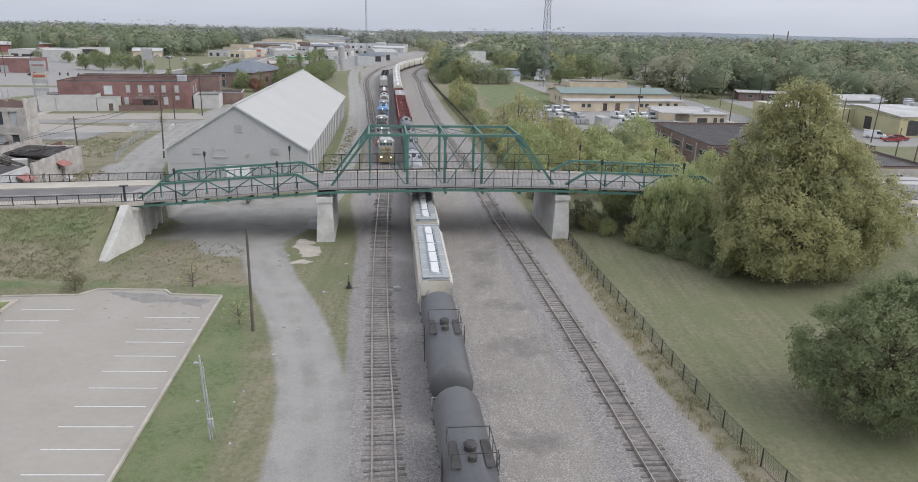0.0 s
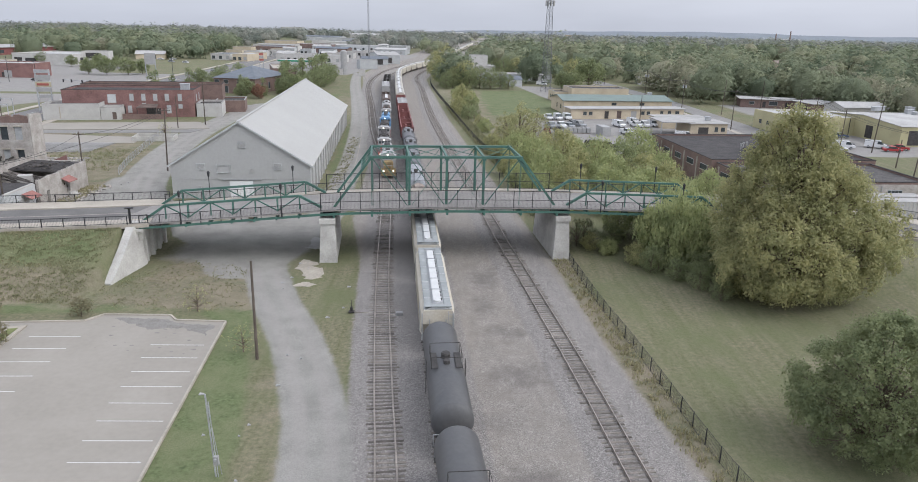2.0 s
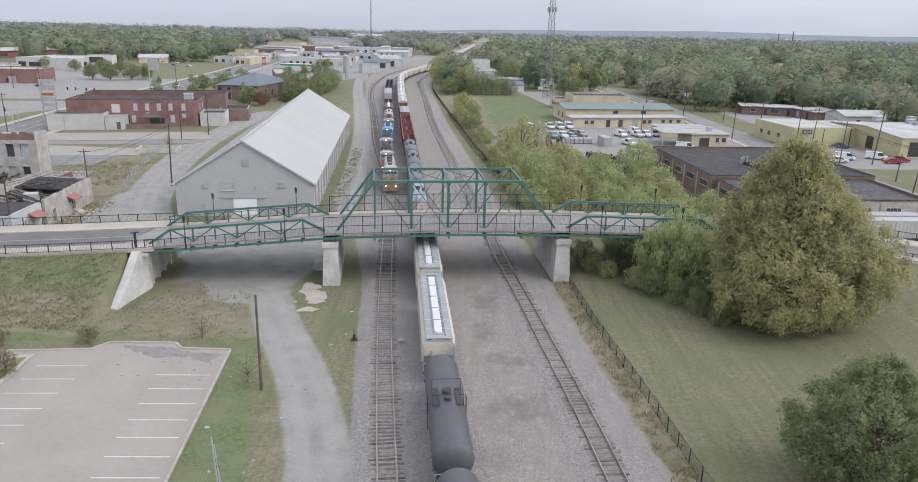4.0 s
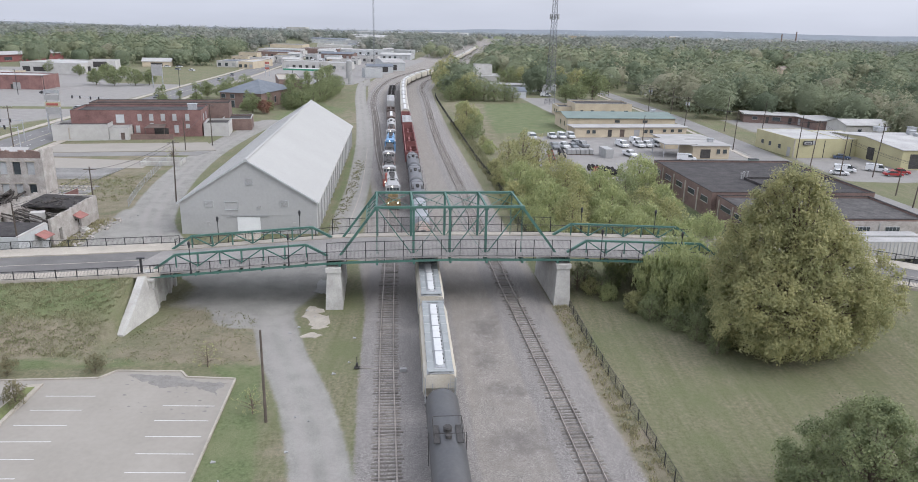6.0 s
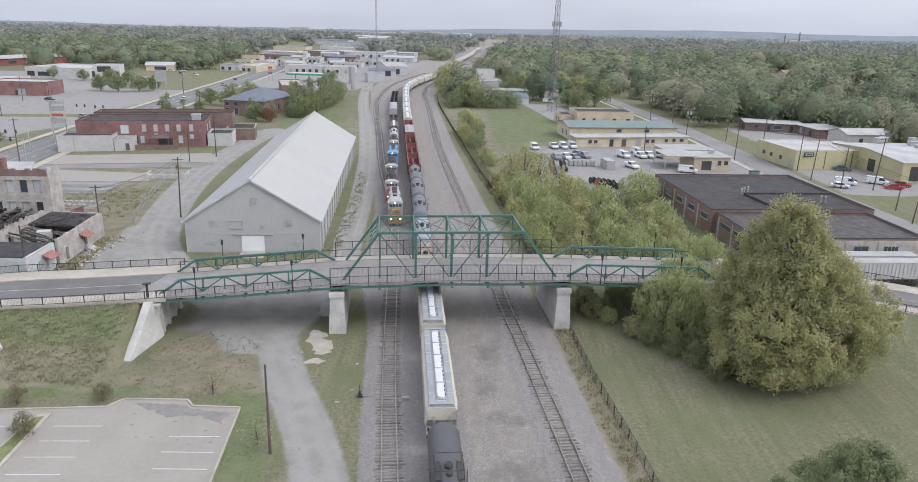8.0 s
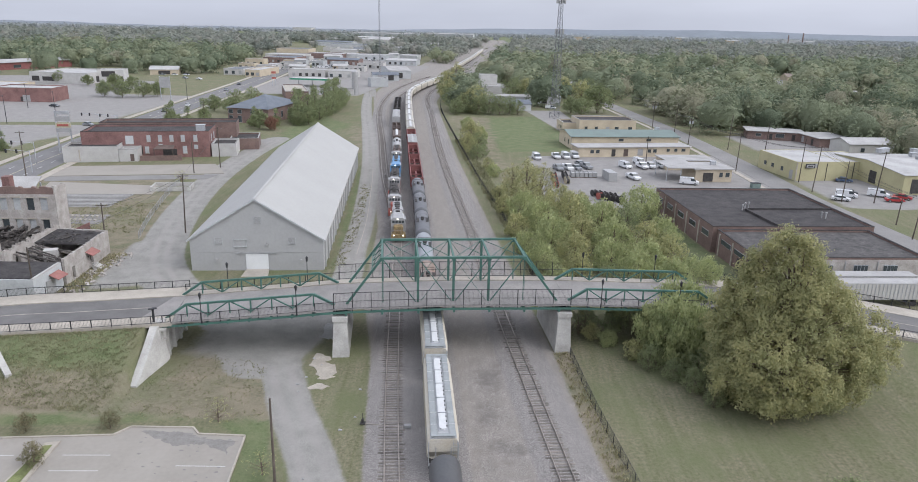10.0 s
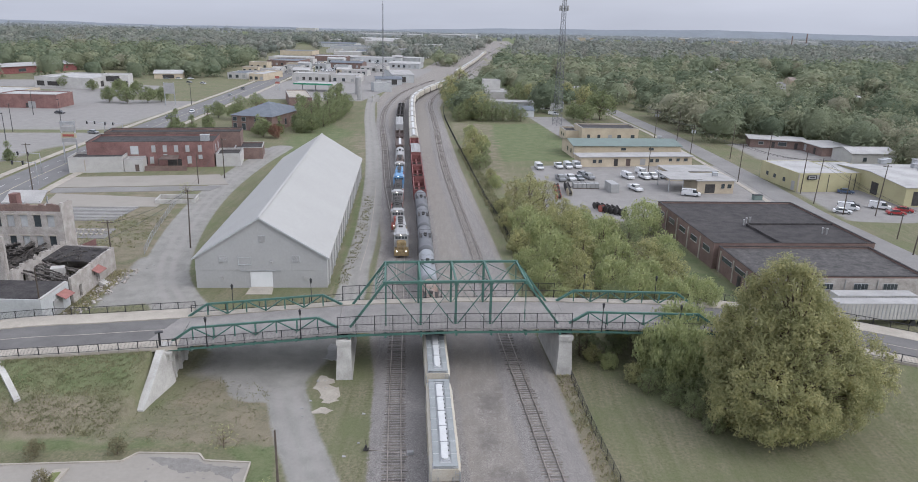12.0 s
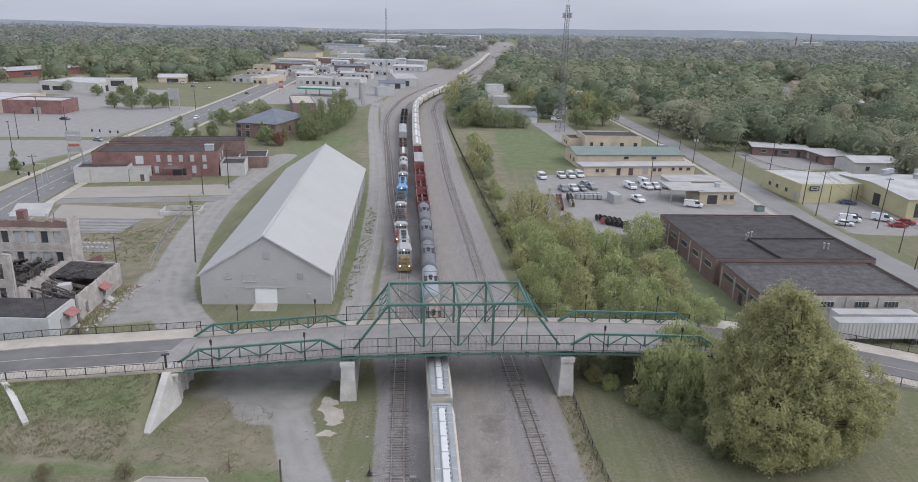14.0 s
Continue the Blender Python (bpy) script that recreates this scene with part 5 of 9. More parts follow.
    for k in range(hatches):
        y0 = -span / 2 + span * k / hatches
        y1 = y0 + span / hatches - 0.14
        w2, r = 0.36, 0.36
        out = [(-w2, y0), (w2, y0), (w2, y1), (-w2, y1)]
        if k == 0:
            out = [(-w2, y1), (-w2, y0 + r)] + [(-w2 * math.cos(a), y0 + r - r * math.sin(a)) for a in np.linspace(0.3, math.pi - 0.3, 6)] + [(w2, y0 + r), (w2, y1)]
        elif k == hatches - 1:
            out = [(w2, y0), (w2, y1 - r)] + [(w2 * math.cos(a), y1 - r + r * math.sin(a)) for a in np.linspace(0.3, math.pi - 0.3, 6)] + [(-w2, y1 - r), (-w2, y0)]
        c = part("hatch_cover", Geo().prism(out, 4.3, 4.52), "hatch", t, "white hatch cover")
        if rich:
            part("hold_down_bar", Geo().bar((-0.5, y1 + 0.07, 4.54), (0.52, y1 + 0.03, 4.54), 0.07), "steel_grey", c)
            for q in np.linspace(y0 + 0.6, y1 - 0.6, 3):
                part("latch", Geo().box((0.4, q, 4.46), (0.12, 0.1, 0.16)), "dark_metal", c)
    part("coaming", Geo().box((0, 0, 4.32), (0.9, span + 0.3, 0.14)), "steel_grey", t)
    trucks(t, h - 2.0)
    return t


def tank_car(name, label, mat, length=16.4, rich=True, r=1.52, group="tank cars"):
    t = thing(name, label, "railway car", group)
    h, zc = length / 2 - 0.6, 2.55
    ys, rs = [], []
    for k in range(7):
        a = math.pi / 2 * k / 6
        ys.append(-h + 0.55 * (1 - math.sin(a)))
        rs.append(max(0.05, r * math.cos(a)))
    prof = list(zip(ys[::-1], rs[::-1]))
    line = [(-h + 0.02, 0.1)] + [(-h + 0.6 * (1 - math.cos(math.pi / 2 * k / 6)), r * math.sin(math.pi / 2 * k / 6)) for k in range(1, 7)]
    pts = [(0, y, zc) for y, _ in line] + [(0, -y, zc) for y, _ in line[::-1]]
    part("tank", Geo().tube(pts, [q for _, q in line] + [q for _, q in line[::-1]], 32), mat, t, smooth=True)
    part("sill", Geo().box((-0.5, 0, 0.95), (0.3, 2 * h + 0.6, 0.3)).box((0.5, 0, 0.95), (0.3, 2 * h + 0.6, 0.3)), "dark_metal", t)
    for s in (-1, 1):
        part("saddle", Geo().box((0, s * (h - 2.0), 1.15), (2.3, 0.8, 0.5)), "dark_metal", t)
        part("end_platform", Geo().box((0, s * (h + 0.05), 1.15), (2.9, 0.6, 0.08)), "dark_metal", t)
        rl = Geo().bar((-1.4, s * (h + 0.3), 2.1), (1.4, s * (h + 0.3), 2.1), 0.05)
        for x in (-1.4, 1.4):
            rl.bar((x, s * (h + 0.3), 1.1), (x, s * (h + 0.3), 2.1), 0.05)
        part("end_railing", rl, "steel_grey", t)
    dome = part("manway", Geo().tube([(0, 0, zc + r - 0.15), (0, 0, zc + r + 0.3)], 0.36, 14).tube([(0, 0, zc + r + 0.3), (0, 0, zc + r + 0.42)], [0.4, 0.3], 14), "dark_metal", t)
    part("valve_housing", Geo().tube([(0, -1.05, zc + r - 0.1), (0, -1.05, zc + r + 0.28)], 0.26, 12), "dark_metal", t)
    p = part("platform", Geo().box((-0.95, -0.3, zc + r - 0.12), (0.5, 2.6, 0.06)).box((0.95, -0.3, zc + r - 0.12), (0.5, 2.6, 0.06)), "dark_metal", t)
    if rich:
        g = Geo()
        for x in (-1.2, 1.2):
            for y in (-1.6, -0.3, 1.0):
                g.bar((x, y, zc + r - 0.2), (x, y, zc + r + 0.75), 0.04)
            g.bar((x, -1.6, zc + r + 0.75), (x, 1.0, zc + r + 0.75), 0.04)
        for y in (-1.6, 1.0):
            g.bar((-1.2, y, zc + r + 0.75), (1.2, y, zc + r + 0.75), 0.04)
        part("guard_rail", g, "dark_metal", p)
        for s in (-1, 1):
            g = Geo()
            ladder(g, s * 1.55, -0.3, 1.1, zc + r - 0.1)
            part("side_ladder", g, "dark_metal", t)
    trucks(t, h - 2.0)
    return t


def open_car(name, label, mat, length=16.0, tall=3.2, load=None, group="open cars"):
    """An open-topped car with ribs and a hollow body."""
    t = thing(name, label, "railway car", group)
    h, w, z0, th = length / 2 - 0.5, 1.52, 1.0, 0.12
    g = Geo()
    for s in (-1, 1):
        g.box((s * w, 0, (z0 + tall) / 2), (th, 2 * h, tall - z0)).box((0, s * h, (z0 + tall) / 2), (2 * w, th, tall - z0))
    part("sides", g, mat, t)
    part("floor", Geo().box((0, 0, z0 + 0.1), (2 * w, 2 * h, 0.2)), "car_brown", t)
    rib = Geo().box((0, 0, 0), (0.14, 0.16, tall - z0)).mesh("rib", M[mat])
    for k in range(11):
        for s in (-1, 1):
            part("rib", rib, mat, t).matrix_basis = pose(s * (w + 0.12), -h + 2 * h * k / 10, (z0 + tall) / 2)
    part("top_rim", Geo().box((-w, 0, tall + 0.05), (0.24, 2 * h + 0.2, 0.12)).box((w, 0, tall + 0.05), (0.24, 2 * h + 0.2, 0.12)).box((0, h, tall + 0.05), (2 * w, 0.24, 0.12)).box((0, -h, tall + 0.05), (2 * w, 0.24, 0.12)), mat, t)
    part("brace", Geo().box((0, -h / 3, tall - 0.2), (2 * w, 0.2, 0.2)).box((0, h / 3, tall - 0.2), (2 * w, 0.2, 0.2)).box((0, 0, z0 + 0.9), (0.5, 2 * h, 1.2)), mat, t)
    trucks(t, h - 1.8)
    return t


def box_car(name, label, mat, length=17.0, roof="loco_white", group="box cars"):
    t = thing(name, label, "railway car", group)
    h, w = length / 2 - 0.4, 1.52
    part("body", Geo().box((0, 0, 2.6), (2 * w, 2 * h, 3.2)), mat, t)
    part("roof", Geo().extrude([(-w - 0.05, 4.2), (0, 4.4), (w + 0.05, 4.2)], -h - 0.05, h + 0.05), roof, t)
    for s in (-1, 1):
        d = part("sliding_door", Geo().box((s * (w + 0.06), 0, 2.5), (0.1, 3.0, 2.8)), mat, t)
        post = Geo().box((0, 0, 0), (0.06, 0.1, 3.0)).mesh("side_post", M[mat])
        for k in range(12):
            part("side_post", post, mat, t).matrix_basis = pose(s * (w + 0.03), -h + 0.4 + (2 * h - 0.8) * k / 11, 2.6)
    g = Geo()
    for k in range(12):
        y = -h + 0.4 + (2 * h - 0.8) * k / 11
        g.box((0, y, 4.36), (2 * w, 0.06, 0.06))
    part("roof_seams", g, roof, t)
    trucks(t, h - 1.8)
    return t


def locomotive(name, label, body, cab, nose, stripe, length=19.6):
    """A diesel with its cab at the near end (-y)."""
    t = thing(name, label, "locomotive", "locomotives")
    h = length / 2 - 0.4
    part("frame", Geo().box((0, 0, 1.3), (3.0, 2 * h, 0.35)), stripe, t)
    part("fuel_tank", Geo().box((0, 0, 0.75), (2.6, 5.5, 0.8)), "dark_metal", t)
    part("hood", Geo().extrude([(-1.0, 1.45), (-1.0, 3.9), (-0.75, 4.15), (0.75, 4.15), (1.0, 3.9), (1.0, 1.45)], -h + 4.6, h - 0.5), body, t)
    c = part("cab", Geo().extrude([(-1.48, 1.45), (-1.48, 3.9), (-0.95, 4.4), (0.95, 4.4), (1.48, 3.9), (1.48, 1.45)], -h + 2.3, -h + 4.6), cab, t)
    for x in (-0.95, -0.33, 0.33, 0.95):
        part("windscreen", Geo().box((x, -h + 2.28, 3.55), (0.5, 0.06, 0.55)), "glass", c)
    for s in (-1, 1):
        part("side_window", Geo().box((s * 1.49, -h + 3.4, 3.5), (0.06, 1.3, 0.6)), "glass", c)
        part("cab_roof_edge", Geo().box((s * 1.3, -h + 3.4, 4.12), (0.5, 2.4, 0.06)), "loco_white", c)
    part("nose", Geo().extrude([(-0.95, 1.45), (-0.95, 2.8), (-0.7, 3.05), (0.7, 3.05), (0.95, 2.8), (0.95, 1.45)], -h + 0.7, -h + 2.3), nose, t)
    part("pilot", Geo().box((0, -h + 0.1, 0.95), (3.0, 0.3, 1.2)), nose, t)
    for x in (-0.95, 0.95):
        part("ditch_light", Geo().tube([(x, -h - 0.08, 1.35), (x, -h - 0.02, 1.35)], 0.15, 12), LAMP, t)
    part("headlight", Geo().tube([(-0.12, -h + 2.22, 4.1), (-0.12, -h + 2.2, 4.1)], 0.15, 12), LAMP, t)
    for k in range(3):
        f = part("radiator_fan", Geo().tube([(0, h - 2.0 - 1.55 * k, 4.12), (0, h - 2.0 - 1.55 * k, 4.32)], 0.62, 18), "dark_metal", t)
    part("exhaust", Geo().box((0, -h + 8.2, 4.25), (0.9, 0.7, 0.3)), "dark_metal", t)
    part("dynamic_brake", Geo().extrude([(-1.15, 3.3), (-1.15, 4.05), (-0.8, 4.3), (0.8, 4.3), (1.15, 4.05), (1.15, 3.3)], -h + 9.6, -h + 12.6), body, t)
    for y in (-h + 10.3, -h + 11.8):
        part("brake_fan", Geo().tube([(0, y, 4.3), (0, y, 4.42)], 0.55, 16), "dark_metal", t)
    part("inertial_filter", Geo().extrude([(-1.35, 3.2), (-1.35, 3.9), (-0.9, 4.25), (0.9, 4.25), (1.35, 3.9), (1.35, 3.2)], -h + 5.0, -h + 7.2), body, t)
    g = Geo()
    for s in (-1, 1):
        g.bar((s * 1.45, -h + 4.8, 2.4), (s * 1.45, h - 0.3, 2.4), 0.05)
        for k in range(9):
            y = -h + 4.8 + k * (2 * h - 5.1) / 8
            g.bar((s * 1.45, y, 1.45), (s * 1.45, y, 2.4), 0.04)
    for y in (-h + 0.2, h - 0.2):
        g.bar((-1.4, y, 2.4), (1.4, y, 2.4), 0.05)
        for x in (-1.4, -0.5, 0.5, 1.4):
            g.bar((x, y, 1.3), (x, y, 2.4), 0.04)
    part("handrail", g, "loco_white", t)
    trucks(t, h - 3.4, 0.5)
    return t


def place_on(line, y_mid, t):
    """Stand a car on a track with its middle at y_mid."""
    cum = np.concatenate([[0], np.cumsum(np.linalg.norm(np.diff(line, axis=0), axis=1))])
    s = float(np.interp(y_mid, line[:, 1], cum))
    x, y, head = at_length(line, s)
    t.matrix_basis = pose(x, y, RAIL_TOP, 0, 0, head)
    return t


track(TRACK_L, "worn railway track with weathered timber ties", (34, 112))
track(TRACK_M, "railway track under a standing freight train")
track(TRACK_R, "railway track on grey ballast with timber ties", (34, 112))
track(TRACK_S, "curving siding track with timber ties")

place_on(TRACK_M, 34.0, tank_car("tank_car", "matt black tank car on the track", "tank_black"))
place_on(TRACK_M, 51.0, tank_car("tank_car", "matt black tank car behind a covered hopper", "tank_black"))
place_on(TRACK_M, 69.5, covered_hopper("covered_hopper_car", "cream covered hopper car with white hatch covers"))
place_on(TRACK_M, 89.5, covered_hopper("covered_hopper_car", "cream covered hopper car under the bridge"))
yy = 99.8
for lab, mat, ln in (("rust-streaked pale tank car", "tank_rust", 16.0), ("pale blue-grey tank car", "tank_pale", 16.4), ("dark grey tank car", "tank_grey", 16.2), ("dark grey tank car", "tank_grey", 16.2), ("dull grey tank car with dark bands", "tank_grey", 16.0)):
    place_on(TRACK_M, yy + ln / 2, tank_car("tank_car", lab + " on the curved train", mat, ln))
    yy += ln + 0.3
for lab, ln in (("empty oxide red open hopper car", 16.5), ("oxide red open hopper car with ribs", 16.5), ("long oxide red gondola car", 18.0)):
    place_on(TRACK_M, yy + ln / 2, open_car("open_hopper_car", lab, "car_red", ln, 3.6))
    yy += ln + 0.3
place_on(TRACK_M, yy + 9, box_car("box_car", "white roofed red box car", "car_red", 17.6))
yy += 18.2
place_on(TRACK_M, yy + 8, open_car("open_hopper_car", "oxide red open hopper car far off", "car_red", 16, 3.6))
yy += 16.4
far_hopper = covered_hopper("covered_hopper_car", "pale beige covered hopper car on the far curve", "hopper_side", 4, 18.4, False, "far_roof")
place_on(TRACK_M, yy + 9.3, far_hopper)
yy += 18.8
cumM = np.concatenate([[0], np.cumsum(np.linalg.norm(np.diff(TRACK_M, axis=0), axis=1))])
sM = float(np.interp(yy + 9.3, TRACK_M[:, 1], cumM))
for k in range(14):
    x, y, head = at_length(TRACK_M, sM + 18.8 * k)
    copy_thing(far_hopper, pose(x, y, RAIL_TOP, 0, 0, head))

cumL = np.concatenate([[0], np.cumsum(np.linalg.norm(np.diff(TRACK_L, axis=0), axis=1))])
for k in range(22):
    x, y, head_ = at_length(TRACK_L, float(np.interp(640.0, TRACK_L[:, 1], cumL)) + 18.8 * k)
    copy_thing(far_hopper, pose(x, y, RAIL_TOP, 0, 0, head_))

yy = 137.0
for lab, body, cab, nose, stripe in (("diesel locomotive with worn yellow nose and white hood", "loco_white", "loco_white", "loco_yellow", "loco_yellow"), ("diesel locomotive in faded red and white", "dark_metal", "loco_white", "loco_red", "loco_red"),
                                     ("diesel locomotive in faded red and dark grey", "dark_metal", "loco_white", "loco_red", "loco_red"), ("diesel locomotive painted pale blue", "loco_blue", "loco_blue", "loco_blue", "loco_blue"),
                                     ("diesel locomotive in dark red and white", "car_brown", "loco_white", "car_red", "car_red")):
    place_on(TRACK_L, yy + 9.4, locomotive("locomotive", lab, body, cab, nose, stripe, 18.6))
    yy += 18.7
place_on(TRACK_L, yy + 8, tank_car("tank_car", "silver white tank car behind locomotives", "loco_white", 15.6, False))
yy += 16
place_on(TRACK_L, yy + 8, covered_hopper("covered_hopper_car", "dark grimy covered hopper car", "car_brown", 3, 15.6, False, "car_brown"))
yy += 16
for k in range(2):
    place_on(TRACK_L, yy + 8.5, open_car("gondola_car", "dark brown low gondola car", "car_brown", 16.6, 2.0))
    yy += 17
place_on(TRACK_L, yy + 13, box_car("box_car", "long white box car on the siding", "loco_white", 25))
yy += 26
for k in range(4):
    place_on(TRACK_L, yy + 8.5, open_car("gondola_car", "dark grey low gondola car", "dark_metal", 16.6, 2.6))
    yy += 17

# a switch stand beside the near track
stand = thing("switch_stand", "rusty switch stand with throw rod beside track", "switch stand")
part("base", Geo().box((-11.0, 69.9, 0.25), (0.6, 0.5, 0.12)), "dark_metal", stand)
part("mast", Geo().bar((-11.0, 69.9, 0.3), (-11.0, 69.9, 1.5), 0.06).box((-11.0, 69.9, 0.55), (0.25, 0.25, 0.45)), "dark_metal", stand)
part("throw_rod", Geo().bar((-10.9, 69.9, 0.22), (-6.4, 69.3, 0.22), 0.07), "rail", stand)
part("switch_machine", Geo().box((-5.9, 69.3, 0.4), (0.7, 0.45, 0.35), 10), "loco_white", stand)


# ---- lamps, fences, poles ----
def street_lamp(label, foot, tall=4.0):
    t = thing("street_lamp", label, "street lamp", "bridge lamps")
    x, y, z = foot
    part("post", Geo().tube([(x, y, z - 0.3), (x, y, z + 0.5), (x, y, z + tall - 0.9)], [0.11, 0.07, 0.05], 8), "steel_black", t)
    part("lantern", Geo().tube([(x, y, z + tall - 0.9), (x, y, z + tall - 0.75), (x, y, z + tall - 0.3), (x, y, z + tall - 0.25), (x, y, z + tall)], [0.06, 0.13, 0.18, 0.21, 0.02], 8), "steel_black", t)


for s, off in ((-33.0, SIDE), (-20.8, SIDE), (20.2, SIDE), (31.3, SIDE), (-32.0, 9.95), (-20.6, 9.95), (20.6, 9.95), (32.0, 9.95)):
    street_lamp("black iron lantern post on the bridge railing", bp(s, off, deck_z(s)))
sign = thing("sign_post", "short black post with a tilted plate at bridge end", "sign")
part("post", Geo().bar((-40.2, 84.3, 5.0), (-40.2, 84.3, 7.1), 0.22), "steel_black", sign)
part("plate", Geo().box((-40.2, 84.3, 7.2), (1.0, 0.5, 0.1), 20), "steel_black", sign)


def post_fence(label, line, tall, gap, mat="steel_black", mesh_gap=0.16):
    t = thing("chain_link_fence", label, "fence", "fences")
    n = int(np.linalg.norm(np.diff(line, axis=0), axis=1).sum() / gap)
    pts = [at_length(line, gap * i) for i in range(n + 1)]
    net = Geo()
    for i, (x, y, _) in enumerate(pts):
        z = float(ground_height(np.array(x), np.array(y)))
        part("post", Geo().bar((x, y, z - 0.3), (x, y, z + tall + 0.05), 0.07), mat, t)
        if i < n:
            x2, y2, _ = pts[i + 1]
            z2 = float(ground_height(np.array(x2), np.array(y2)))
            a, b = Vector((x, y, z)), Vector((x2, y2, z2))
            m = int(gap / mesh_gap)
            for k in range(m):
                p, q = a.lerp(b, k / m), a.lerp(b, min(1, (k + 2) / m))
                net.bar(p + Vector((0, 0, 0.05)), q + Vector((0, 0, tall)), 0.008)
                net.bar(p + Vector((0, 0, tall)), q + Vector((0, 0, 0.05)), 0.008)
    for h in (0.06, tall):
        part("rail_bar", Geo().tube([Vector((x, y, float(ground_height(np.array(x), np.array(y))) + h)) for x, y, _ in pts], 0.02, 4), mat, t)
    tagged(part("wire_net", net, mat, t), kind="stuff")


post_fence("black chain-link fence along the lawn edge", FENCE, 1.35, 2.35)
post_fence("dark overgrown fence along the railway", smooth_line([(13.6, 102), (11.0, 130), (8.2, 159), (3.2, 197), (-4.9, 268), (-14, 352), (-17, 400)], 6.0), 1.5, 3.0)
post_fence("old sagging wire fence beside the lane", smooth_line([(-66.0, 136), (-70.0, 150), (-75.0, 172), (-78, 188)], 4.0), 1.5, 2.6, "steel_grey", 0.3)


def utility_pole(label, x, y, tall, arms=1, heading=0.0, lean=0.0, z=0.0, can=False):
    t = thing("utility_pole", label, "utility pole", "utility poles", at=pose(x, y, z, 0, lean, heading))
    part("pole", Geo().tube([(0, 0, -0.5), (0, 0, tall)], [0.16, 0.1], 8), "pole", t)
    for k in range(arms):
        h = tall - 0.5 - 0.9 * k
        part("crossarm", Geo().box((0, 0.14, h), (2.2, 0.1, 0.12)), "pole", t)
        for q in (-1.0, -0.4, 0.4, 1.0):
            part("insulator", Geo().tube([(q, 0.14, h + 0.05), (q, 0.14, h + 0.24)], 0.05, 6), "loco_white", t)
    if can:
        for q in (-0.5, 0.5):
            part("transformer", Geo().tube([(q, -0.1, tall - 3.0), (q, -0.1, tall - 1.9)], 0.28, 10), "steel_grey", t)
    return t


utility_pole("bare dark timber utility pole beside gravel lane", -17.95, 58.85, 9.4, 0)
POLES = [(-67.8, 126.6, 9.8, 1, 10, 0), (-58.5, 141.0, 12.5, 1, 30, 2), (-66.5, 101.3, 9.3, 0, 0, 0), (-119.1, 186.2, 13.0, 1, 20, 0), (-74.0, 208.0, 12.0, 1, 10, 0), (-78.5, 199.0, 9.0, 0, 0, 0),
         (76.8, 391, 11.6, 1, 0, 1), (75.8, 299, 13.5, 2, 0, 1), (84.6, 297, 13.0, 1, 0, 2), (80.3, 262.6, 12.4, 2, 0, 2), (95.6, 264, 12.7, 0, 0, 2), (84.1, 222.6, 12.3, 1, 0, 1), (96.4, 233, 14.5, 0, 0, 2),
         (97.8, 208.8, 12.9, 0, 0, 1), (96.0, 196.0, 13.0, 1, 0, 3), (98.8, 185, 10.9, 0, 0, 1), (107, 184.4, 13.8, 1, 0, 3), (97.6, 151, 9.7, 1, 0, 3), (100.8, 163, 6.5, 0, 0, 2), (103.0, 152.7, 7.4, 0, 0, 2), (58.0, 232, 9.0, 0, 0, 0)]
for x, y, h, arms, hd, lean in POLES:
    utility_pole("weathered timber utility pole with crossarm" if arms else "weathered bare timber utility pole", x, y, h, arms, hd, lean, can=arms == 2)
guy = thing("service_post", "slim galvanised service post with white meter box on grass", "service post")
part("mast", Geo().tube([(-15.9, 41.3, 0), (-16.2, 41.45, 6.1)], 0.055, 8), "steel_grey", guy)
part("conduit", Geo().tube([(-15.72, 41.25, 0), (-16.02, 41.4, 5.6)], 0.035, 6), "steel_grey", guy)
part("brace", Geo().tube([(-15.6, 41.6, 0), (-16.18, 41.45, 5.9)], 0.025, 6), "steel_grey", guy)
part("meter_box", Geo().box((-15.75, 41.18, 1.35), (0.34, 0.26, 0.62)), "loco_white", guy)
part("meter", Geo().tube([(-15.75, 41.02, 1.5), (-15.75, 40.93, 1.5)], 0.09, 10), "steel_grey", guy)


def wire(a, b, sag, name="overhead_wire"):
    a, b = Vector(a), Vector(b)
    pts = [a.lerp(b, k / 10) - Vector((0, 0, sag * 4 * (k / 10) * (1 - k / 10))) for k in range(11)]
    solid(name, Geo().tube(pts, 0.03, 4), "wire", "thin black overhead wire between poles", "overhead wire", group="overhead wires")


chain = [(76.8, 391, 11.1), (75.8, 299, 13.0), (80.3, 262.6, 11.9), (84.1, 222.6, 11.8), (96.0, 196, 12.5), (97.6, 151, 9.2)]
for a, b in zip(chain[:-1], chain[1:]):
    for k in (-1.0, 0.4, 1.0):
        wire((a[0] + k, a[1], a[2]), (b[0] + k, b[1], b[2]), 1.2)
for a, b in (((-67.8, 126.6, 9.3), (-66.5, 101.3, 9.0)), ((-67.8, 126.6, 9.2), (-58.5, 141, 12)), ((-58.5, 141, 12), (-74, 208, 11.5)), ((-66.5, 101.3, 8.6), (-58.5, 141, 11.4))):
    wire(a, b, 0.8)


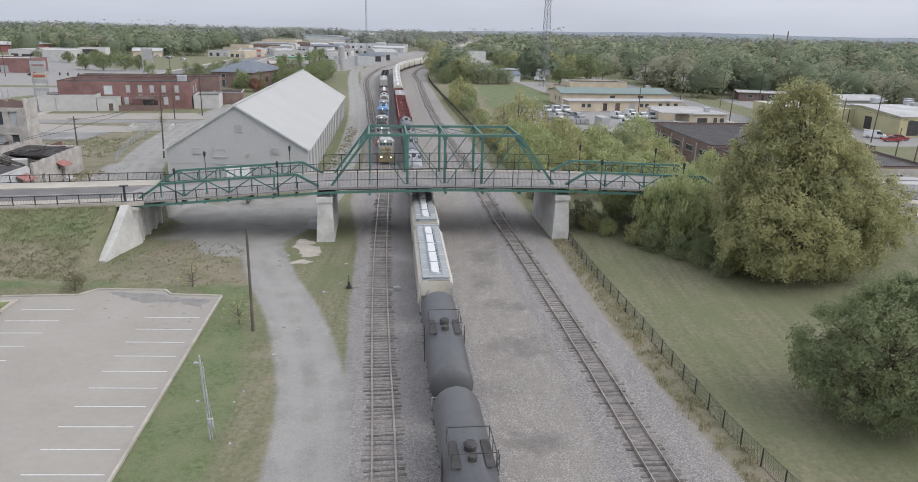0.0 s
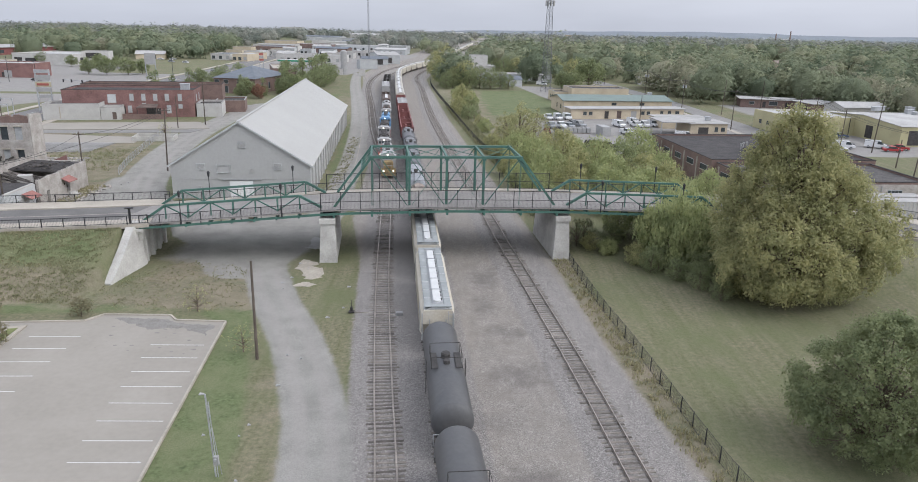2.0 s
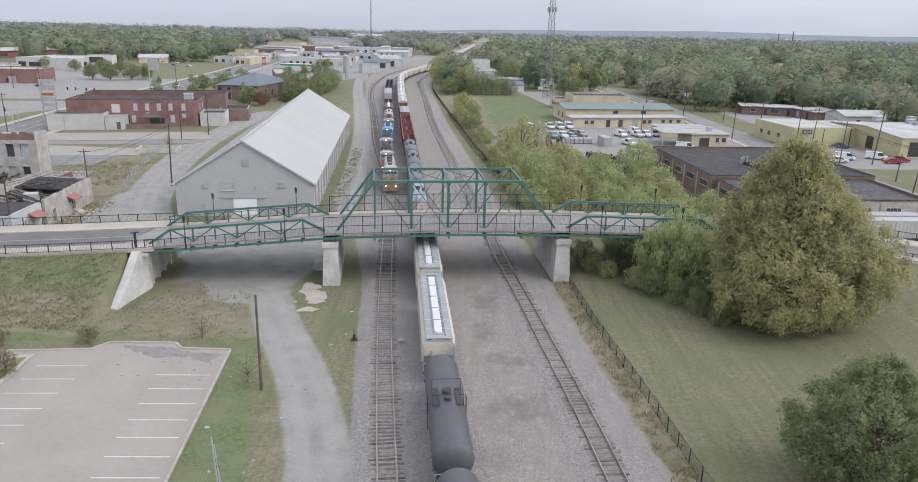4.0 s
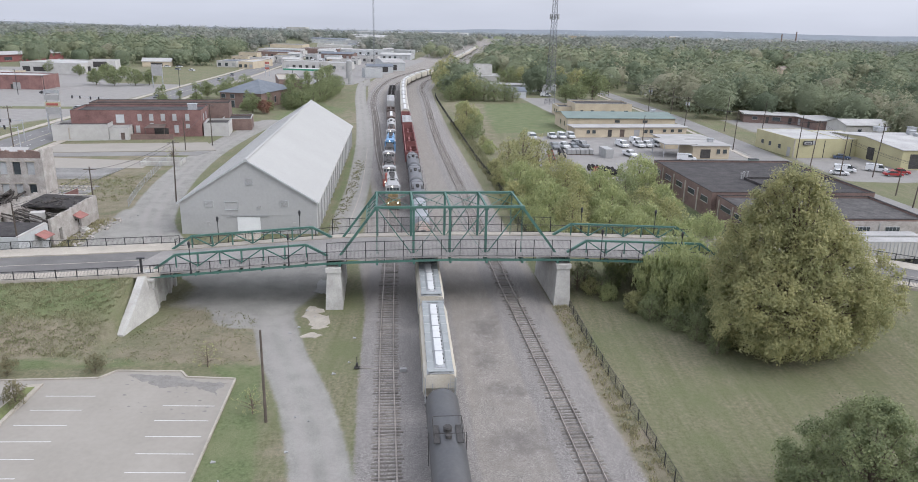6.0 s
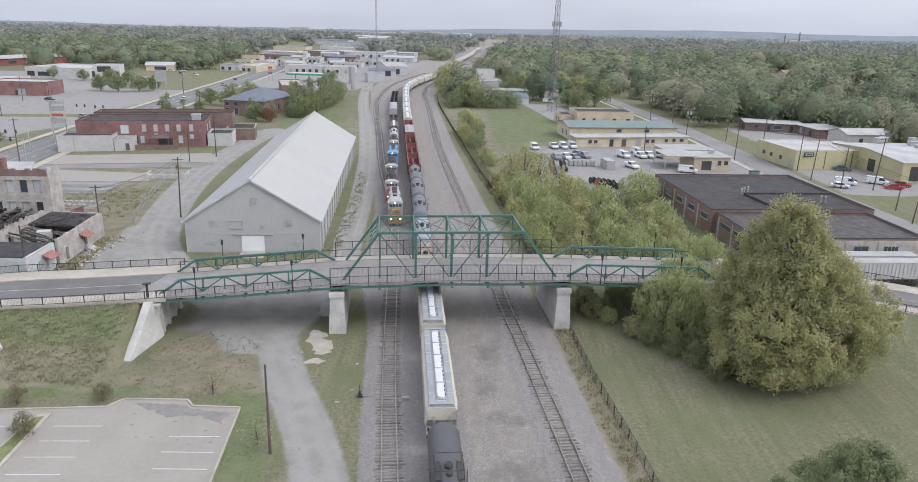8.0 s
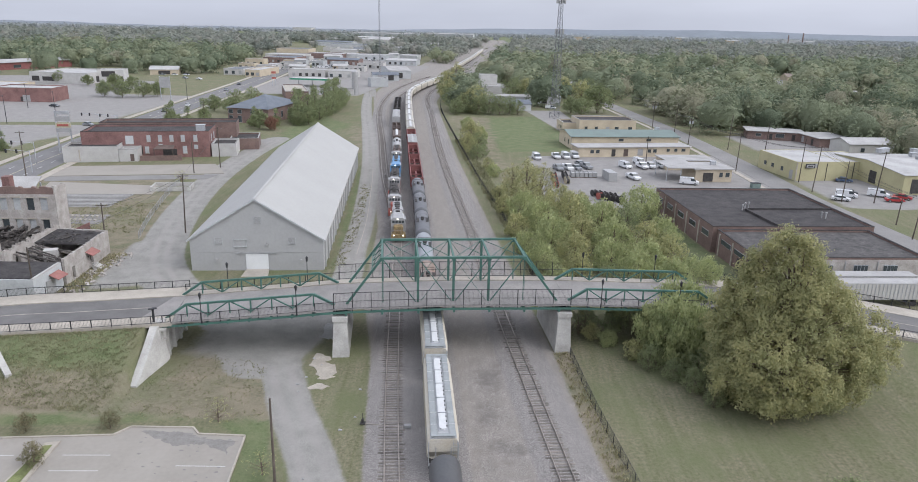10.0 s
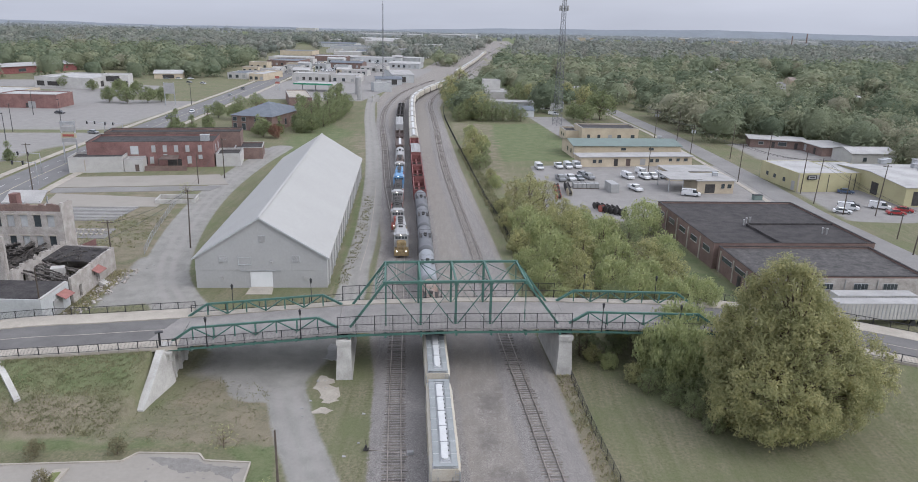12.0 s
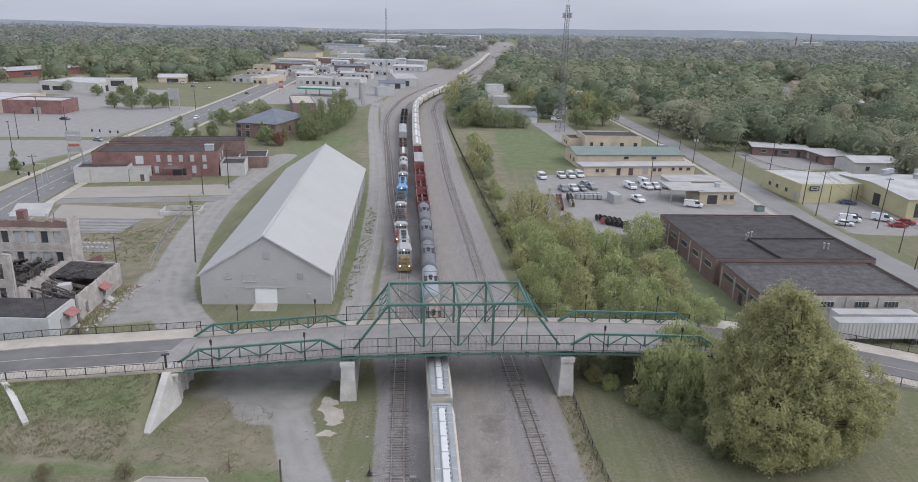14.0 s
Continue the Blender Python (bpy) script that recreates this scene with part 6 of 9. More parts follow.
def lattice_tower(label, x, y, tall, base, top, mounts, name="radio_tower", mat="steel_grey"):
    t = thing(name, label, "radio tower")
    legs = []
    for k in range(3):
        a = 2 * math.pi * k / 3 + 0.4
        legs.append((math.cos(a), math.sin(a)))
    for cx, cy in legs:
        part("leg", Geo().bar((x + cx * base, y + cy * base, 0), (x + cx * top, y + cy * top, tall), 0.16 if base > 1 else 0.09), mat, t)
    n = int(tall / (2.2 if base > 1 else 1.4))
    g = Geo()
    for i in range(n):
        z0, z1 = tall * i / n, tall * (i + 1) / n
        r0, r1 = base + (top - base) * i / n, base + (top - base) * (i + 1) / n
        for k in range(3):
            a, b = legs[k], legs[(k + 1) % 3]
            w = 0.07 if base > 1 else 0.04
            g.bar((x + a[0] * r0, y + a[1] * r0, z0), (x + b[0] * r1, y + b[1] * r1, z1), w)
            g.bar((x + b[0] * r0, y + b[1] * r0, z0), (x + a[0] * r1, y + a[1] * r1, z1), w)
            g.bar((x + a[0] * r1, y + a[1] * r1, z1), (x + b[0] * r1, y + b[1] * r1, z1), w)
    part("lacing", g, mat, t)
    for z in mounts:
        ring = part("antenna_mount", Geo().tube([(x, y, z), (x, y, z + 0.15)], 1.6, 6), mat, t)
        for k in range(9):
            a = 2 * math.pi * k / 9
            part("antenna_panel", Geo().box((x + 2.0 * math.cos(a), y + 2.0 * math.sin(a), z + 0.2), (0.35, 0.35, 2.3), math.degrees(a)), "loco_white", ring)
    part("spike", Geo().tube([(x, y, tall), (x, y, tall + 3.5)], 0.06, 6), mat, t)
    return t


lattice_tower("tall grey lattice telephone mast with antenna panels", 39.8, 342.0, 57.6, 2.6, 0.9, (39.4, 52.8), mat="tower")
lattice_tower("slender grey guyed radio mast", -67, 532, 56.0, 0.7, 0.5, (), "radio_mast", "tower")

# ---- buildings ----
def building(name, label, a, b, depth, tall, wall, roof, front=(), right=(), left=(), parapet=0.5, category="building", pitch=0.0, overhang=0.0, group="", coping="roof_grey"):
    """A block with its front from a to b, depth metres deep. front, right, left: rows of (along 0..1, z, width, height, kind)."""
    a, b = Vector((*a, 0)), Vector((*b, 0))
    w = (b - a).length
    t = thing(name, label, category, group, at=pose(a.x, a.y, 0, 0, 0, math.degrees(math.atan2(b.y - a.y, b.x - a.x))))
    top = tall + (parapet if not pitch else 0)
    th = 0.3
    for nm, c, s in (("front_wall", (w / 2, th / 2, top / 2), (w, th, top)), ("back_wall", (w / 2, depth - th / 2, top / 2), (w, th, top)), ("left_wall", (th / 2, depth / 2, top / 2), (th, depth - 2 * th - 0.01, top)), ("right_wall", (w - th / 2, depth / 2, top / 2), (th, depth - 2 * th - 0.01, top))):
        part(nm, Geo().box((c[0], c[1], c[2] - 0.15), (s[0], s[1], s[2] + 0.3)), wall, t)
    o = overhang
    if pitch == 0:
        part("roof", Geo().box((w / 2, depth / 2, tall - 0.1), (w - 2 * th - 0.01, depth - 2 * th - 0.01, 0.2)) if not o else Geo().box((w / 2, depth / 2, top + 0.1), (w + 2 * o, depth + 2 * o, 0.22)), roof, t)
        if not o and parapet > 0.2:
            for nm, c, s in (("coping", (w / 2, th / 2, top + 0.05), (w + 0.1, th + 0.1, 0.1)), ("coping", (w / 2, depth - th / 2, top + 0.05), (w + 0.1, th + 0.1, 0.1)), ("coping", (th / 2, depth / 2, top + 0.05), (th + 0.1, depth - 2 * th - 0.1, 0.1)), ("coping", (w - th / 2, depth / 2, top + 0.05), (th + 0.1, depth - 2 * th - 0.1, 0.1))):
                part(nm, Geo().box(c, s), coping, t)
    elif pitch > 0:
        # a gable with its ridge along the front
        g = Geo()
        g.add([(-o, -o, tall), (w + o, -o, tall), (w + o, depth / 2, tall + pitch), (-o, depth / 2, tall + pitch), (w + o, depth + o, tall), (-o, depth + o, tall)] + [(-o, -o, tall + 0.15), (w + o, -o, tall + 0.15), (w + o, depth / 2, tall + pitch + 0.15), (-o, depth / 2, tall + pitch + 0.15), (w + o, depth + o, tall + 0.15), (-o, depth + o, tall + 0.15)],
              [(0, 3, 2, 1), (3, 5, 4, 2), (6, 7, 8, 9), (9, 8, 10, 11), (0, 1, 7, 6), (4, 5, 11, 10), (1, 2, 8, 7), (2, 4, 10, 8), (3, 0, 6, 9), (5, 3, 9, 11)])
        part("roof", g, roof, t)
        for x in (0.15, w - 0.15):
            part("gable", Geo().add([(x - 0.14, 0.05, tall), (x - 0.14, depth - 0.05, tall), (x - 0.14, depth / 2, tall + pitch), (x + 0.14, 0.05, tall), (x + 0.14, depth - 0.05, tall), (x + 0.14, depth / 2, tall + pitch)], [(0, 2, 1), (3, 4, 5), (0, 1, 4, 3), (1, 2, 5, 4), (2, 0, 3, 5)]), wall, t)
    else:
        # a hipped roof
        ins = min(depth / 2, w / 2)
        g = Geo().add([(-o, -o, tall), (w + o, -o, tall), (w + o, depth + o, tall), (-o, depth + o, tall), (ins, depth / 2, tall - pitch), (w - ins + 0.01, depth / 2, tall - pitch)], [(0, 1, 5, 4), (1, 2, 5), (2, 3, 4, 5), (3, 0, 4), (3, 2, 1, 0)])
        part("roof", g, roof, t)
    for rows, face in ((front, "f"), (right, "r"), (left, "l")):
        for u, z, ww, hh, kind in rows:
            if face == "f":
                c, s, n = (u * w, 0.0, z), (ww, 0.12, hh), (0, -1)
            elif face == "r":
                c, s, n = (w, u * depth, z), (0.12, ww, hh), (1, 0)
            else:
                c, s, n = (0.0, u * depth, z), (0.12, ww, hh), (-1, 0)
            if kind == "win":
                f = part("window", Geo().box(c, (s[0] + (0.24 if s[0] > 0.2 else 0.02), s[1] + (0.24 if s[1] > 0.2 else 0.02), s[2] + 0.24)), "loco_white" if "brick" in wall or wall == "white_wall" else wall, t)
                part("pane", Geo().box((c[0] + n[0] * 0.06, c[1] + n[1] * 0.06, c[2]), s), "grey_wall" if wall == "brick" else "glass", f)
                part("sill", Geo().box((c[0] + n[0] * 0.1, c[1] + n[1] * 0.1, c[2] - s[2] / 2 - 0.12), (s[0] + (0.3 if s[0] > 0.2 else 0.1), s[1] + (0.3 if s[1] > 0.2 else 0.1), 0.1)), "walkway", f)
            elif kind == "door":
                part("door", Geo().box(c, s), "car_brown", t)
            elif kind == "roller":
                part("roller_door", Geo().box(c, s), "loco_white", t)
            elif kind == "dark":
                # flat dark box, for dark sign panels and the painted shade of openings
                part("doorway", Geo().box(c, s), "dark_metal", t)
            elif kind == "green":
                f = part("window", Geo().box(c, s), "steel_grey", t)
                for q in range(8):
                    m_ = (q + 0.5) / 8 - 0.5
                    part("pane", Geo().box((c[0] + n[0] * 0.05 + (s[0] * m_ if s[0] > 0.2 else 0), c[1] + n[1] * 0.05 + (s[1] * m_ if s[1] > 0.2 else 0), c[2]), (s[0] / 9 if s[0] > 0.2 else 0.1, s[1] / 9 if s[1] > 0.2 else 0.1, s[2] * 0.85)), "glass", f)
            elif kind == "pilaster":
                part("pilaster", Geo().box(c, (s[0] if s[0] > 0.2 else 0.3, s[1] if s[1] > 0.2 else 0.3, s[2])), "walkway", t)
    return t


def roof_box(x, y, z, sx=1.2, sy=1.2, sz=0.9, turn=0, label="grey rooftop ventilation unit"):
    t = thing("roof_vent", label, "roof vent", "roof vents")
    part("housing", Geo().box((x, y, z + sz / 2), (sx, sy, sz), turn), "steel_grey", t)
    part("cover", Geo().box((x, y, z + sz + 0.06), (sx * 1.15, sy * 1.15, 0.12), turn), "steel_grey", t)


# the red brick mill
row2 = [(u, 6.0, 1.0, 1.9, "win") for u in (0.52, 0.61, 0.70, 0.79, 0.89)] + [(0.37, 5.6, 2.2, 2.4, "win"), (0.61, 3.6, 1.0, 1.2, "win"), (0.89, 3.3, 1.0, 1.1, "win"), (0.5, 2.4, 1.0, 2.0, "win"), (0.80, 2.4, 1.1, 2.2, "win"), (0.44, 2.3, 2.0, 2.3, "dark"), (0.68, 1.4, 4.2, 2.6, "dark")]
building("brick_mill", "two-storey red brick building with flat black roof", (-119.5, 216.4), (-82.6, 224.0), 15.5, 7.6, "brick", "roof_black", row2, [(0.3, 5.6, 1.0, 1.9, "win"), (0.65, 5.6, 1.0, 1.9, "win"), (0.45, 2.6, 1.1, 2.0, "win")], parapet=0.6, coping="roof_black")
building("brick_mill", "long dark red brick rear wing with black roof", (-122.6, 234.0), (-80.0, 243.2), 9.5, 7.9, "brick_dark", "roof_black", [(u, 5.8, 1.0, 1.8, "win") for u in (0.62, 0.72, 0.82)], parapet=0.6, coping="roof_black")
roof_box(-86.0, 226.5, 8.0, 2.6, 2.0, 1.8, 12, "brick lift housing on the flat roof")
building("white_annex", "low white block annex with black roof", (-121.5, 208.9), (-106.5, 212.4), 9.0, 4.2, "white_wall", "roof_black", [(0.3, 2.2, 0.1, 3.4, "pilaster")])
building("white_annex", "small white block annex beside brick building", (-106.4, 212.6), (-101.2, 213.8), 6.5, 3.2, "white_wall", "roof_grey", [(0.7, 1.2, 1.1, 2.1, "door")])
building("white_annex", "low white block store with flat grey roof", (-82.2, 224.4), (-74.8, 226.0), 11, 3.6, "white_wall", "roof_black")
building("brick_annex", "single storey brick annex behind white store", (-80.5, 237.5), (-71.5, 239.6), 12, 3.4, "brick_dark", "roof_black", parapet=0.4)
canopy = thing("entrance_canopy", "weathered wooden entrance canopy at brick wall", "canopy")
part("roof", Geo().add([(-97.6, 216.5, 3.4), (-91.8, 217.7, 3.4), (-92.4, 220.5, 4.2), (-97.0, 219.6, 4.2), (-97.6, 216.5, 3.25), (-91.8, 217.7, 3.25), (-92.4, 220.5, 4.0), (-97.0, 219.6, 4.0)], [(0, 1, 2, 3), (7, 6, 5, 4), (0, 4, 5, 1), (1, 5, 6, 2), (3, 2, 6, 7), (0, 3, 7, 4)]), "car_brown", canopy)
for x, y in ((-97.4, 216.7), (-92.0, 217.8)):
    part("post", Geo().bar((x, y, 0), (x, y, 3.3), 0.18), "car_brown", canopy)
solid("timber_fence", Geo().bar((-101.0, 214.6, 0.8), (-89, 217.1, 0.8), 0.12, 1.6), "brick_dark", "low dark timber fence before the brick building", "fence")

# the black-roofed workshop
side_w = []
for u in (0.06, 0.19, 0.30):
    side_w.append((u, 3.2, 4.6, 1.1, "green"))
for u in (0.0, 0.125, 0.25, 0.37):
    side_w.append((u + 0.005, 2.1, 0.4, 4.2, "pilaster"))
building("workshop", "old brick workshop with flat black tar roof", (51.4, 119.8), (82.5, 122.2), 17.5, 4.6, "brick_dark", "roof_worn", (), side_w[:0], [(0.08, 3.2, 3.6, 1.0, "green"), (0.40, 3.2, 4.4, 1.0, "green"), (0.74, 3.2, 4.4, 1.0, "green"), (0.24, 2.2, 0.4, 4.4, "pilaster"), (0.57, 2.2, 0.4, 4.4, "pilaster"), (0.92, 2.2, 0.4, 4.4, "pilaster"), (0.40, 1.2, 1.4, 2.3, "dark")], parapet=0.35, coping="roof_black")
face = thing("painted_wall", "peeling white painted brick wall of the workshop", "wall")
fr = pose(51.4, 119.8, 0, 0, 0, math.degrees(math.atan2(2.4, 31.1)))
part("panel", Geo().box((15.6, -0.1, 2.3), (31.2, 0.16, 4.6), 0, fr), "plaster", face)
for u in (12.5, 19.0, 24.5):
    w_ = part("window", Geo().box((u, -0.2, 3.1), (2.6, 0.14, 1.2), 0, fr), "steel_grey", face)
    for q in range(4):
        part("pane", Geo().box((u - 1.0 + q * 0.66, -0.25, 3.1), (0.55, 0.12, 1.0), 0, fr), "glass", w_)
for u in (9.4, 16.0, 22.0):
    part("downpipe", Geo().bar(fr @ Vector((u, -0.28, 0.2)), fr @ Vector((u, -0.28, 4.4)), 0.14), "loco_white", face)
building("workshop", "old workshop with wide flat black roof", (49.2, 137.6), (82.8, 140.6), 34.0, 5.1, "brick_dark", "roof_black", (), (), [(u, 3.4, 3.2, 1.0, "win") for u in (0.1, 0.3, 0.5, 0.7, 0.9)] + [(u, 2.5, 0.4, 4.8, "pilaster") for u in (0.2, 0.4, 0.6, 0.8)], parapet=0.35, coping="roof_black")
for x, y in ((60.5, 153.0), (61.6, 154.5), (62.6, 155.2), (75.5, 148.0), (76.2, 147.6)):
    p = thing("vent_pipe", "pale vent pipe on black roof", "vent pipe", "roof vents")
    part("pipe", Geo().tube([(x, y, 4.9), (x, y, 6.2)], 0.14, 8), "loco_white", p)
    part("cowl", Geo().tube([(x, y, 6.2), (x, y, 6.45)], 0.24, 8), "loco_white", p)
solid("roof_step", Geo().bar((61.0, 152.5, 5.3), (63.0, 139, 5.3), 0.3, 0.7), "roof_black", "low black parapet step across the flat roof", "parapet")
solid("roof_step", Geo().bar((62.0, 153.5, 5.25), (81.0, 155.4, 5.25), 0.3, 0.5), "roof_black", "low black parapet step across the flat roof", "parapet")

# tan offices and yard
building("office", "two-storey tan office with dark flat roof", (44.5, 292.0), (68.0, 294.6), 14.0, 5.6, "tan_wall", "roof_black", [(0.12, 2.6, 1.2, 1.5, "win"), (0.3, 2.6, 1.2, 1.5, "win"), (0.5, 2.4, 1.6, 1.8, "roller"), (0.66, 2.4, 1.6, 1.8, "win"), (0.9, 2.4, 1.6, 1.8, "win")], parapet=0.4)
building("office", "low tan wing of the office", (38.5, 297.0), (44.3, 297.6), 12, 3.6, "tan_wall", "roof_black", (), (), [(0.3, 2.0, 1.2, 1.2, "win"), (0.6, 2.0, 1.2, 1.2, "win")])
building("depot_shed", "long tan shed with green-grey metal roof", (36.6, 256.6), (76.5, 262.0), 17, 4.4, "tan_wall", "roof_green", [(0.46, 3.4, 1.8, 0.9, "win"), (0.72, 3.4, 1.8, 0.9, "win"), (0.0, 2.2, 0.3, 4.2, "pilaster")], (), [(0.2, 2.2, 1.0, 1.6, "win"), (0.5, 2.2, 1.0, 1.6, "win")], pitch=1.4, overhang=0.5)
building("office", "low tan office front with flat grey roof", (37.0, 240.6), (76.8, 248.0), 7.0, 3.3, "tan_wall", "roof_grey", [(0.12, 1.9, 1.2, 1.1, "win"), (0.17, 1.9, 1.2, 1.1, "win"), (0.31, 1.4, 1.4, 2.4, "dark"), (0.42, 1.4, 1.6, 2.5, "door"), (0.55, 1.5, 2.0, 2.2, "roller"), (0.63, 2.0, 1.2, 1.1, "win"), (0.68, 2.0, 1.2, 1.1, "win"), (0.80, 2.2, 1.1, 0.9, "win"), (0.87, 2.2, 1.1, 0.9, "win"), (0.94, 2.2, 1.4, 0.9, "win")], parapet=0.0, overhang=0.6)
building("garage", "tan garage with open bay and grey canopy roof", (66.0, 205.0), (77.0, 206.4), 10, 3.8, "tan_wall", "roof_grey", [(0.7, 2.2, 1.0, 1.3, "win"), (0.35, 1.5, 3.0, 2.6, "dark"), (0.88, 2.2, 1.2, 1.2, "win")], parapet=0.0, overhang=0.6)
lean = thing("open_carport", "open sided canopy with grey flat roof", "carport")
part("roof", Geo().box((62.0, 210.6, 4.1), (9.6, 11.5, 0.25), 6), "roof_grey", lean)
for x, y in ((57.8, 205.4), (57.0, 215.0), (62.0, 205.8)):
    part("post", Geo().bar((x, y, 0), (x, y, 4.0), 0.2), "steel_grey", lean)
building("garage", "low store with flat grey roof", (62.0, 222.0), (77.5, 224.0), 9, 3.0, "tan_wall", "roof_grey", parapet=0.0, overhang=0.5)
plate = thing("wall_sign", "dark framed oval sign plate on yellow wall", "sign", at=pose(101.6, 211.2, 4.5, 0, 0, 8.9))
part("frame", Geo().box((0, -0.12, 0), (3.0, 0.14, 1.3)), "steel_black", plate)
part("face", Geo().box((0, -0.2, 0), (2.4, 0.06, 0.8)), "loco_white", plate)
part("bar", Geo().box((0, -0.24, 0), (1.5, 0.04, 0.3)), "steel_black", plate)
roof_box(73, 212, 4.1, 1.4, 1.4, 0.9)
roof_box(70.5, 271, 5.6, 1.5, 1.5, 1.0)

# yellow workshops and their neighbours
building("yellow_workshop", "dull yellow metal workshop with white flat roof", (97.6, 210.8), (113.0, 213.2), 21, 5.6, "yellow_wall", "roof_white", [(0.0, 2.8, 0.3, 5.4, "pilaster"), (0.33, 4.6, 3.2, 1.2, "roller"), (0.62, 2.6, 0.2, 5.2, "dark")], (), [(0.35, 2.4, 1.3, 1.2, "win"), (0.6, 2.4, 1.3, 1.2, "win"), (0.12, 1.5, 1.6, 2.8, "roller"), (0.8, 2.4, 1.3, 1.2, "win")], parapet=0.1)
building("yellow_workshop", "yellow metal workshop bay with white roof", (113.2, 215.2), (126.0, 217.4), 18, 5.2, "yellow_wall", "roof_white", [(0.3, 2.6, 0.25, 5.0, "dark"), (0.75, 1.4, 1.2, 2.4, "roller")], parapet=0.1)
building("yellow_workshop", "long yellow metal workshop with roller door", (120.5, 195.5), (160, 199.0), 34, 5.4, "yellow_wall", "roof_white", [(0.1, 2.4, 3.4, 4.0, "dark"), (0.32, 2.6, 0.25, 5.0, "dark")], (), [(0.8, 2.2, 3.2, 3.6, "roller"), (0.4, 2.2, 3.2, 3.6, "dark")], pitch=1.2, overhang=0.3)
building("white_shed", "small white shed with bright metal roof", (137, 258), (154, 260), 12, 4.0, "white_wall", "roof_white", [(0.3, 2.0, 1.4, 1.4, "win")], pitch=1.6, overhang=0.4)
for x, y in ((131, 228), (133.5, 230), (138, 222), (143, 230), (136, 215)):
    roof_box(x, y, 6.3, 2.0, 2.0, 1.2)
building("brick_clinic", "low red brick building with white flat roof", (113.2, 293.0), (134.0, 288.0), 12, 3.3, "brick_dark", "roof_white", [(0.2, 1.9, 1.8, 1.0, "win"), (0.42, 1.4, 1.2, 2.3, "dark"), (0.58, 1.9, 3.0, 1.4, "win"), (0.82, 1.4, 1.2, 2.3, "dark")], parapet=0.0, overhang=0.7)
building("brick_clinic", "low brick wing with white flat roof", (134.0, 274.4), (147.0, 276.2), 16, 3.4, "brick_dark", "roof_white", (), (), [(0.3, 1.4, 1.3, 2.3, "dark"), (0.7, 1.6, 1.6, 2.4, "roller")], parapet=0.0, overhang=0.7)

# beyond the meadow
building("long_store", "long low grey store building", (8.5, 402), (50, 404), 9, 3.6, "grey_wall", "roof_grey", [(0.2, 1.5, 2.4, 2.4, "roller"), (0.5, 1.5, 2.4, 2.4, "roller"), (0.78, 1.5, 3.0, 2.6, "dark")], pitch=0.8, overhang=0.3)
building("grey_shed", "small grey shed with pitched roof", (20.5, 368), (31, 369.6), 13, 3.2, "grey_wall", "roof_slate", [(0.6, 1.4, 1.2, 2.2, "roller")], pitch=1.6, overhang=0.3)
building("white_plant", "white block building with tall tower", (-1.5, 436), (20.5, 437), 26, 5.4, "white_wall", "roof_white")
building("white_tower", "white square tower block over low building", (5.5, 450), (16.0, 450.8), 12, 11.0, "white_wall", "roof_white")
building("white_house", "white house among trees", (58, 498), (84, 501), 10, 3.4, "white_wall", "roof_white", pitch=1.2, overhang=0.4)
building("white_house", "small pale house at wood edge", (98, 400), (108, 401), 7, 2.8, "white_wall", "roof_white", pitch=1.6, overhang=0.4)

# across the wide street
building("store", "brick red store box with white roof", (-236, 352), (-207, 353.5), 17, 6.4, "brick", "roof_white", [(0.58, 1.7, 3.6, 3.2, "roller"), (0.5, 1.4, 1.2, 2.2, "dark")], parapet=0.4)
building("store", "pale cream store with white roof", (-300, 350), (-236.2, 353), 40, 5.8, "tan_wall", "roof_white", parapet=0.4)
building("mall", "long low white shopping building", (-277, 452.5), (-238, 448), 38, 6.0, "white_wall", "roof_white", [(0.1, 2.6, 5, 3.0, "dark"), (0.32, 2.6, 8, 2.6, "dark")], [(0.3, 2.6, 6, 3.6, "dark")], parapet=0.6)
building("shop", "white shop front with dark square sign panel", (-237.5, 459), (-222.5, 463), 16, 7.5, "white_wall", "roof_white", [(0.42, 5.6, 8, 3.4, "dark"), (0.9, 2.4, 2.2, 3.4, "dark")])
building("school_hall", "long low building with red stripe and grey roof", (-362, 505), (-326, 592), 26, 5.2, "car_red", "roof_grey", [(0.12, 2.4, 1.2, 3.6, "roller"), (0.5, 2.4, 6, 2.2, "win"), (0.7, 2.4, 6, 2.2, "win")], pitch=1.8, overhang=1.2)
building("pavilion", "small white gabled pavilion", (-236, 532), (-217, 537), 14, 3.6, "tan_wall", "roof_white", [(0.5, 1.6, 8, 2.6, "dark")], pitch=2.2, overhang=0.6)
building("brick_hall", "brick hall with blue-grey hipped roof", (-102.4, 301.5), (-84.4, 298.2), 33, 6.2, "brick_dark", "roof_slate", [(0.08, 4.7, 1.8, 1.5, "win"), (0.3, 4.7, 1.8, 1.5, "win"), (0.08, 1.6, 1.6, 2.6, "win"), (0.3, 1.6, 1.6, 2.6, "win"), (0.62, 4.7, 1.8, 1.5, "win")], [(u, 2.8, 1.4, 2.6, "win") for u in (0.2, 0.4, 0.6, 0.8)], pitch=-4.4, overhang=0.6)
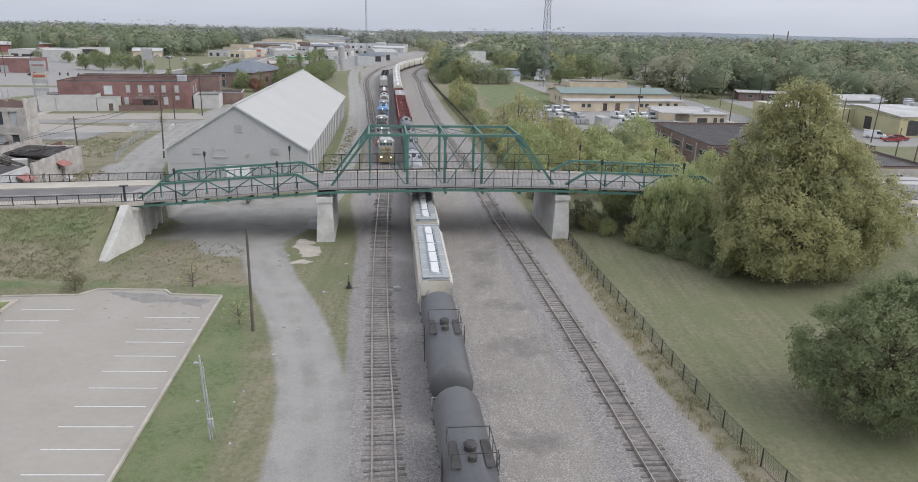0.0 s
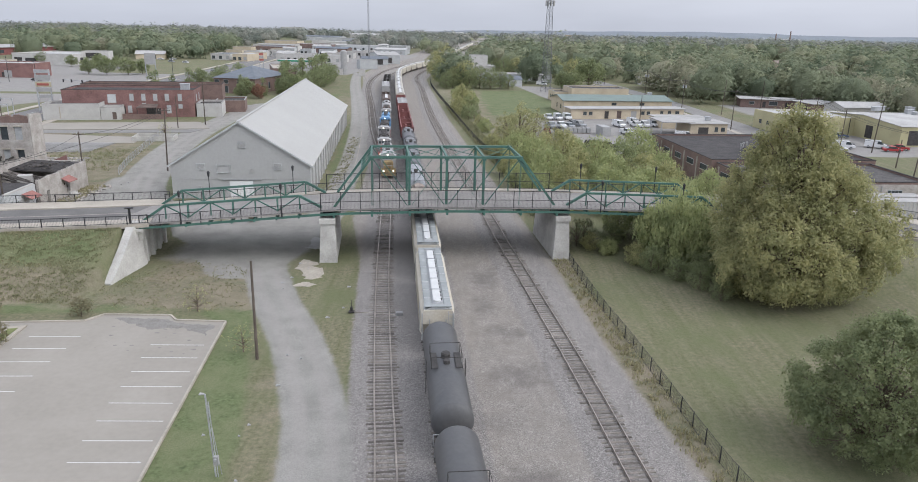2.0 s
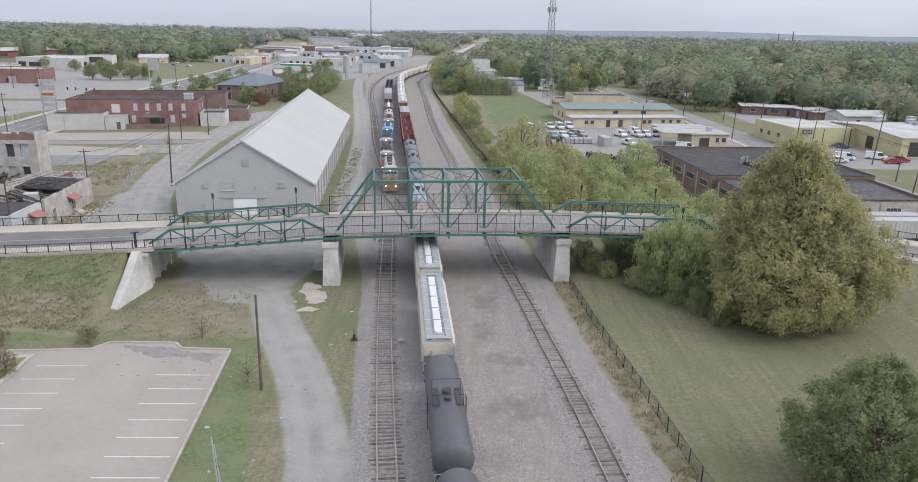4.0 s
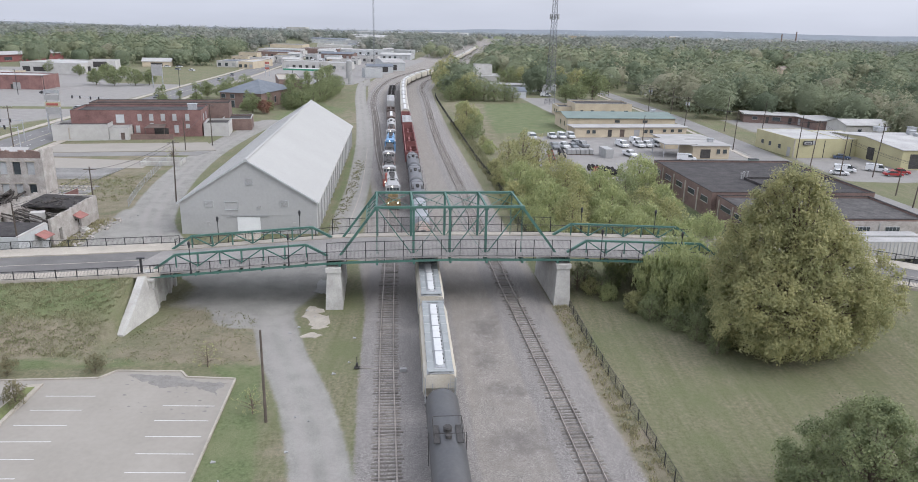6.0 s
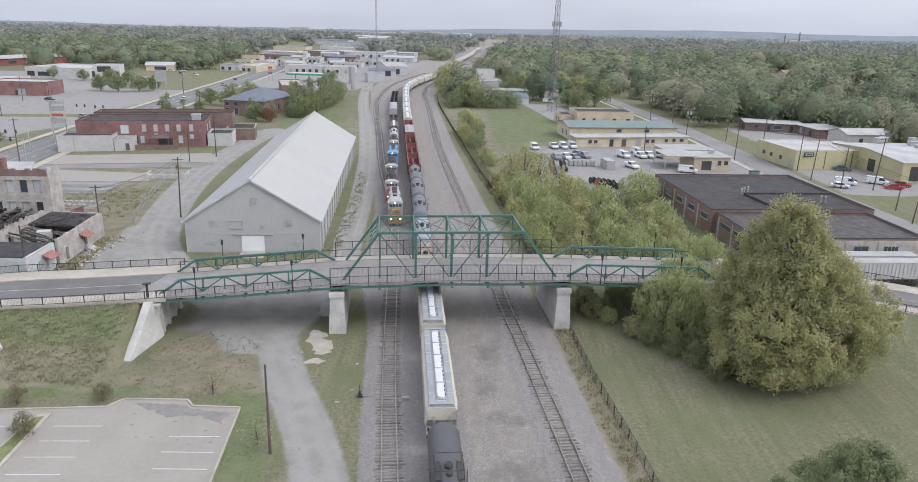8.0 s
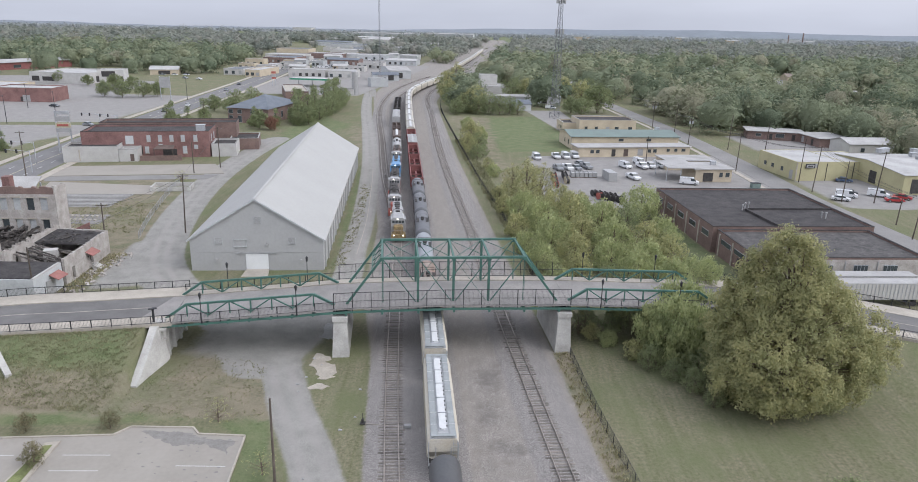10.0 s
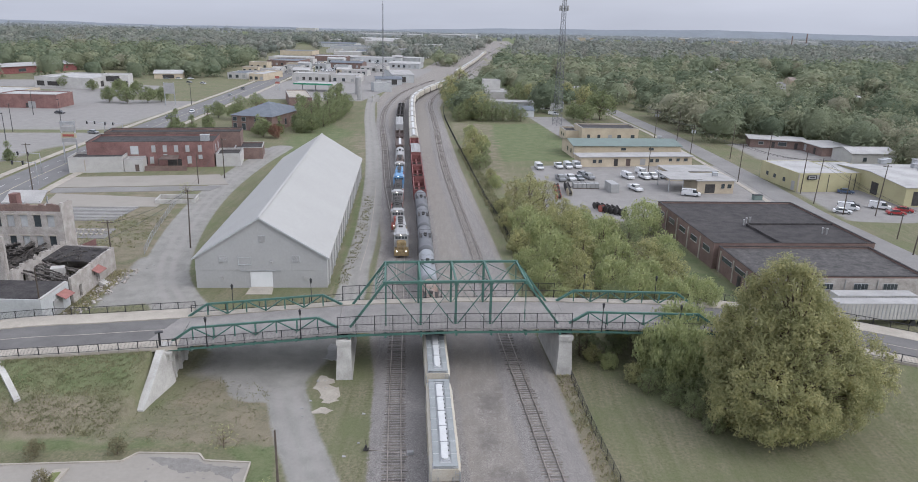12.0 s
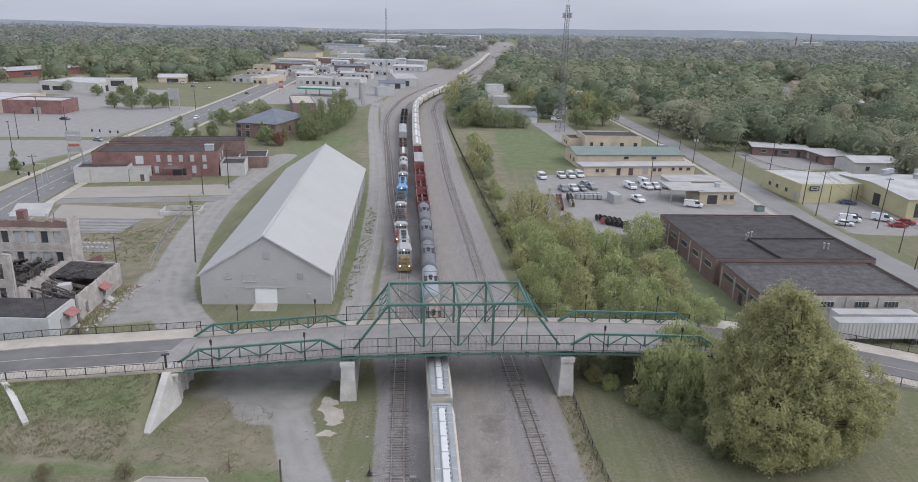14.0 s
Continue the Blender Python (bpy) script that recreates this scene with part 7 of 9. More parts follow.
building("brick_row", "brick shop row with flat tan roof", (-98, 381), (-86.5, 384.5), 42, 5.0, "brick_dark", "walkway", [(0.5, 2.5, 2.0, 2.0, "win")], [(0.1 + 0.1 * k, 3.0, 2.0, 1.8, "win") for k in range(9)], parapet=0.4)

# the town beyond, block by block
rnd = random.Random(11)
TOWN = [(-137, 544, 28, 17, 5.4), (-107, 541, 19, 24, 5), (-167, 536, 11, 42, 4.6), (-187, 548, 15, 22, 4.2), (-138, 692, 31, 20, 5), (-145.5, 664, 10.5, 14, 4.6), (-103, 656, 14, 10, 4), (-84, 712, 30, 26, 4.5), (-112, 612, 22, 12, 4), (-184, 740, 20, 14, 4.4), (-160, 620, 16, 12, 4),
        (-200, 700, 30, 40, 5), (-215, 760, 40, 30, 5), (-180, 800, 40, 30, 5), (-130, 790, 50, 30, 5), (-90, 800, 30, 30, 5), (-170, 880, 60, 36, 6), (-110, 900, 50, 30, 5), (-150, 990, 70, 40, 6), (-240, 900, 40, 30, 5), (-100, 1010, 40, 40, 6), (-210, 1060, 80, 40, 6), (-101, 1192, 64, 40, 6), (-260, 1300, 120, 60, 7),
        (-246, 1426, 97, 60, 7), (-300, 1800, 160, 80, 8), (-120, 1900, 120, 60, 8), (260, 1900, 40, 30, 8), (700, 2050, 30, 30, 6), (790, 2060, 60, 30, 7), (850, 2050, 30, 20, 12), (890, 2080, 60, 40, 8), (560, 2050, 24, 20, 10), (-560, 2300, 60, 40, 9), (-190, 1330, 70, 50, 7), (-150, 1120, 60, 40, 6), (-250, 1160, 60, 40, 6)]
for k in range(26):
    TOWN.append((rnd.uniform(-205, -70), rnd.uniform(570, 1000), rnd.uniform(8, 18), rnd.uniform(8, 14), rnd.uniform(3.2, 5.5)))
for x, y, w, d, h in TOWN:
    wall = rnd.choice(["white_wall", "white_wall", "grey_wall", "tan_wall", "white_wall", "brick_dark"])
    wall = "grey_wall" if y > 1150 and wall == "brick_dark" else wall
    roof = rnd.choice(["roof_white", "roof_white", "roof_grey", "roof_white", "roof_slate"])
    k = rnd.choice([0.0, 0.0, 1.4])
    rows = [(0.15 + 0.175 * i, 2.0, 2.2, 2.2, rnd.choice(["win", "roller", "dark"])) for i in range(5)]
    lab = {"white_wall": "low white commercial building in the town", "grey_wall": "low grey metal building in the town", "tan_wall": "low tan commercial building in the town", "brick_dark": "low brick commercial building in the town"}[wall]
    building("town_building", lab, (x, y), (x + w, y - w * 0.08), d, h, wall, roof, (rows if w > 19 else rows[::2]) if y < 800 else (), parapet=0.4, pitch=k, overhang=0.4 if k else 0.0, group="town buildings")
# houses among the trees east of the line
HOMES = [(212, 694, 14, 9, "white_wall", "roof_white"), (241, 735, 15, 9, "white_wall", "roof_grey"), (190, 628, 22, 10, "tan_wall", "awning"), (272, 634, 26, 12, "tan_wall", "roof_brown"), (440, 872, 16, 10, "white_wall", "roof_white"),
         (218, 560, 14, 9, "white_wall", "roof_slate"), (300, 560, 15, 9, "white_wall", "roof_brown"), (330, 690, 16, 10, "grey_wall", "roof_white"), (150, 560, 14, 9, "white_wall", "roof_slate"), (160, 470, 13, 9, "tan_wall", "roof_brown"), (236, 470, 14, 9, "white_wall", "roof_grey"), (360, 780, 18, 10, "white_wall", "roof_grey"), (-380, 640, 20, 12, "white_wall", "roof_white"), (-330, 720, 16, 10, "white_wall", "roof_grey")]
for x, y, w, d, wall, roof in HOMES:
    building("house", {"white_wall": "small white timber house among the trees", "tan_wall": "low tan house among the trees", "grey_wall": "small grey house among the trees"}[wall], (x, y), (x + w, y + w * 0.1), d, 3.2, wall, roof, [(0.25, 1.5, 1.6, 1.4, "win"), (0.5, 1.1, 1.0, 2.1, "dark"), (0.75, 1.5, 1.6, 1.4, "win")], pitch=2.4, overhang=0.5, group="houses")
LANE_E = smooth_line([(188, 440), (199, 470), (222, 530), (251, 601), (275, 660)], 12.0)
strip(LANE_E, 3.6, 0.06, "road", "asphalt_old", "pale residential street between the trees", "road")
# a grain plant with tall silos by the yard
building("metal_shed", "blue-grey metal shed with shallow roof", (-62, 548), (-46, 552), 50, 6.0, "grey_wall", "roof_grey", [(0.5, 2.5, 4, 4, "dark")], pitch=1.8, overhang=0.3)
building("metal_shed", "low grey shed with dark roof", (-71.6, 527), (-52.9, 530.5), 17, 4.2, "grey_wall", "roof_slate", [(0.3, 2.2, 4, 3.6, "roller"), (0.7, 2.2, 4, 3.6, "dark")], pitch=1.4, overhang=0.3)
building("metal_shed", "pale grey tank enclosure", (-66, 477), (-55, 481), 10, 5.2, "grey_wall", "roof_grey")
for x, y, r, h in ((-68.6, 428, 1.9, 13.0),):
    s_ = thing("silo", "tall white cylindrical silo", "silo", "silos")
    part("tank", Geo().tube([(x, y, 0), (x, y, h)], r, 20), "loco_white", s_)
    part("cap", Geo().tube([(x, y, h), (x, y, h + 0.9)], [r, 0.4], 20), "loco_white", s_)
building("white_shed", "small white shed below the silos", (-75.5, 424), (-69, 424.6), 6, 2.8, "white_wall", "roof_white")
building("white_shed", "small white block hut beside yard", (-58.5, 418), (-55, 418.4), 5, 3.0, "white_wall", "roof_white")
for x, y, h in ((865, 2050, 30), (900, 2040, 37)):
    s_ = solid("chimney", Geo().tube([(x, y, -8), (x, y, h - 6)], [2.2, 1.5], 10), "brick_dark", "tall slim factory chimney far off", "chimney")

# ---- the burnt-out building ----
ruin = thing("burnt_building", "burnt-out roofless plastered building full of charred rubble", "ruin")


def wall_with_holes(parent, a, b, z0, z1, holes, mat, name="wall", th=0.4, ragged=0.0, label=""):
    """A wall from a to b with rectangular openings (u0, u1, za, zb) that go through it."""
    a, b = Vector((*a, 0)), Vector((*b, 0))
    w = (b - a).length
    m = pose(a.x, a.y, 0, 0, 0, math.degrees(math.atan2(b.y - a.y, b.x - a.x)))
    rr = random.Random(3)
    xs = {0.0, w, *[u for h in holes for u in h[:2]]}
    if ragged:
        k = rr.uniform(0.3, 0.9)
        while k < w - 0.3:
            xs.add(k)
            k += rr.uniform(0.3, 0.9)
    xs, zs = sorted(xs), sorted({z0, z1, *[z for h in holes for z in h[2:]]})
    nx_, nz_ = len(xs), len(zs)
    # a grid of cells; those in an opening stay empty, and a broken crest rises over the top row
    full = {(i, j) for i in range(nx_ - 1) for j in range(nz_ - 1) if not any(h[0] <= xs[i] + 1e-6 and h[1] >= xs[i + 1] - 1e-6 and h[2] <= zs[j] + 1e-6 and h[3] >= zs[j + 1] - 1e-6 for h in holes)}
    vs = [m @ Vector((x, y, z)) for y in (-th / 2, th / 2) for z in zs for x in xs]
    at = lambda i, j, side: side * nx_ * nz_ + j * nx_ + i
    fs = []
    for i, j in full:
        p = [at(i, j, 0), at(i + 1, j, 0), at(i + 1, j + 1, 0), at(i, j + 1, 0)]
        q = [k + nx_ * nz_ for k in p]
        fs += [tuple(p), tuple(q[::-1])]
        for e, (di, dj) in enumerate(((0, -1), (1, 0), (0, 1), (-1, 0))):
            if (i + di, j + dj) not in full:
                fs.append((p[(e + 1) % 4], p[e], q[e], q[(e + 1) % 4]))
    if ragged:
        for i in range(nx_ - 1):
            hgt = rr.uniform(0.08, ragged)
            k = len(vs)
            vs += [m @ Vector((x, y, z1 + hgt * f)) for y in (-th / 2, th / 2) for x, f in ((xs[i], 1.0), (xs[i + 1], rr.uniform(0.5, 1.0)))]
            p0, p1, q0, q1 = at(i, nz_ - 1, 0), at(i + 1, nz_ - 1, 0), at(i, nz_ - 1, 1), at(i + 1, nz_ - 1, 1)
            fs += [(p0, p1, k + 1, k), (q1, q0, k + 2, k + 3), (k, k + 1, k + 3, k + 2), (p1, q1, k + 3, k + 1), (q0, p0, k, k + 2)]
    g = Geo().add(vs, fs)
    ob = part(name, g, mat, parent, label)
    return ob, m


wins = [(1.2 + 2.45 * k, 2.6 + 2.45 * k, 7.9, 10.3) for k in range(5)] + [(1.2 + 2.45 * k, 2.5 + 2.45 * k, 3.8, 6.2) for k in range(5)]
bw, bm_ = wall_with_holes(ruin, (-90.5, 126.6), (-76.8, 127.4), 0, 11.0, wins, "plaster", "back_wall", 0.5)
wall_with_holes(ruin, (-90.5, 126.6), (-76.8, 127.4), 11.0, 12.0, [], "brick_dark", "brick_band", 0.5, 0.5, "bare red brick band under charred eaves")
for i, (u0, u1, za, zb) in enumerate(wins):
    part("boarded_window", Geo().box(((u0 + u1) / 2, 0.05, (za + zb) / 2), (u1 - u0 - 0.1, 0.12, zb - za - 0.1), 0, bm_), "grey_wall" if i % 3 else "glass", ruin)
    part("lintel", Geo().box(((u0 + u1) / 2, -0.3, zb + 0.12), (u1 - u0 + 0.3, 0.2, 0.22), 0, bm_), "walkway", ruin)
wall_with_holes(ruin, (-76.8, 127.2), (-76.8, 131), 0, 12.2, [], "plaster", "side_wall", 0.5, 0.4)
wall_with_holes(ruin, (-76.0, 109.4), (-77.0, 127.2), 0, 4.9, [(3.0, 4.4, 1.2, 3.8), (6.6, 8.0, 1.0, 4.0), (9.6, 11.0, 1.0, 4.0)], "plaster", "party_wall", 0.5, 0.9)
wall_with_holes(ruin, (-92, 108.6), (-76.2, 109.4), 0, 11.4, [(9.6, 10.9, 7.2, 10.0), (13.0, 14.3, 7.2, 10.0), (9.6, 10.9, 2.8, 5.8), (13.0, 14.3, 2.8, 5.8), (6.0, 7.3, 7.2, 10.0)], "plaster", "front_wall", 0.5, 0.5)
for u in (8.0, 11.9, 15.4):
    part("pilaster", Geo().box((-92 + u, 108.3 + u * 0.05, 5.6), (0.5, 0.3, 11.0), 3), "plaster", ruin)
part("fill_floor", Geo().box((-83.5, 118, 3.4), (13.6, 17.0, 0.4)), "char", ruin)
wall_with_holes(ruin, (-66.3, 109.6), (-67.6, 126.6), 0, 4.4, [(9.2, 10.4, 0.6, 2.9), (2.4, 3.4, 0.2, 2.4)], "plaster", "side_wall", 0.4, 0.25)
wall_with_holes(ruin, (-77.0, 127.4), (-67.4, 126.8), 0, 4.3, [], "plaster", "rear_wall", 0.4, 0.2)
part("sagging_roof", Geo().add([(-76.6, 118.5, 4.4), (-67.4, 120.4, 3.7), (-67.8, 126.2, 4.3), (-76.7, 126.8, 4.5), (-76.6, 118.5, 4.2), (-67.4, 120.4, 3.5), (-67.8, 126.2, 4.1), (-76.7, 126.8, 4.3)], [(0, 1, 2, 3), (7, 6, 5, 4), (0, 4, 5, 1), (1, 5, 6, 2), (2, 6, 7, 3), (3, 7, 4, 0)]), "roof_black", ruin)
part("inner_floor", Geo().box((-71.5, 114.5, 1.2), (9.4, 9.6, 0.3)), "char", ruin)
part("inner_room", Geo().box((-72.3, 116.5, 2.6), (2.2, 1.6, 2.6), 20).box((-72.1, 115.65, 2.8), (0.8, 0.1, 0.9), 20), "white_wall", ruin)
part("front_block", Geo().box((-78.3, 104.8, 1.9), (24.0, 8.2, 4.4), 1.5), "grey_wall", ruin)
part("tar_roof", Geo().box((-78.3, 104.8, 4.18), (23.4, 7.6, 0.16), 1.5), "roof_black", ruin)
part("wall_cap", Geo().bar((-66.3, 101.0, 4.2), (-66.6, 108.9, 4.2), 0.4, 0.2), "white_wall", ruin)
for y, x in ((106.6, -66.2), (118.6, -66.9)):
    part("awning", Geo().add([(x, y - 1.4, 3.4), (x, y + 1.4, 3.4), (x + 1.5, y + 1.4, 2.7), (x + 1.5, y - 1.4, 2.7), (x, y - 1.4, 3.3), (x, y + 1.4, 3.3), (x + 1.5, y + 1.4, 2.6), (x + 1.5, y - 1.4, 2.6)], [(3, 2, 1, 0), (4, 5, 6, 7), (2, 3, 7, 6), (0, 4, 7, 3), (1, 2, 6, 5)]), "awning", ruin, "faded red metal awning")
part("white_door", Geo().box((-66.2, 105.4, 1.3), (0.2, 2.4, 2.6), 0), "loco_white", ruin)
for k in range(4):
    part("step", Geo().box((-65.9 + 0.35 * k, 118.6, 0.4 - 0.1 * k), (0.36, 1.6, 0.8 - 0.2 * k)), "concrete", ruin)
part("chimney", Geo().box((-85.5, 128.0, 12.4), (1.4, 1.4, 3.4)), "brick", ruin)
part("brick_stub", Geo().add([(-76.4, 128.6, 0), (-72.6, 130.4, 0), (-72.6, 130.4, 4.8), (-76.4, 128.6, 3.2), (-76.5, 129, 0), (-72.7, 130.8, 0), (-72.7, 130.8, 4.8), (-76.5, 129, 3.2)], [(0, 1, 2, 3), (7, 6, 5, 4), (3, 2, 6, 7), (1, 5, 6, 2), (0, 3, 7, 4)]), "brick", ruin)
rr = random.Random(8)
g = Geo()
for k in range(330):
    x, y = rr.uniform(-90, -77), rr.uniform(110, 126)
    hgt = 3.6 + 1.6 * math.exp(-((x + 84) / 4.5) ** 2) * rr.random()
    m = pose(x, y, hgt, rr.uniform(-35, 35), rr.uniform(-35, 35), rr.uniform(0, 360))
    g.box((0, 0, 0), (rr.uniform(0.4, 3.2), rr.uniform(0.15, 0.5), rr.uniform(0.1, 0.4)), 0, m)
for k in range(120):
    x, y = rr.uniform(-75.6, -67.6), rr.uniform(110.2, 119)
    m = pose(x, y, 1.5 + rr.random() * 0.8, rr.uniform(-35, 35), rr.uniform(-35, 35), rr.uniform(0, 360))
    g.box((0, 0, 0), (rr.uniform(0.4, 3.0), rr.uniform(0.15, 0.4), rr.uniform(0.1, 0.3)), 0, m)
for k in range(46):
    x, y = rr.uniform(-76, -68.2), rr.uniform(117.5, 126)
    m = pose(x, y, 4.35 + rr.random() * 0.3, rr.uniform(-12, 12), rr.uniform(-12, 12), rr.uniform(0, 360))
    g.box((0, 0, 0), (rr.uniform(0.3, 1.4), rr.uniform(0.1, 0.4), rr.uniform(0.06, 0.16)), 0, m)
tagged(part("rubble", g, "char", ruin), kind="stuff")
for k in range(9):
    a, b = Vector((-76.4 + rr.uniform(0, 1.5), 112.0 + 0.8 * k, 4.2 + rr.uniform(-0.4, 0.4))), Vector((-68.2 - rr.uniform(0, 2.5), 110.8 + 0.9 * k, 2.2 + rr.uniform(-0.6, 1.6)))
    part("burnt_rafter", Geo().bar(a, b, 0.16, 0.24), "char", ruin)
g = Geo()
for k in range(60):
    m = pose(rr.uniform(-65.6, -62.5), rr.uniform(102, 127), 0.1, rr.uniform(-20, 20), rr.uniform(-20, 20), rr.uniform(0, 360))
    g.box((0, 0, 0), (rr.uniform(0.3, 1.2), rr.uniform(0.2, 0.6), rr.uniform(0.1, 0.4)), 0, m)
solid("rubble_heap", g, "plaster", "scattered pale rubble beside the ruined wall", "rubble", "stuff")
shack = thing("grey_shack", "grey tumbledown timber porch behind ruin", "shed")
part("roof", Geo().add([(-104, 151, 6.0), (-96.5, 153, 5.6), (-97.5, 158, 7.4), (-105, 156, 7.6), (-104, 151, 5.8), (-96.5, 153, 5.4), (-97.5, 158, 7.2), (-105, 156, 7.4)], [(0, 1, 2, 3), (7, 6, 5, 4), (0, 4, 5, 1), (1, 5, 6, 2), (2, 6, 7, 3), (3, 7, 4, 0)]), "roof_grey", shack)
for x, y in ((-103.6, 151.4), (-100, 152.2), (-96.9, 153.3), (-97.8, 157.6), (-104.6, 155.6)):
    part("post", Geo().bar((x, y, 0), (x, y, 6.0), 0.25), "steel_grey", shack)

# slabs of demolished buildings
sheet([(-119.5, 203), (-77.0, 212.5), (-70.0, 199.5), (-116, 189.8)], 0.12, "concrete_slab", "lot", "bare pale concrete slab of a demolished building", "concrete slab")
sheet([(-116.2, 189.2), (-71, 198), (-72.5, 192), (-113, 184)], 0.08, "asphalt_strip", "asphalt_old", "old grey asphalt strip between slabs", "pavement")
sheet([(-111, 183.4), (-80.5, 182), (-79.4, 172.8), (-107, 169.8)], 0.12, "concrete_slab", "lot", "bare pale concrete slab of a demolished building", "concrete slab")
sheet([(-102.5, 169.4), (-83.4, 172), (-83.8, 159.4), (-97.5, 158.2)], 0.1, "floor_slab", "asphalt_old", "ribbed dark floor slab with joists", "concrete slab")
for k in range(9):
    solid("floor_joist", Geo().bar((-101.5 + k * 0.62, 169.0 - k * 1.25, 0.2), (-83.5 - k * 0.04, 171.4 - k * 1.35, 0.2), 0.35, 0.24), "roof_grey", "weathered joist lying on a floor slab", "joist", group="floor joists")
sheet([(-94, 152), (-80, 153), (-79, 145.5), (-88, 145)], 0.1, "floor_slab", "asphalt_old", "cracked dark floor slab with pale footings", "concrete slab")
rr = random.Random(4)
for k in range(22):
    solid("footing", Geo().box((-92 + (k % 11) * 1.1, 151 - (k // 11) * 3.0, 0.2), (0.5, 0.9, 0.26), 5), "walkway", "small pale concrete footing on a slab", "footing", group="footings")
wal = Geo().bar((-81, 176, 0.5), (-71.5, 177.5, 0.5), 0.3, 1.2).bar((-71.5, 177.5, 0.5), (-72.5, 183, 0.5), 0.3, 1.2).bar((-81, 176, 0.5), (-82, 181.5, 0.5), 0.3, 1.2).bar((-82, 181.5, 0.5), (-72.5, 183, 0.5), 0.3, 1.2)
solid("foundation_wall", wal, "concrete", "low broken concrete foundation wall", "wall")
def broken(poly, seed, amp=0.35):
    """An outline with a broken edge."""
    rr = random.Random(seed)
    out = []
    for (x1, y1), (x2, y2) in zip(poly, poly[1:] + poly[:1]):
        n = max(2, int(math.hypot(x2 - x1, y2 - y1) / 0.6))
        out += [(x1 + (x2 - x1) * k / n + rr.uniform(-amp, amp), y1 + (y2 - y1) * k / n + rr.uniform(-amp, amp)) for k in range(n)]
    return out


sheet(broken([(-18.0, 79.9), (-16.2, 80.7), (-16.6, 84.0), (-18.0, 84.8), (-17.6, 86.4), (-19.6, 87.5), (-20.2, 84.4), (-19.2, 82.6)], 1), 0.07, "concrete_slab", "walkway", "broken pale concrete slab beside bridge pier", "concrete slab", 0.2)
sheet(broken([(-19.2, 77.6), (-17.2, 77.5), (-16.4, 78.5), (-18.2, 79.0)], 2, 0.2), 0.07, "concrete_slab", "walkway", "broken pale concrete slab fragment", "concrete slab", 0.2)
sheet(broken([(-20.4, 92.4), (-16.8, 91.4), (-17.0, 96.6), (-20.6, 97.6)], 3), 0.07, "concrete_slab", "roof_grey", "grey concrete slab under the bridge", "concrete slab", 0.2)
# white line of kerb along the lane
strip(offset_line(LANE_R[(LANE_R[:, 1] > 128) & (LANE_R[:, 1] < 215)], 0.9), 0.06, 0.04, "lane_marking", "walkway", "faded white line along the gravel lane", "road marking", thick=0.05)
rr = random.Random(31)
for k in range(30):
    x, y = rr.choice([(rr.uniform(-14.5, -9.8), rr.uniform(56, 88)), (rr.uniform(-22, -17), rr.uniform(76, 90)), (rr.uniform(-23, -14), rr.uniform(40, 60)), (rr.uniform(-64.5, -61), rr.uniform(104, 130))])
    s = rr.uniform(0.15, 0.5)
    solid("litter", Geo().add([(x, y, 0.06), (x + s, y + 0.05, 0.1), (x + s * 0.9, y + s * 0.6, 0.05), (x + 0.05, y + s * 0.5, 0.16), (x, y, 0.0), (x + s, y + 0.05, 0.0), (x + s * 0.9, y + s * 0.6, 0.0), (x + 0.05, y + s * 0.5, 0.0)], [(0, 1, 2, 3), (7, 6, 5, 4), (0, 4, 5, 1), (1, 5, 6, 2), (2, 6, 7, 3), (3, 7, 4, 0)]), "loco_white", "scrap of pale litter on the ground", "litter", group="litter")


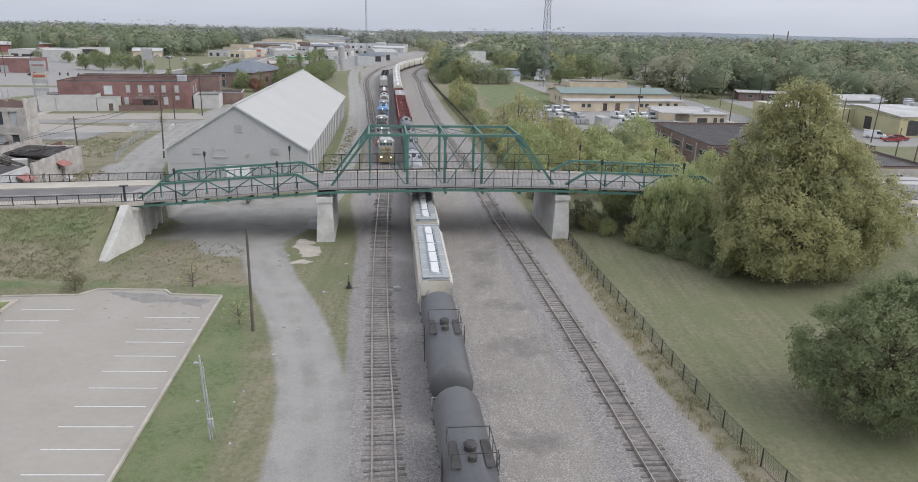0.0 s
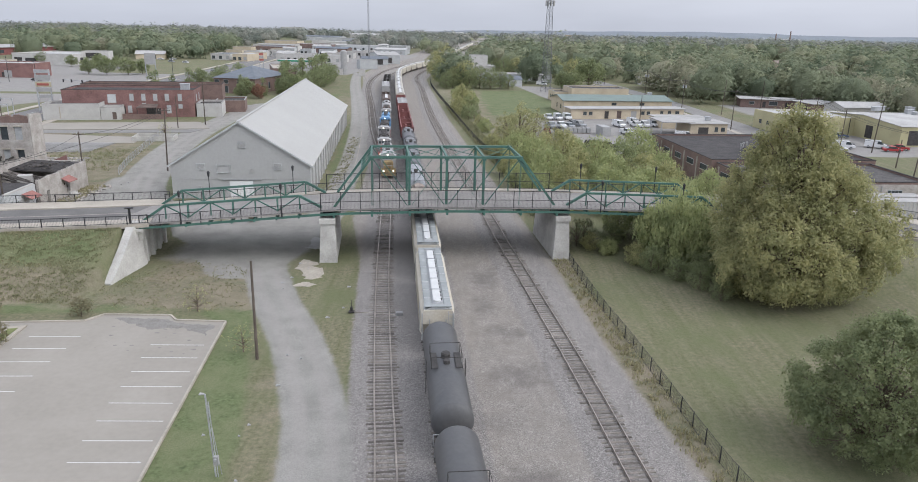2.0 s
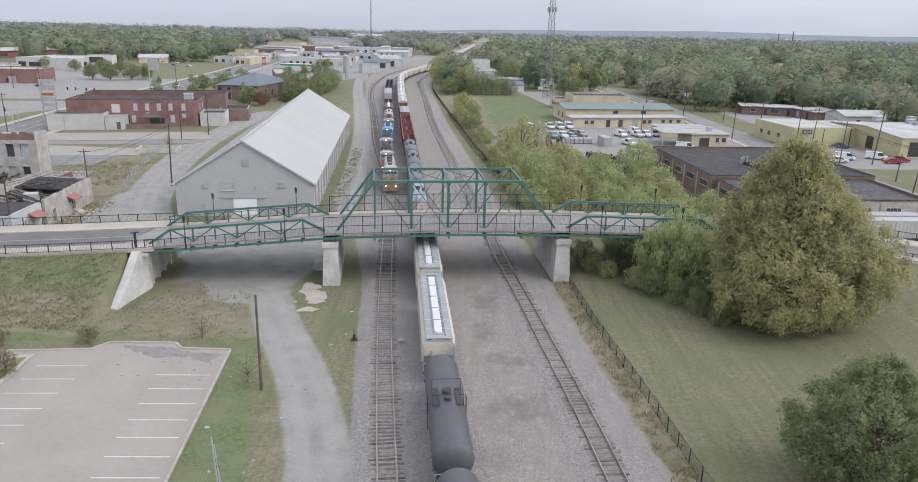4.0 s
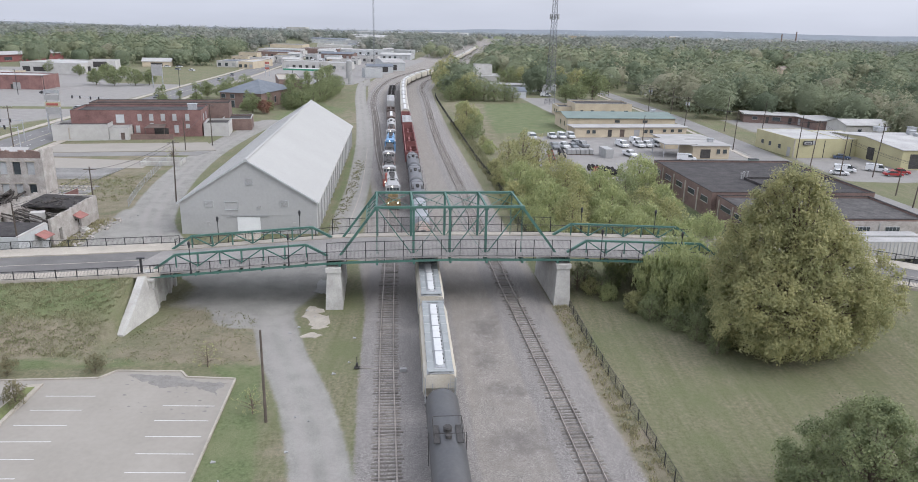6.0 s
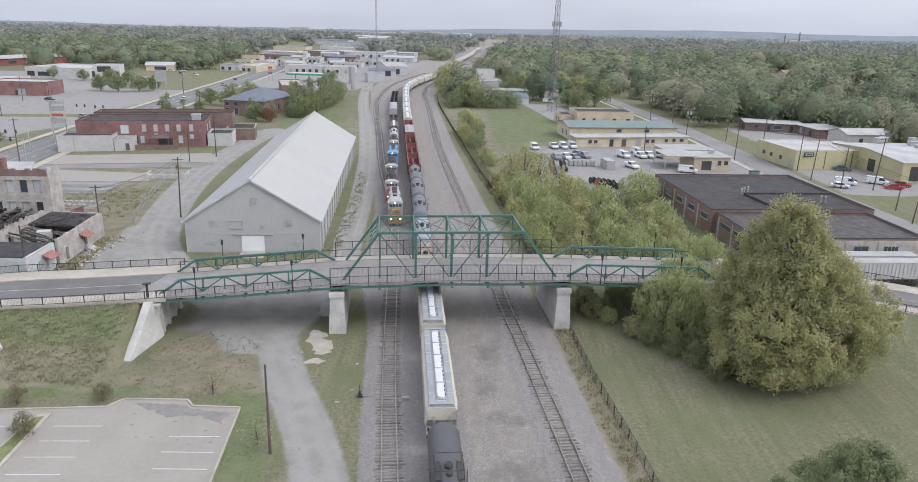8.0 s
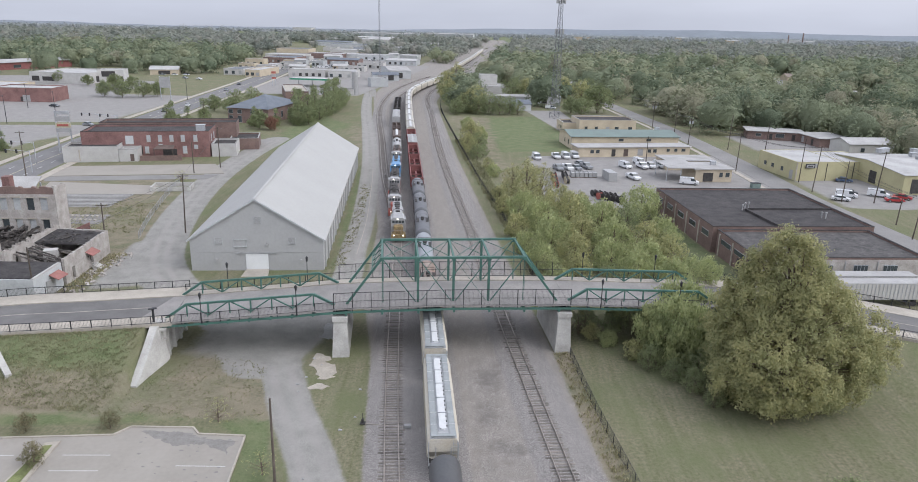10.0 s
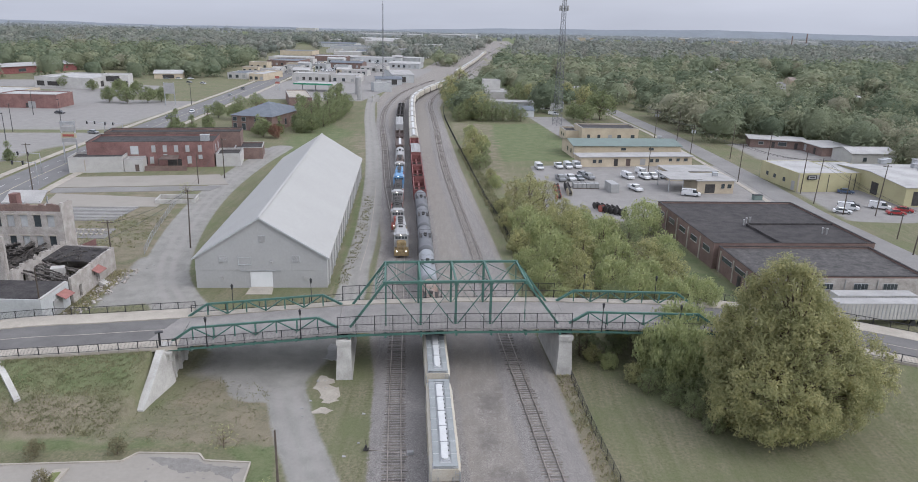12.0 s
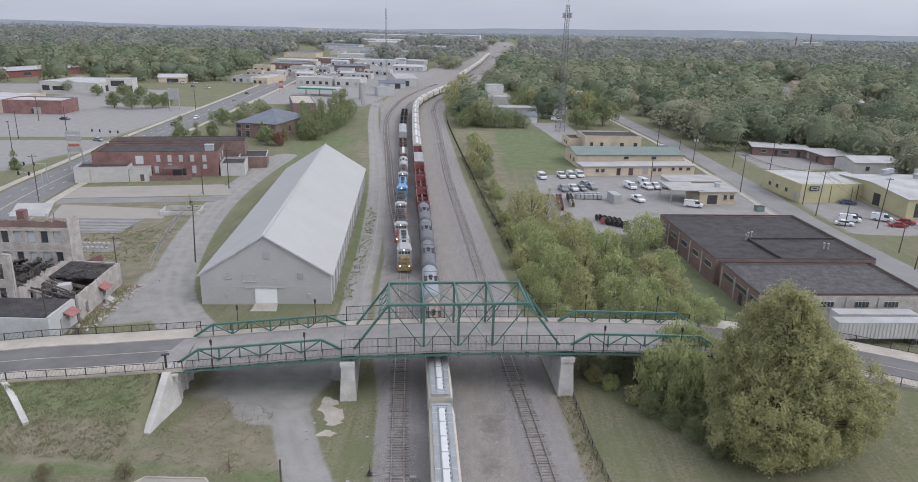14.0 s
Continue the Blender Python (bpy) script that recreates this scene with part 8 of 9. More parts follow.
# ---- vehicles ----
def car(label, paint, shape="sedan", name="parked_car"):
    """A parked vehicle, its nose to -y."""
    t = thing(name, label, "car", "parked vehicles")
    paint_mat = M[paint]
    if shape == "sedan":
        L, W, prof, cab = 4.6, 1.8, [(-2.3, 0.35), (-2.3, 0.75), (-1.2, 0.92), (2.1, 0.95), (2.3, 0.8), (2.3, 0.35)], [(-1.2, 0.9), (-0.45, 1.42), (1.0, 1.42), (1.75, 0.94)]
    elif shape == "van":
        L, W, prof, cab = 5.4, 2.0, [(-2.7, 0.4), (-2.7, 0.95), (-1.9, 1.15), (2.6, 1.2), (2.7, 1.0), (2.7, 0.4)], [(-1.9, 1.12), (-1.2, 1.95), (2.55, 1.98), (2.65, 1.15)]
    else:
        L, W, prof, cab = 5.6, 1.95, [(-2.8, 0.45), (-2.8, 1.0), (-1.5, 1.12), (2.8, 1.12), (2.8, 0.45)], [(-1.4, 1.1), (-0.8, 1.82), (0.6, 1.82), (0.85, 1.1)]

    def side(p, w, g):
        n = len(p)
        vs = [(-w / 2, y, z) for y, z in p] + [(w / 2, y, z) for y, z in p]
        return g.add(vs, [tuple(range(n)), tuple(range(n, 2 * n))[::-1]] + [(i, n + i, n + (i + 1) % n, (i + 1) % n) for i in range(n)])
    body = side(prof, W, Geo())
    part("body", body, paint_mat, t)
    part("glasshouse", side(cab, W - 0.14, Geo()), "glass", t)
    roof = [(y, z) for y, z in cab[1:3]]
    part("roof", Geo().box((0, (roof[0][0] + roof[1][0]) / 2, roof[0][1] + 0.02), (W - 0.2, roof[1][0] - roof[0][0] + 0.1, 0.06)), paint_mat, t)
    if shape == "van":
        part("cargo_side", Geo().box((0, 1.1, 1.5), (W - 0.1, 3.0, 0.8)), paint_mat, t)
        part("ladder_rack", Geo().box((-0.6, 0.8, 2.1), (0.06, 2.6, 0.06)).box((0.6, 0.8, 2.1), (0.06, 2.6, 0.06)).box((0, 0.0, 2.08), (1.3, 0.06, 0.06)).box((0, 1.6, 2.08), (1.3, 0.06, 0.06)), "steel_grey", t)
    if shape == "pickup":
        part("bed", Geo().box((-0.85, 1.9, 1.25), (0.15, 1.8, 0.3)).box((0.85, 1.9, 1.25), (0.15, 1.8, 0.3)).box((0, 2.75, 1.25), (1.7, 0.1, 0.3)).box((0, 1.85, 1.14), (1.5, 1.7, 0.03)), paint_mat, t)
    for x in (-W / 2 + 0.05, W / 2 - 0.05):
        for y in (-L * 0.31, L * 0.3):
            wheel = part("wheel", Geo().tube([(x - 0.11, y, 0.34), (x + 0.11, y, 0.34)], 0.34, 14), "wire", t)
            part("rim", Geo().tube([(x - 0.12, y, 0.34), (x + 0.12, y, 0.34)], 0.19, 10), "steel_grey", wheel)
    for x in (-0.62, 0.62):
        part("headlight", Geo().box((x, -L / 2 - 0.01, 0.68), (0.35, 0.05, 0.16)), "loco_white", t)
        part("tail_light", Geo().box((x, L / 2 + 0.01, 0.75), (0.25, 0.05, 0.2)), "loco_red", t)
    return t


M["paint_white"] = material("white_car_paint", (0.58, 0.585, 0.59), 0.35, 0, 0.04, 3.0, 0.4, 0.0, spec=0.5)
M["paint_grey"] = material("grey_car_paint", (0.22, 0.23, 0.24), 0.35, 0.2, 0.04, 3.0, 0.4, 0.0, spec=0.5)
M["paint_black"] = material("black_car_paint", (0.03, 0.03, 0.035), 0.3, 0, 0.04, 3.0, 0.4, 0.0, spec=0.5)
M["paint_red"] = material("red_car_paint", (0.30, 0.03, 0.03), 0.35, 0, 0.04, 3.0, 0.4, 0.0, spec=0.5)
M["paint_blue"] = material("dark_blue_car_paint", (0.05, 0.08, 0.14), 0.35, 0, 0.04, 3.0, 0.4, 0.0, spec=0.5)
kinds = {"wv": car("white utility van parked in the yard", "paint_white", "van", "utility_van"), "wp": car("white pickup truck parked in the yard", "paint_white", "pickup", "pickup_truck"), "ws": car("white car parked beside others", "paint_white"),
         "gp": car("grey pickup truck parked in the yard", "paint_grey", "pickup", "pickup_truck"), "gs": car("grey car parked on asphalt", "paint_grey"), "bs": car("black car parked on asphalt", "paint_black"), "rs": car("red car parked beside workshop", "paint_red"), "us": car("dark blue car beside yellow workshop", "paint_blue")}
CARS = [("wv", 22.4, 235.1, 10), ("wp", 29.2, 237.9, 8), ("wv", 32.4, 238.2, 8), ("wv", 35.6, 239.7, 8), ("gp", 27.7, 217.8, 12), ("wp", 30.8, 219.0, 15), ("gs", 33.6, 219.4, 20), ("gp", 36.9, 221.6, 20), ("gs", 35.6, 226.0, 20), ("wv", 49.6, 224.0, 20), ("wp", 55.0, 224.2, 15), ("wp", 57.8, 225.2, 15), ("wv", 61.0, 226.6, 18),
        ("wv", 55.5, 231.0, 15), ("wp", 48.5, 207.0, 20), ("wv", 63.4, 201.8, 75), ("us", 112.2, 211.0, 70), ("ws", 99.4, 186.6, 70), ("wv", 102.8, 190.6, 70), ("bs", 105.6, 194.8, 60), ("wv", 112.4, 192.6, 60), ("rs", 113.6, 186.6, 80), ("rs", 117.6, 190.0, 60), ("gs", -152, 282, 70), ("bs", -196, 336, 80), ("bs", -141.5, 330, 8),
        ("ws", -139, 352, 8), ("gs", -146, 430, 8), ("bs", -151, 470, 8), ("gs", -226, 530, 85), ("ws", -218, 532, 85), ("ws", -210, 534, 85), ("gs", -200, 506, 60), ("ws", -188, 500, 60), ("gs", -160, 545, 30), ("ws", -120, 545, 80), ("ws", -112, 546, 80), ("gs", -104, 547, 80), ("ws", -96, 548, 80), ("wv", -86, 424, 40), ("wv", 42.0, 380, 70), ("wv", 58.0, 322, 70)]
rnd = random.Random(21)
for k in range(46):
    CARS.append((rnd.choice(["ws", "ws", "gs", "wv", "gs", "bs"]), rnd.uniform(-175, -95), rnd.uniform(590, 780), rnd.choice([8, 82, 98])))
first = set()
for kind, x, y, turn in CARS:
    if kind not in first:
        kinds[kind].matrix_basis = pose(x, y, 0.02, 0, 0, turn)
        first.add(kind)
    else:
        copy_thing(kinds[kind], pose(x, y, 0.02, 0, 0, turn))

# yard clutter: reels, pallets, a container
def cable_reel(x, y, mat, label, turn):
    t = thing("cable_reel", label, "cable reel", "cable reels", at=pose(x, y, 0, 0, 0, turn))
    part("drum", Geo().tube([(-0.45, 0, 0.9), (0.45, 0, 0.9)], 0.6, 14), "dark_metal", t)
    for k in (-0.5, 0.5):
        part("flange", Geo().tube([(k - 0.04, 0, 0.9), (k + 0.04, 0, 0.9)], 0.9, 18), mat, t)


for i in range(6):
    cable_reel(25.0 - 0.15 * i, 206.0 - 2.6 * i, "loco_red" if i % 2 else "car_brown", "faded red cable reel standing in the yard", 20)
    cable_reel(28.2 - 0.05 * i, 207.5 - 1.9 * i, "wire" if i < 4 else "line_yellow", "black cable reel standing in the yard", 15)
for i in range(5):
    cable_reel(34.2 + 1.15 * i, 180.8 - 0.8 * i, "dark_metal" if i else "loco_red", "dark cable reel standing in the yard" if i else "faded red cable reel standing in the yard", 30)
    cable_reel(33.2 + 1.15 * i, 184.0 - 0.8 * i, "dark_metal", "dark cable reel standing in the yard", 24)
box = thing("container", "white storage container with ribbed sides", "container", at=pose(41.2, 205.4, 0, 0, 0, 100))
part("body", Geo().box((0, 0, 1.3), (5.6, 2.4, 2.6)), "loco_white", box)
for k in range(9):
    part("rib", Geo().box((-2.5 + 0.62 * k, -1.22, 1.3), (0.1, 0.08, 2.4)), "loco_white", box)
for i in range(12):
    p = thing("pallet_stack", "shrink-wrapped white pallet load in the yard", "pallet", "pallet loads", at=pose(30.8 + (i % 6) * 1.3, 209.5 - (i // 6) * 2.0 + (i % 6) * 0.1, 0, 0, 0, 6))
    part("load", Geo().box((0, 0, 0.85), (1.1, 1.1, 1.3)), "loco_white", p)
    part("pallet", Geo().box((0, 0, 0.1), (1.2, 1.2, 0.2)), "car_brown", p)
tr = thing("trailer", "white ribbed semi trailer parked by the workshop", "trailer", "trailers", at=pose(60.8, 111.0, 1.0, 0, 0, 4.4))
for k, (dy, w) in enumerate(((0, 16.0), (3.4, 14.0))):
    t_ = tr if k == 0 else thing("trailer", "white semi trailer standing behind another", "trailer", "trailers", at=pose(62.4, 114.7, 1.0, 0, 0, 4.4))
    part("box", Geo().box((w / 2, 0, 1.7), (w, 2.5, 2.8)), "white_wall", t_)
    part("roof", Geo().box((w / 2, 0, 3.12), (w + 0.06, 2.56, 0.06)), "roof_grey", t_)
    for q in range(24):
        part("rib", Geo().box((0.4 + q * (w - 0.8) / 23, -1.27, 1.7), (0.09, 0.06, 2.7)), "steel_grey", t_)
    for q in (w - 1.2, w - 2.5):
        for s in (-0.95, 0.95):
            part("wheel", Geo().tube([(q, s - 0.15, -0.45), (q, s + 0.15, -0.45)], 0.5, 12), "wire", t_)
    part("landing_leg", Geo().bar((2.5, -0.8, -0.95), (2.5, -0.8, 0.3), 0.14).bar((2.5, 0.8, -0.95), (2.5, 0.8, 0.3), 0.14), "dark_metal", t_)
bin_ = thing("dumpster", "green steel rubbish skip beside garage", "skip")
part("tub", Geo().box((81.5, 199.5, 0.7), (2.4, 1.5, 1.4), 10), "roof_green", bin_)
part("lid", Geo().box((81.5, 199.5, 1.45), (2.5, 1.6, 0.1), 10), "steel_black", bin_)

# big street signs
def pylon_sign(label, x, y, tall, w, panels, turn):
    t = thing("pylon_sign", label, "sign", "street signs", at=pose(x, y, 0, 0, 0, turn))
    for k in (-w / 2, w / 2):
        part("post", Geo().box((k, 0, tall / 2), (0.35, 0.35, tall)), "steel_grey", t)
    for z, h, mat in panels:
        part("sign_panel", Geo().box((0, 0, z), (w + 0.5, 0.4, h)), mat, t)


pylon_sign("tall street sign with white and orange panels", -128.5, 223.5, 13.5, 4.0, ((12.9, 1.0, "steel_grey"), (11.0, 1.6, "loco_white"), (9.0, 1.5, "line_yellow"), (7.4, 1.2, "loco_white")), 8)
part("digit_bars", Geo().box((-128.5, 223.2, 9.0), (3.4, 0.06, 0.7), 8), "loco_red", [o for o in scene.objects if o.name.startswith("pylon_sign")][0]).matrix_parent_inverse = pose(-128.5, 223.5, 0, 0, 0, 8).inverted()
pylon_sign("large white billboard on low posts", -160, 377, 12.0, 5.0, ((9.0, 5.6, "loco_white"),), 5)
pylon_sign("low white sign on grass", -128, 345, 5.0, 4.0, ((4.0, 1.8, "loco_white"),), 5)
pylon_sign("low arched white sign beside street", -150.5, 262, 1.6, 4.5, ((1.2, 1.2, "loco_white"),), 5)
pylon_sign("red and white fuel station sign", -128, 470, 9.0, 2.2, ((8.4, 1.4, "loco_red"), (6.6, 1.6, "loco_white"), (5.0, 1.2, "loco_red")), 5)
fuel = thing("fuel_canopy", "green edged fuel station canopy", "canopy", at=pose(-104, 474, 0, 0, 0, -5))
part("roof", Geo().box((0, 0, 4.8), (26, 12, 0.9)), "roof_white", fuel)
part("fascia", Geo().box((0, -6.05, 4.8), (26.1, 0.1, 1.0)), material("green_fascia", (0.04, 0.22, 0.13), 0.5, 0, 0.05, 3, 0.3, 0), fuel)
for k in (-9, 0, 9):
    part("post", Geo().box((k, 0, 2.2), (0.5, 0.5, 4.4)), "loco_white", fuel)
for x, y, hd in ((-121.5, 193, 0), (-128, 206, 0), (-141, 270, 0), (-133, 268, 0)):
    sg = thing("traffic_signal", "traffic signal on a mast arm over street", "traffic signal", "traffic signals", at=pose(x, y, 0, 0, 0, hd))
    part("pole", Geo().tube([(0, 0, 0), (0, 0, 6.5)], 0.12, 8), "steel_grey", sg)
    part("arm", Geo().tube([(0, 0, 6.2), (-7.0, 0, 6.6)], 0.08, 6), "steel_grey", sg)
    for k in (-3.5, -6.5):
        part("signal_head", Geo().box((k, -0.1, 6.2), (0.4, 0.35, 1.1)), "steel_black", sg)
for x, y in ((-175, 300), (-184, 281), (-170, 255), (-205, 330), (-150, 380)):
    lp = thing("light_pole", "tall car park light pole", "light pole", "light poles", at=pose(x, y, 0))
    part("pole", Geo().tube([(0, 0, 0), (0, 0, 11)], [0.14, 0.09], 8), "steel_black", lp)
    part("lamp_head", Geo().box((0, -0.5, 11), (0.4, 1.4, 0.2)), "steel_black", lp)


# ---- trees ----
PROFILES = {"sycamore": ((0, 0.1, 0.22, 0.36, 0.5, 0.65, 0.8, 0.92, 1.0), (0.66, 0.9, 1.0, 0.92, 0.78, 0.62, 0.46, 0.34, 0.15)), "spire": ((0, 0.1, 0.5, 1.0), (0.8, 1.0, 0.6, 0.05)), "egg": ((0, 0.12, 0.32, 0.55, 0.75, 0.9, 1.0), (0.66, 0.92, 1.0, 0.9, 0.68, 0.42, 0.15)), "round": ((0, 0.15, 0.4, 0.65, 0.88, 1.0), (0.6, 0.88, 1.0, 0.92, 0.62, 0.22))}


def crown_puffs(rng, n, radius, low, high, shape, size):
    """Centres and radii of the boughs of a crown: spread evenly over its outline, a few inside."""
    us, fs = PROFILES[shape]
    got = np.zeros((0, 4))
    swell = rng.uniform(0, 6.28, 4)
    for i in range(n):
        u = rng.uniform(0.02, 0.98, 14)
        ang = rng.uniform(0, 2 * math.pi, 14)
        r = radius * size * rng.uniform(0.6, 1.45)
        lobe = 1 + 0.1 * np.sin(2 * ang + 4 * u + swell[0]) + 0.08 * np.sin(3 * ang - 5 * u + swell[1])
        deep = rng.uniform(0.4, 0.8) if i % 4 == 3 else rng.uniform(0.82, 1.1)
        rr = np.maximum(radius * np.interp(u, us, fs) * lobe * deep - r * 0.85, 0.0)
        p = np.stack([rr * np.cos(ang), rr * np.sin(ang), low + r * 0.7 + (high - low - 1.5 * r) * u], 1)
        if len(got):
            gap = np.min(np.linalg.norm(p[:, None] - got[None, :, :3], axis=2), axis=1)
            p = p[np.argmax(gap)]
        else:
            p = p[0]
        got = np.concatenate([got, [[*p, r]]])
    return got


def leaf_faces(rng, puffs, leaves, size, droop=0.0, ragged=0.2, toss=0.45):
    """Leaves on the outer side of each bough, in twigs of six or so, with loose ends."""
    area = puffs[:, 3] ** 2
    count = np.maximum(1, (leaves * area / area.sum() / 6).astype(int))
    own = np.repeat(np.arange(len(puffs)), count)
    c, r = puffs[own, :3], puffs[own, 3:4]
    mid = np.array([*(puffs[:, :2].mean(axis=0)), puffs[:, 2].mean() - 0.15 * np.ptp(puffs[:, 2])])
    out = c - mid
    out /= np.linalg.norm(out, axis=1)[:, None] + 1e-6
    d = rng.normal(size=c.shape) + out * 0.85 + np.array([0, 0, 0.35])
    d /= np.linalg.norm(d, axis=1)[:, None]
    bump = 1 + 0.16 * np.sin(d[:, :1] * 5 + own[:, None]) * np.sin(d[:, 1:2] * 6 + own[:, None] * 2) * np.sin(d[:, 2:] * 5)
    twig = c + d * r * bump * (1 - ragged * rng.uniform(0, 1, (len(c), 1)) ** 1.6 + 0.22 * (rng.uniform(0, 1, (len(c), 1)) > 0.9))
    twig[:, 2] = np.where(twig[:, 2] < 0.15, 0.15 + 0.4 * rng.uniform(0, 1, len(twig)), twig[:, 2])
    p = np.repeat(twig, 6, axis=0)
    d = np.repeat(d, 6, axis=0)
    p = p + rng.normal(size=p.shape) * size * np.array([0.8, 0.8, 0.7 + droop])
    nrm = d * 0.9 + rng.normal(size=p.shape) * toss + np.array([0, 0, 0.35])
    nrm /= np.linalg.norm(nrm, axis=1)[:, None]
    a = np.cross(nrm, rng.normal(size=p.shape))
    a /= np.linalg.norm(a, axis=1)[:, None] + 1e-9
    b = np.cross(nrm, a)
    s = size * rng.uniform(0.6, 1.35, (len(p), 1)) / 2
    a, b = a * s, b * s * 0.8
    if droop:
        b = b + np.array([0, 0, -droop]) * s
    v = np.stack([p - a - b * 0.3, p - b, p + a + b * 0.2, p + b], 1).reshape(-1, 3)
    return v, np.arange(len(p) * 4).reshape(-1, 4)


def tree(name, label, tall, radius, low, leaf, seed, puffs=30, leaves=6000, size=0.35, shape="round", bough=0.34, droop=0.0, ragged=0.2, group="trees", category="tree", lean=None, extra=(), bare=0):
    """A tapered trunk, a limb to every bough, and a crown of leaves. extra: boughs of their own (x, y, z, radius); bare: twigs that stand out of the leaves."""
    rng = np.random.default_rng(seed)
    t = thing(name, label, category, group)
    q = crown_puffs(rng, puffs, radius, low, tall, shape, bough)
    if lean:
        up = np.clip((q[:, 2] - low) / (tall - low), 0, 1) ** 1.4
        q[:, 0] += lean[0] * up
        q[:, 1] += lean[1] * up
    if len(extra):
        q = np.concatenate([q, np.array(extra)])
    v, f = leaf_faces(rng, q, leaves, size, droop, ragged, 0.55)
    g = Geo()
    r0 = max(0.04, tall * 0.02)
    top = q[np.argmax(q[:, 2])]
    g.tube([(0, 0, -0.3), (0.02 * tall, 0.01 * tall, tall * 0.3), (top[0] * 0.4, 0.02 * tall, tall * 0.6), (top[0], top[1], top[2])], [r0 * 1.4, r0, r0 * 0.6, r0 * 0.12], 8)
    for x, y, z, r in q[::2]:
        z0 = max(low * 0.6, z * 0.5)
        g.tube([(0, 0, z0), (x * 0.45, y * 0.45, z0 + (z - z0) * 0.6), (x, y, z)], [r0 * 0.45, r0 * 0.28, r0 * 0.1], 5, False)
    for x, y, z, r in q[rng.integers(0, len(q), bare)]:
        d = rng.normal(size=3)
        d = d / np.linalg.norm(d) * r * rng.uniform(0.9, 1.3)
        g.tube([(x, y, z), (x + d[0] * 0.6, y + d[1] * 0.6, z + abs(d[2]) * 0.5), (x + d[0], y + d[1], z + abs(d[2]))], [r0 * 0.12, r0 * 0.08, r0 * 0.03], 4, False)
    part("trunk", g, "bark", t)
    ob = new("crown", raw_mesh("crown", v, f, M[leaf]))
    ob.parent = t
    return t


def plant(proto, x, y, turn=0.0, s=1.0, sz=None):
    z = float(ground_height(np.array(x), np.array(y)))
    return copy_thing(proto, pose(x, y, z, 0, 0, turn) @ Matrix.Diagonal((s, s, sz or s, 1)))


big = tree("sycamore_tree", "huge sycamore tree turning yellow-green on the lawn", 22.2, 9.8, 0.2, "leaf_syc", 4, 330, 170000, 0.225, "sycamore", 0.14, 0.3, 0.9, lean=(-2.2, 0.0),
           extra=[(9.6, 1.0, 10.6, 1.3), (10.9, 1.6, 9.8, 1.1), (12.1, 1.2, 8.9, 1.0), (10.6, 0.4, 8.2, 1.2), (12.6, 0.8, 7.2, 1.1), (11.4, -0.5, 6.4, 1.2), (9.8, 0.2, 6.6, 1.3), (12.9, 0.3, 5.4, 0.9), (10.4, -0.2, 4.8, 1.0)], bare=40)
big.matrix_basis = pose(39.4, 78.7, 0)
small = tree("shade_tree", "dense dark green shade tree on mown lawn", 11.6, 5.7, 0.7, "leaf_dark", 2, 170, 70000, 0.165, "egg", 0.16, 0.1, 0.9)
small.matrix_basis = pose(30.4, 45.0, 0)
willow = tree("willow_tree", "drooping bright green willow beside bridge", 8.6, 5.2, 0.2, "leaf_willow", 3, 60, 22000, 0.22, "round", 0.22, 1.8, 0.7)
willow.matrix_basis = pose(28.9, 89.4, 0)
plant(willow, 33.4, 87.2, 120, 0.74, 0.66)
plant(willow, 31.8, 96.5, 200, 0.95)
protos = [tree("roadside_tree", "mid-green tree beside the railway", 9.5, 4.6, 0.5, "leaf_mid", 10, 34, 4300, 0.36, "round", 0.27, 0.3, 0.35, bare=6),
          tree("roadside_tree", "yellow-green tree in dense thicket", 8.5, 5.0, 0.3, "leaf_willow", 11, 36, 4300, 0.36, "round", 0.26, 0.9, 0.4, bare=6),
          tree("roadside_tree", "tall yellow-green tree beside railway fence", 12.5, 4.6, 0.5, "leaf_syc", 12, 38, 4300, 0.32, "egg", 0.26, 0.2, 0.35, bare=6),
          tree("roadside_tree", "dark green tree in the thicket", 9.0, 4.8, 0.3, "leaf_dark", 13, 34, 4000, 0.3, "round", 0.28, 0.3, 0.35, bare=6)]
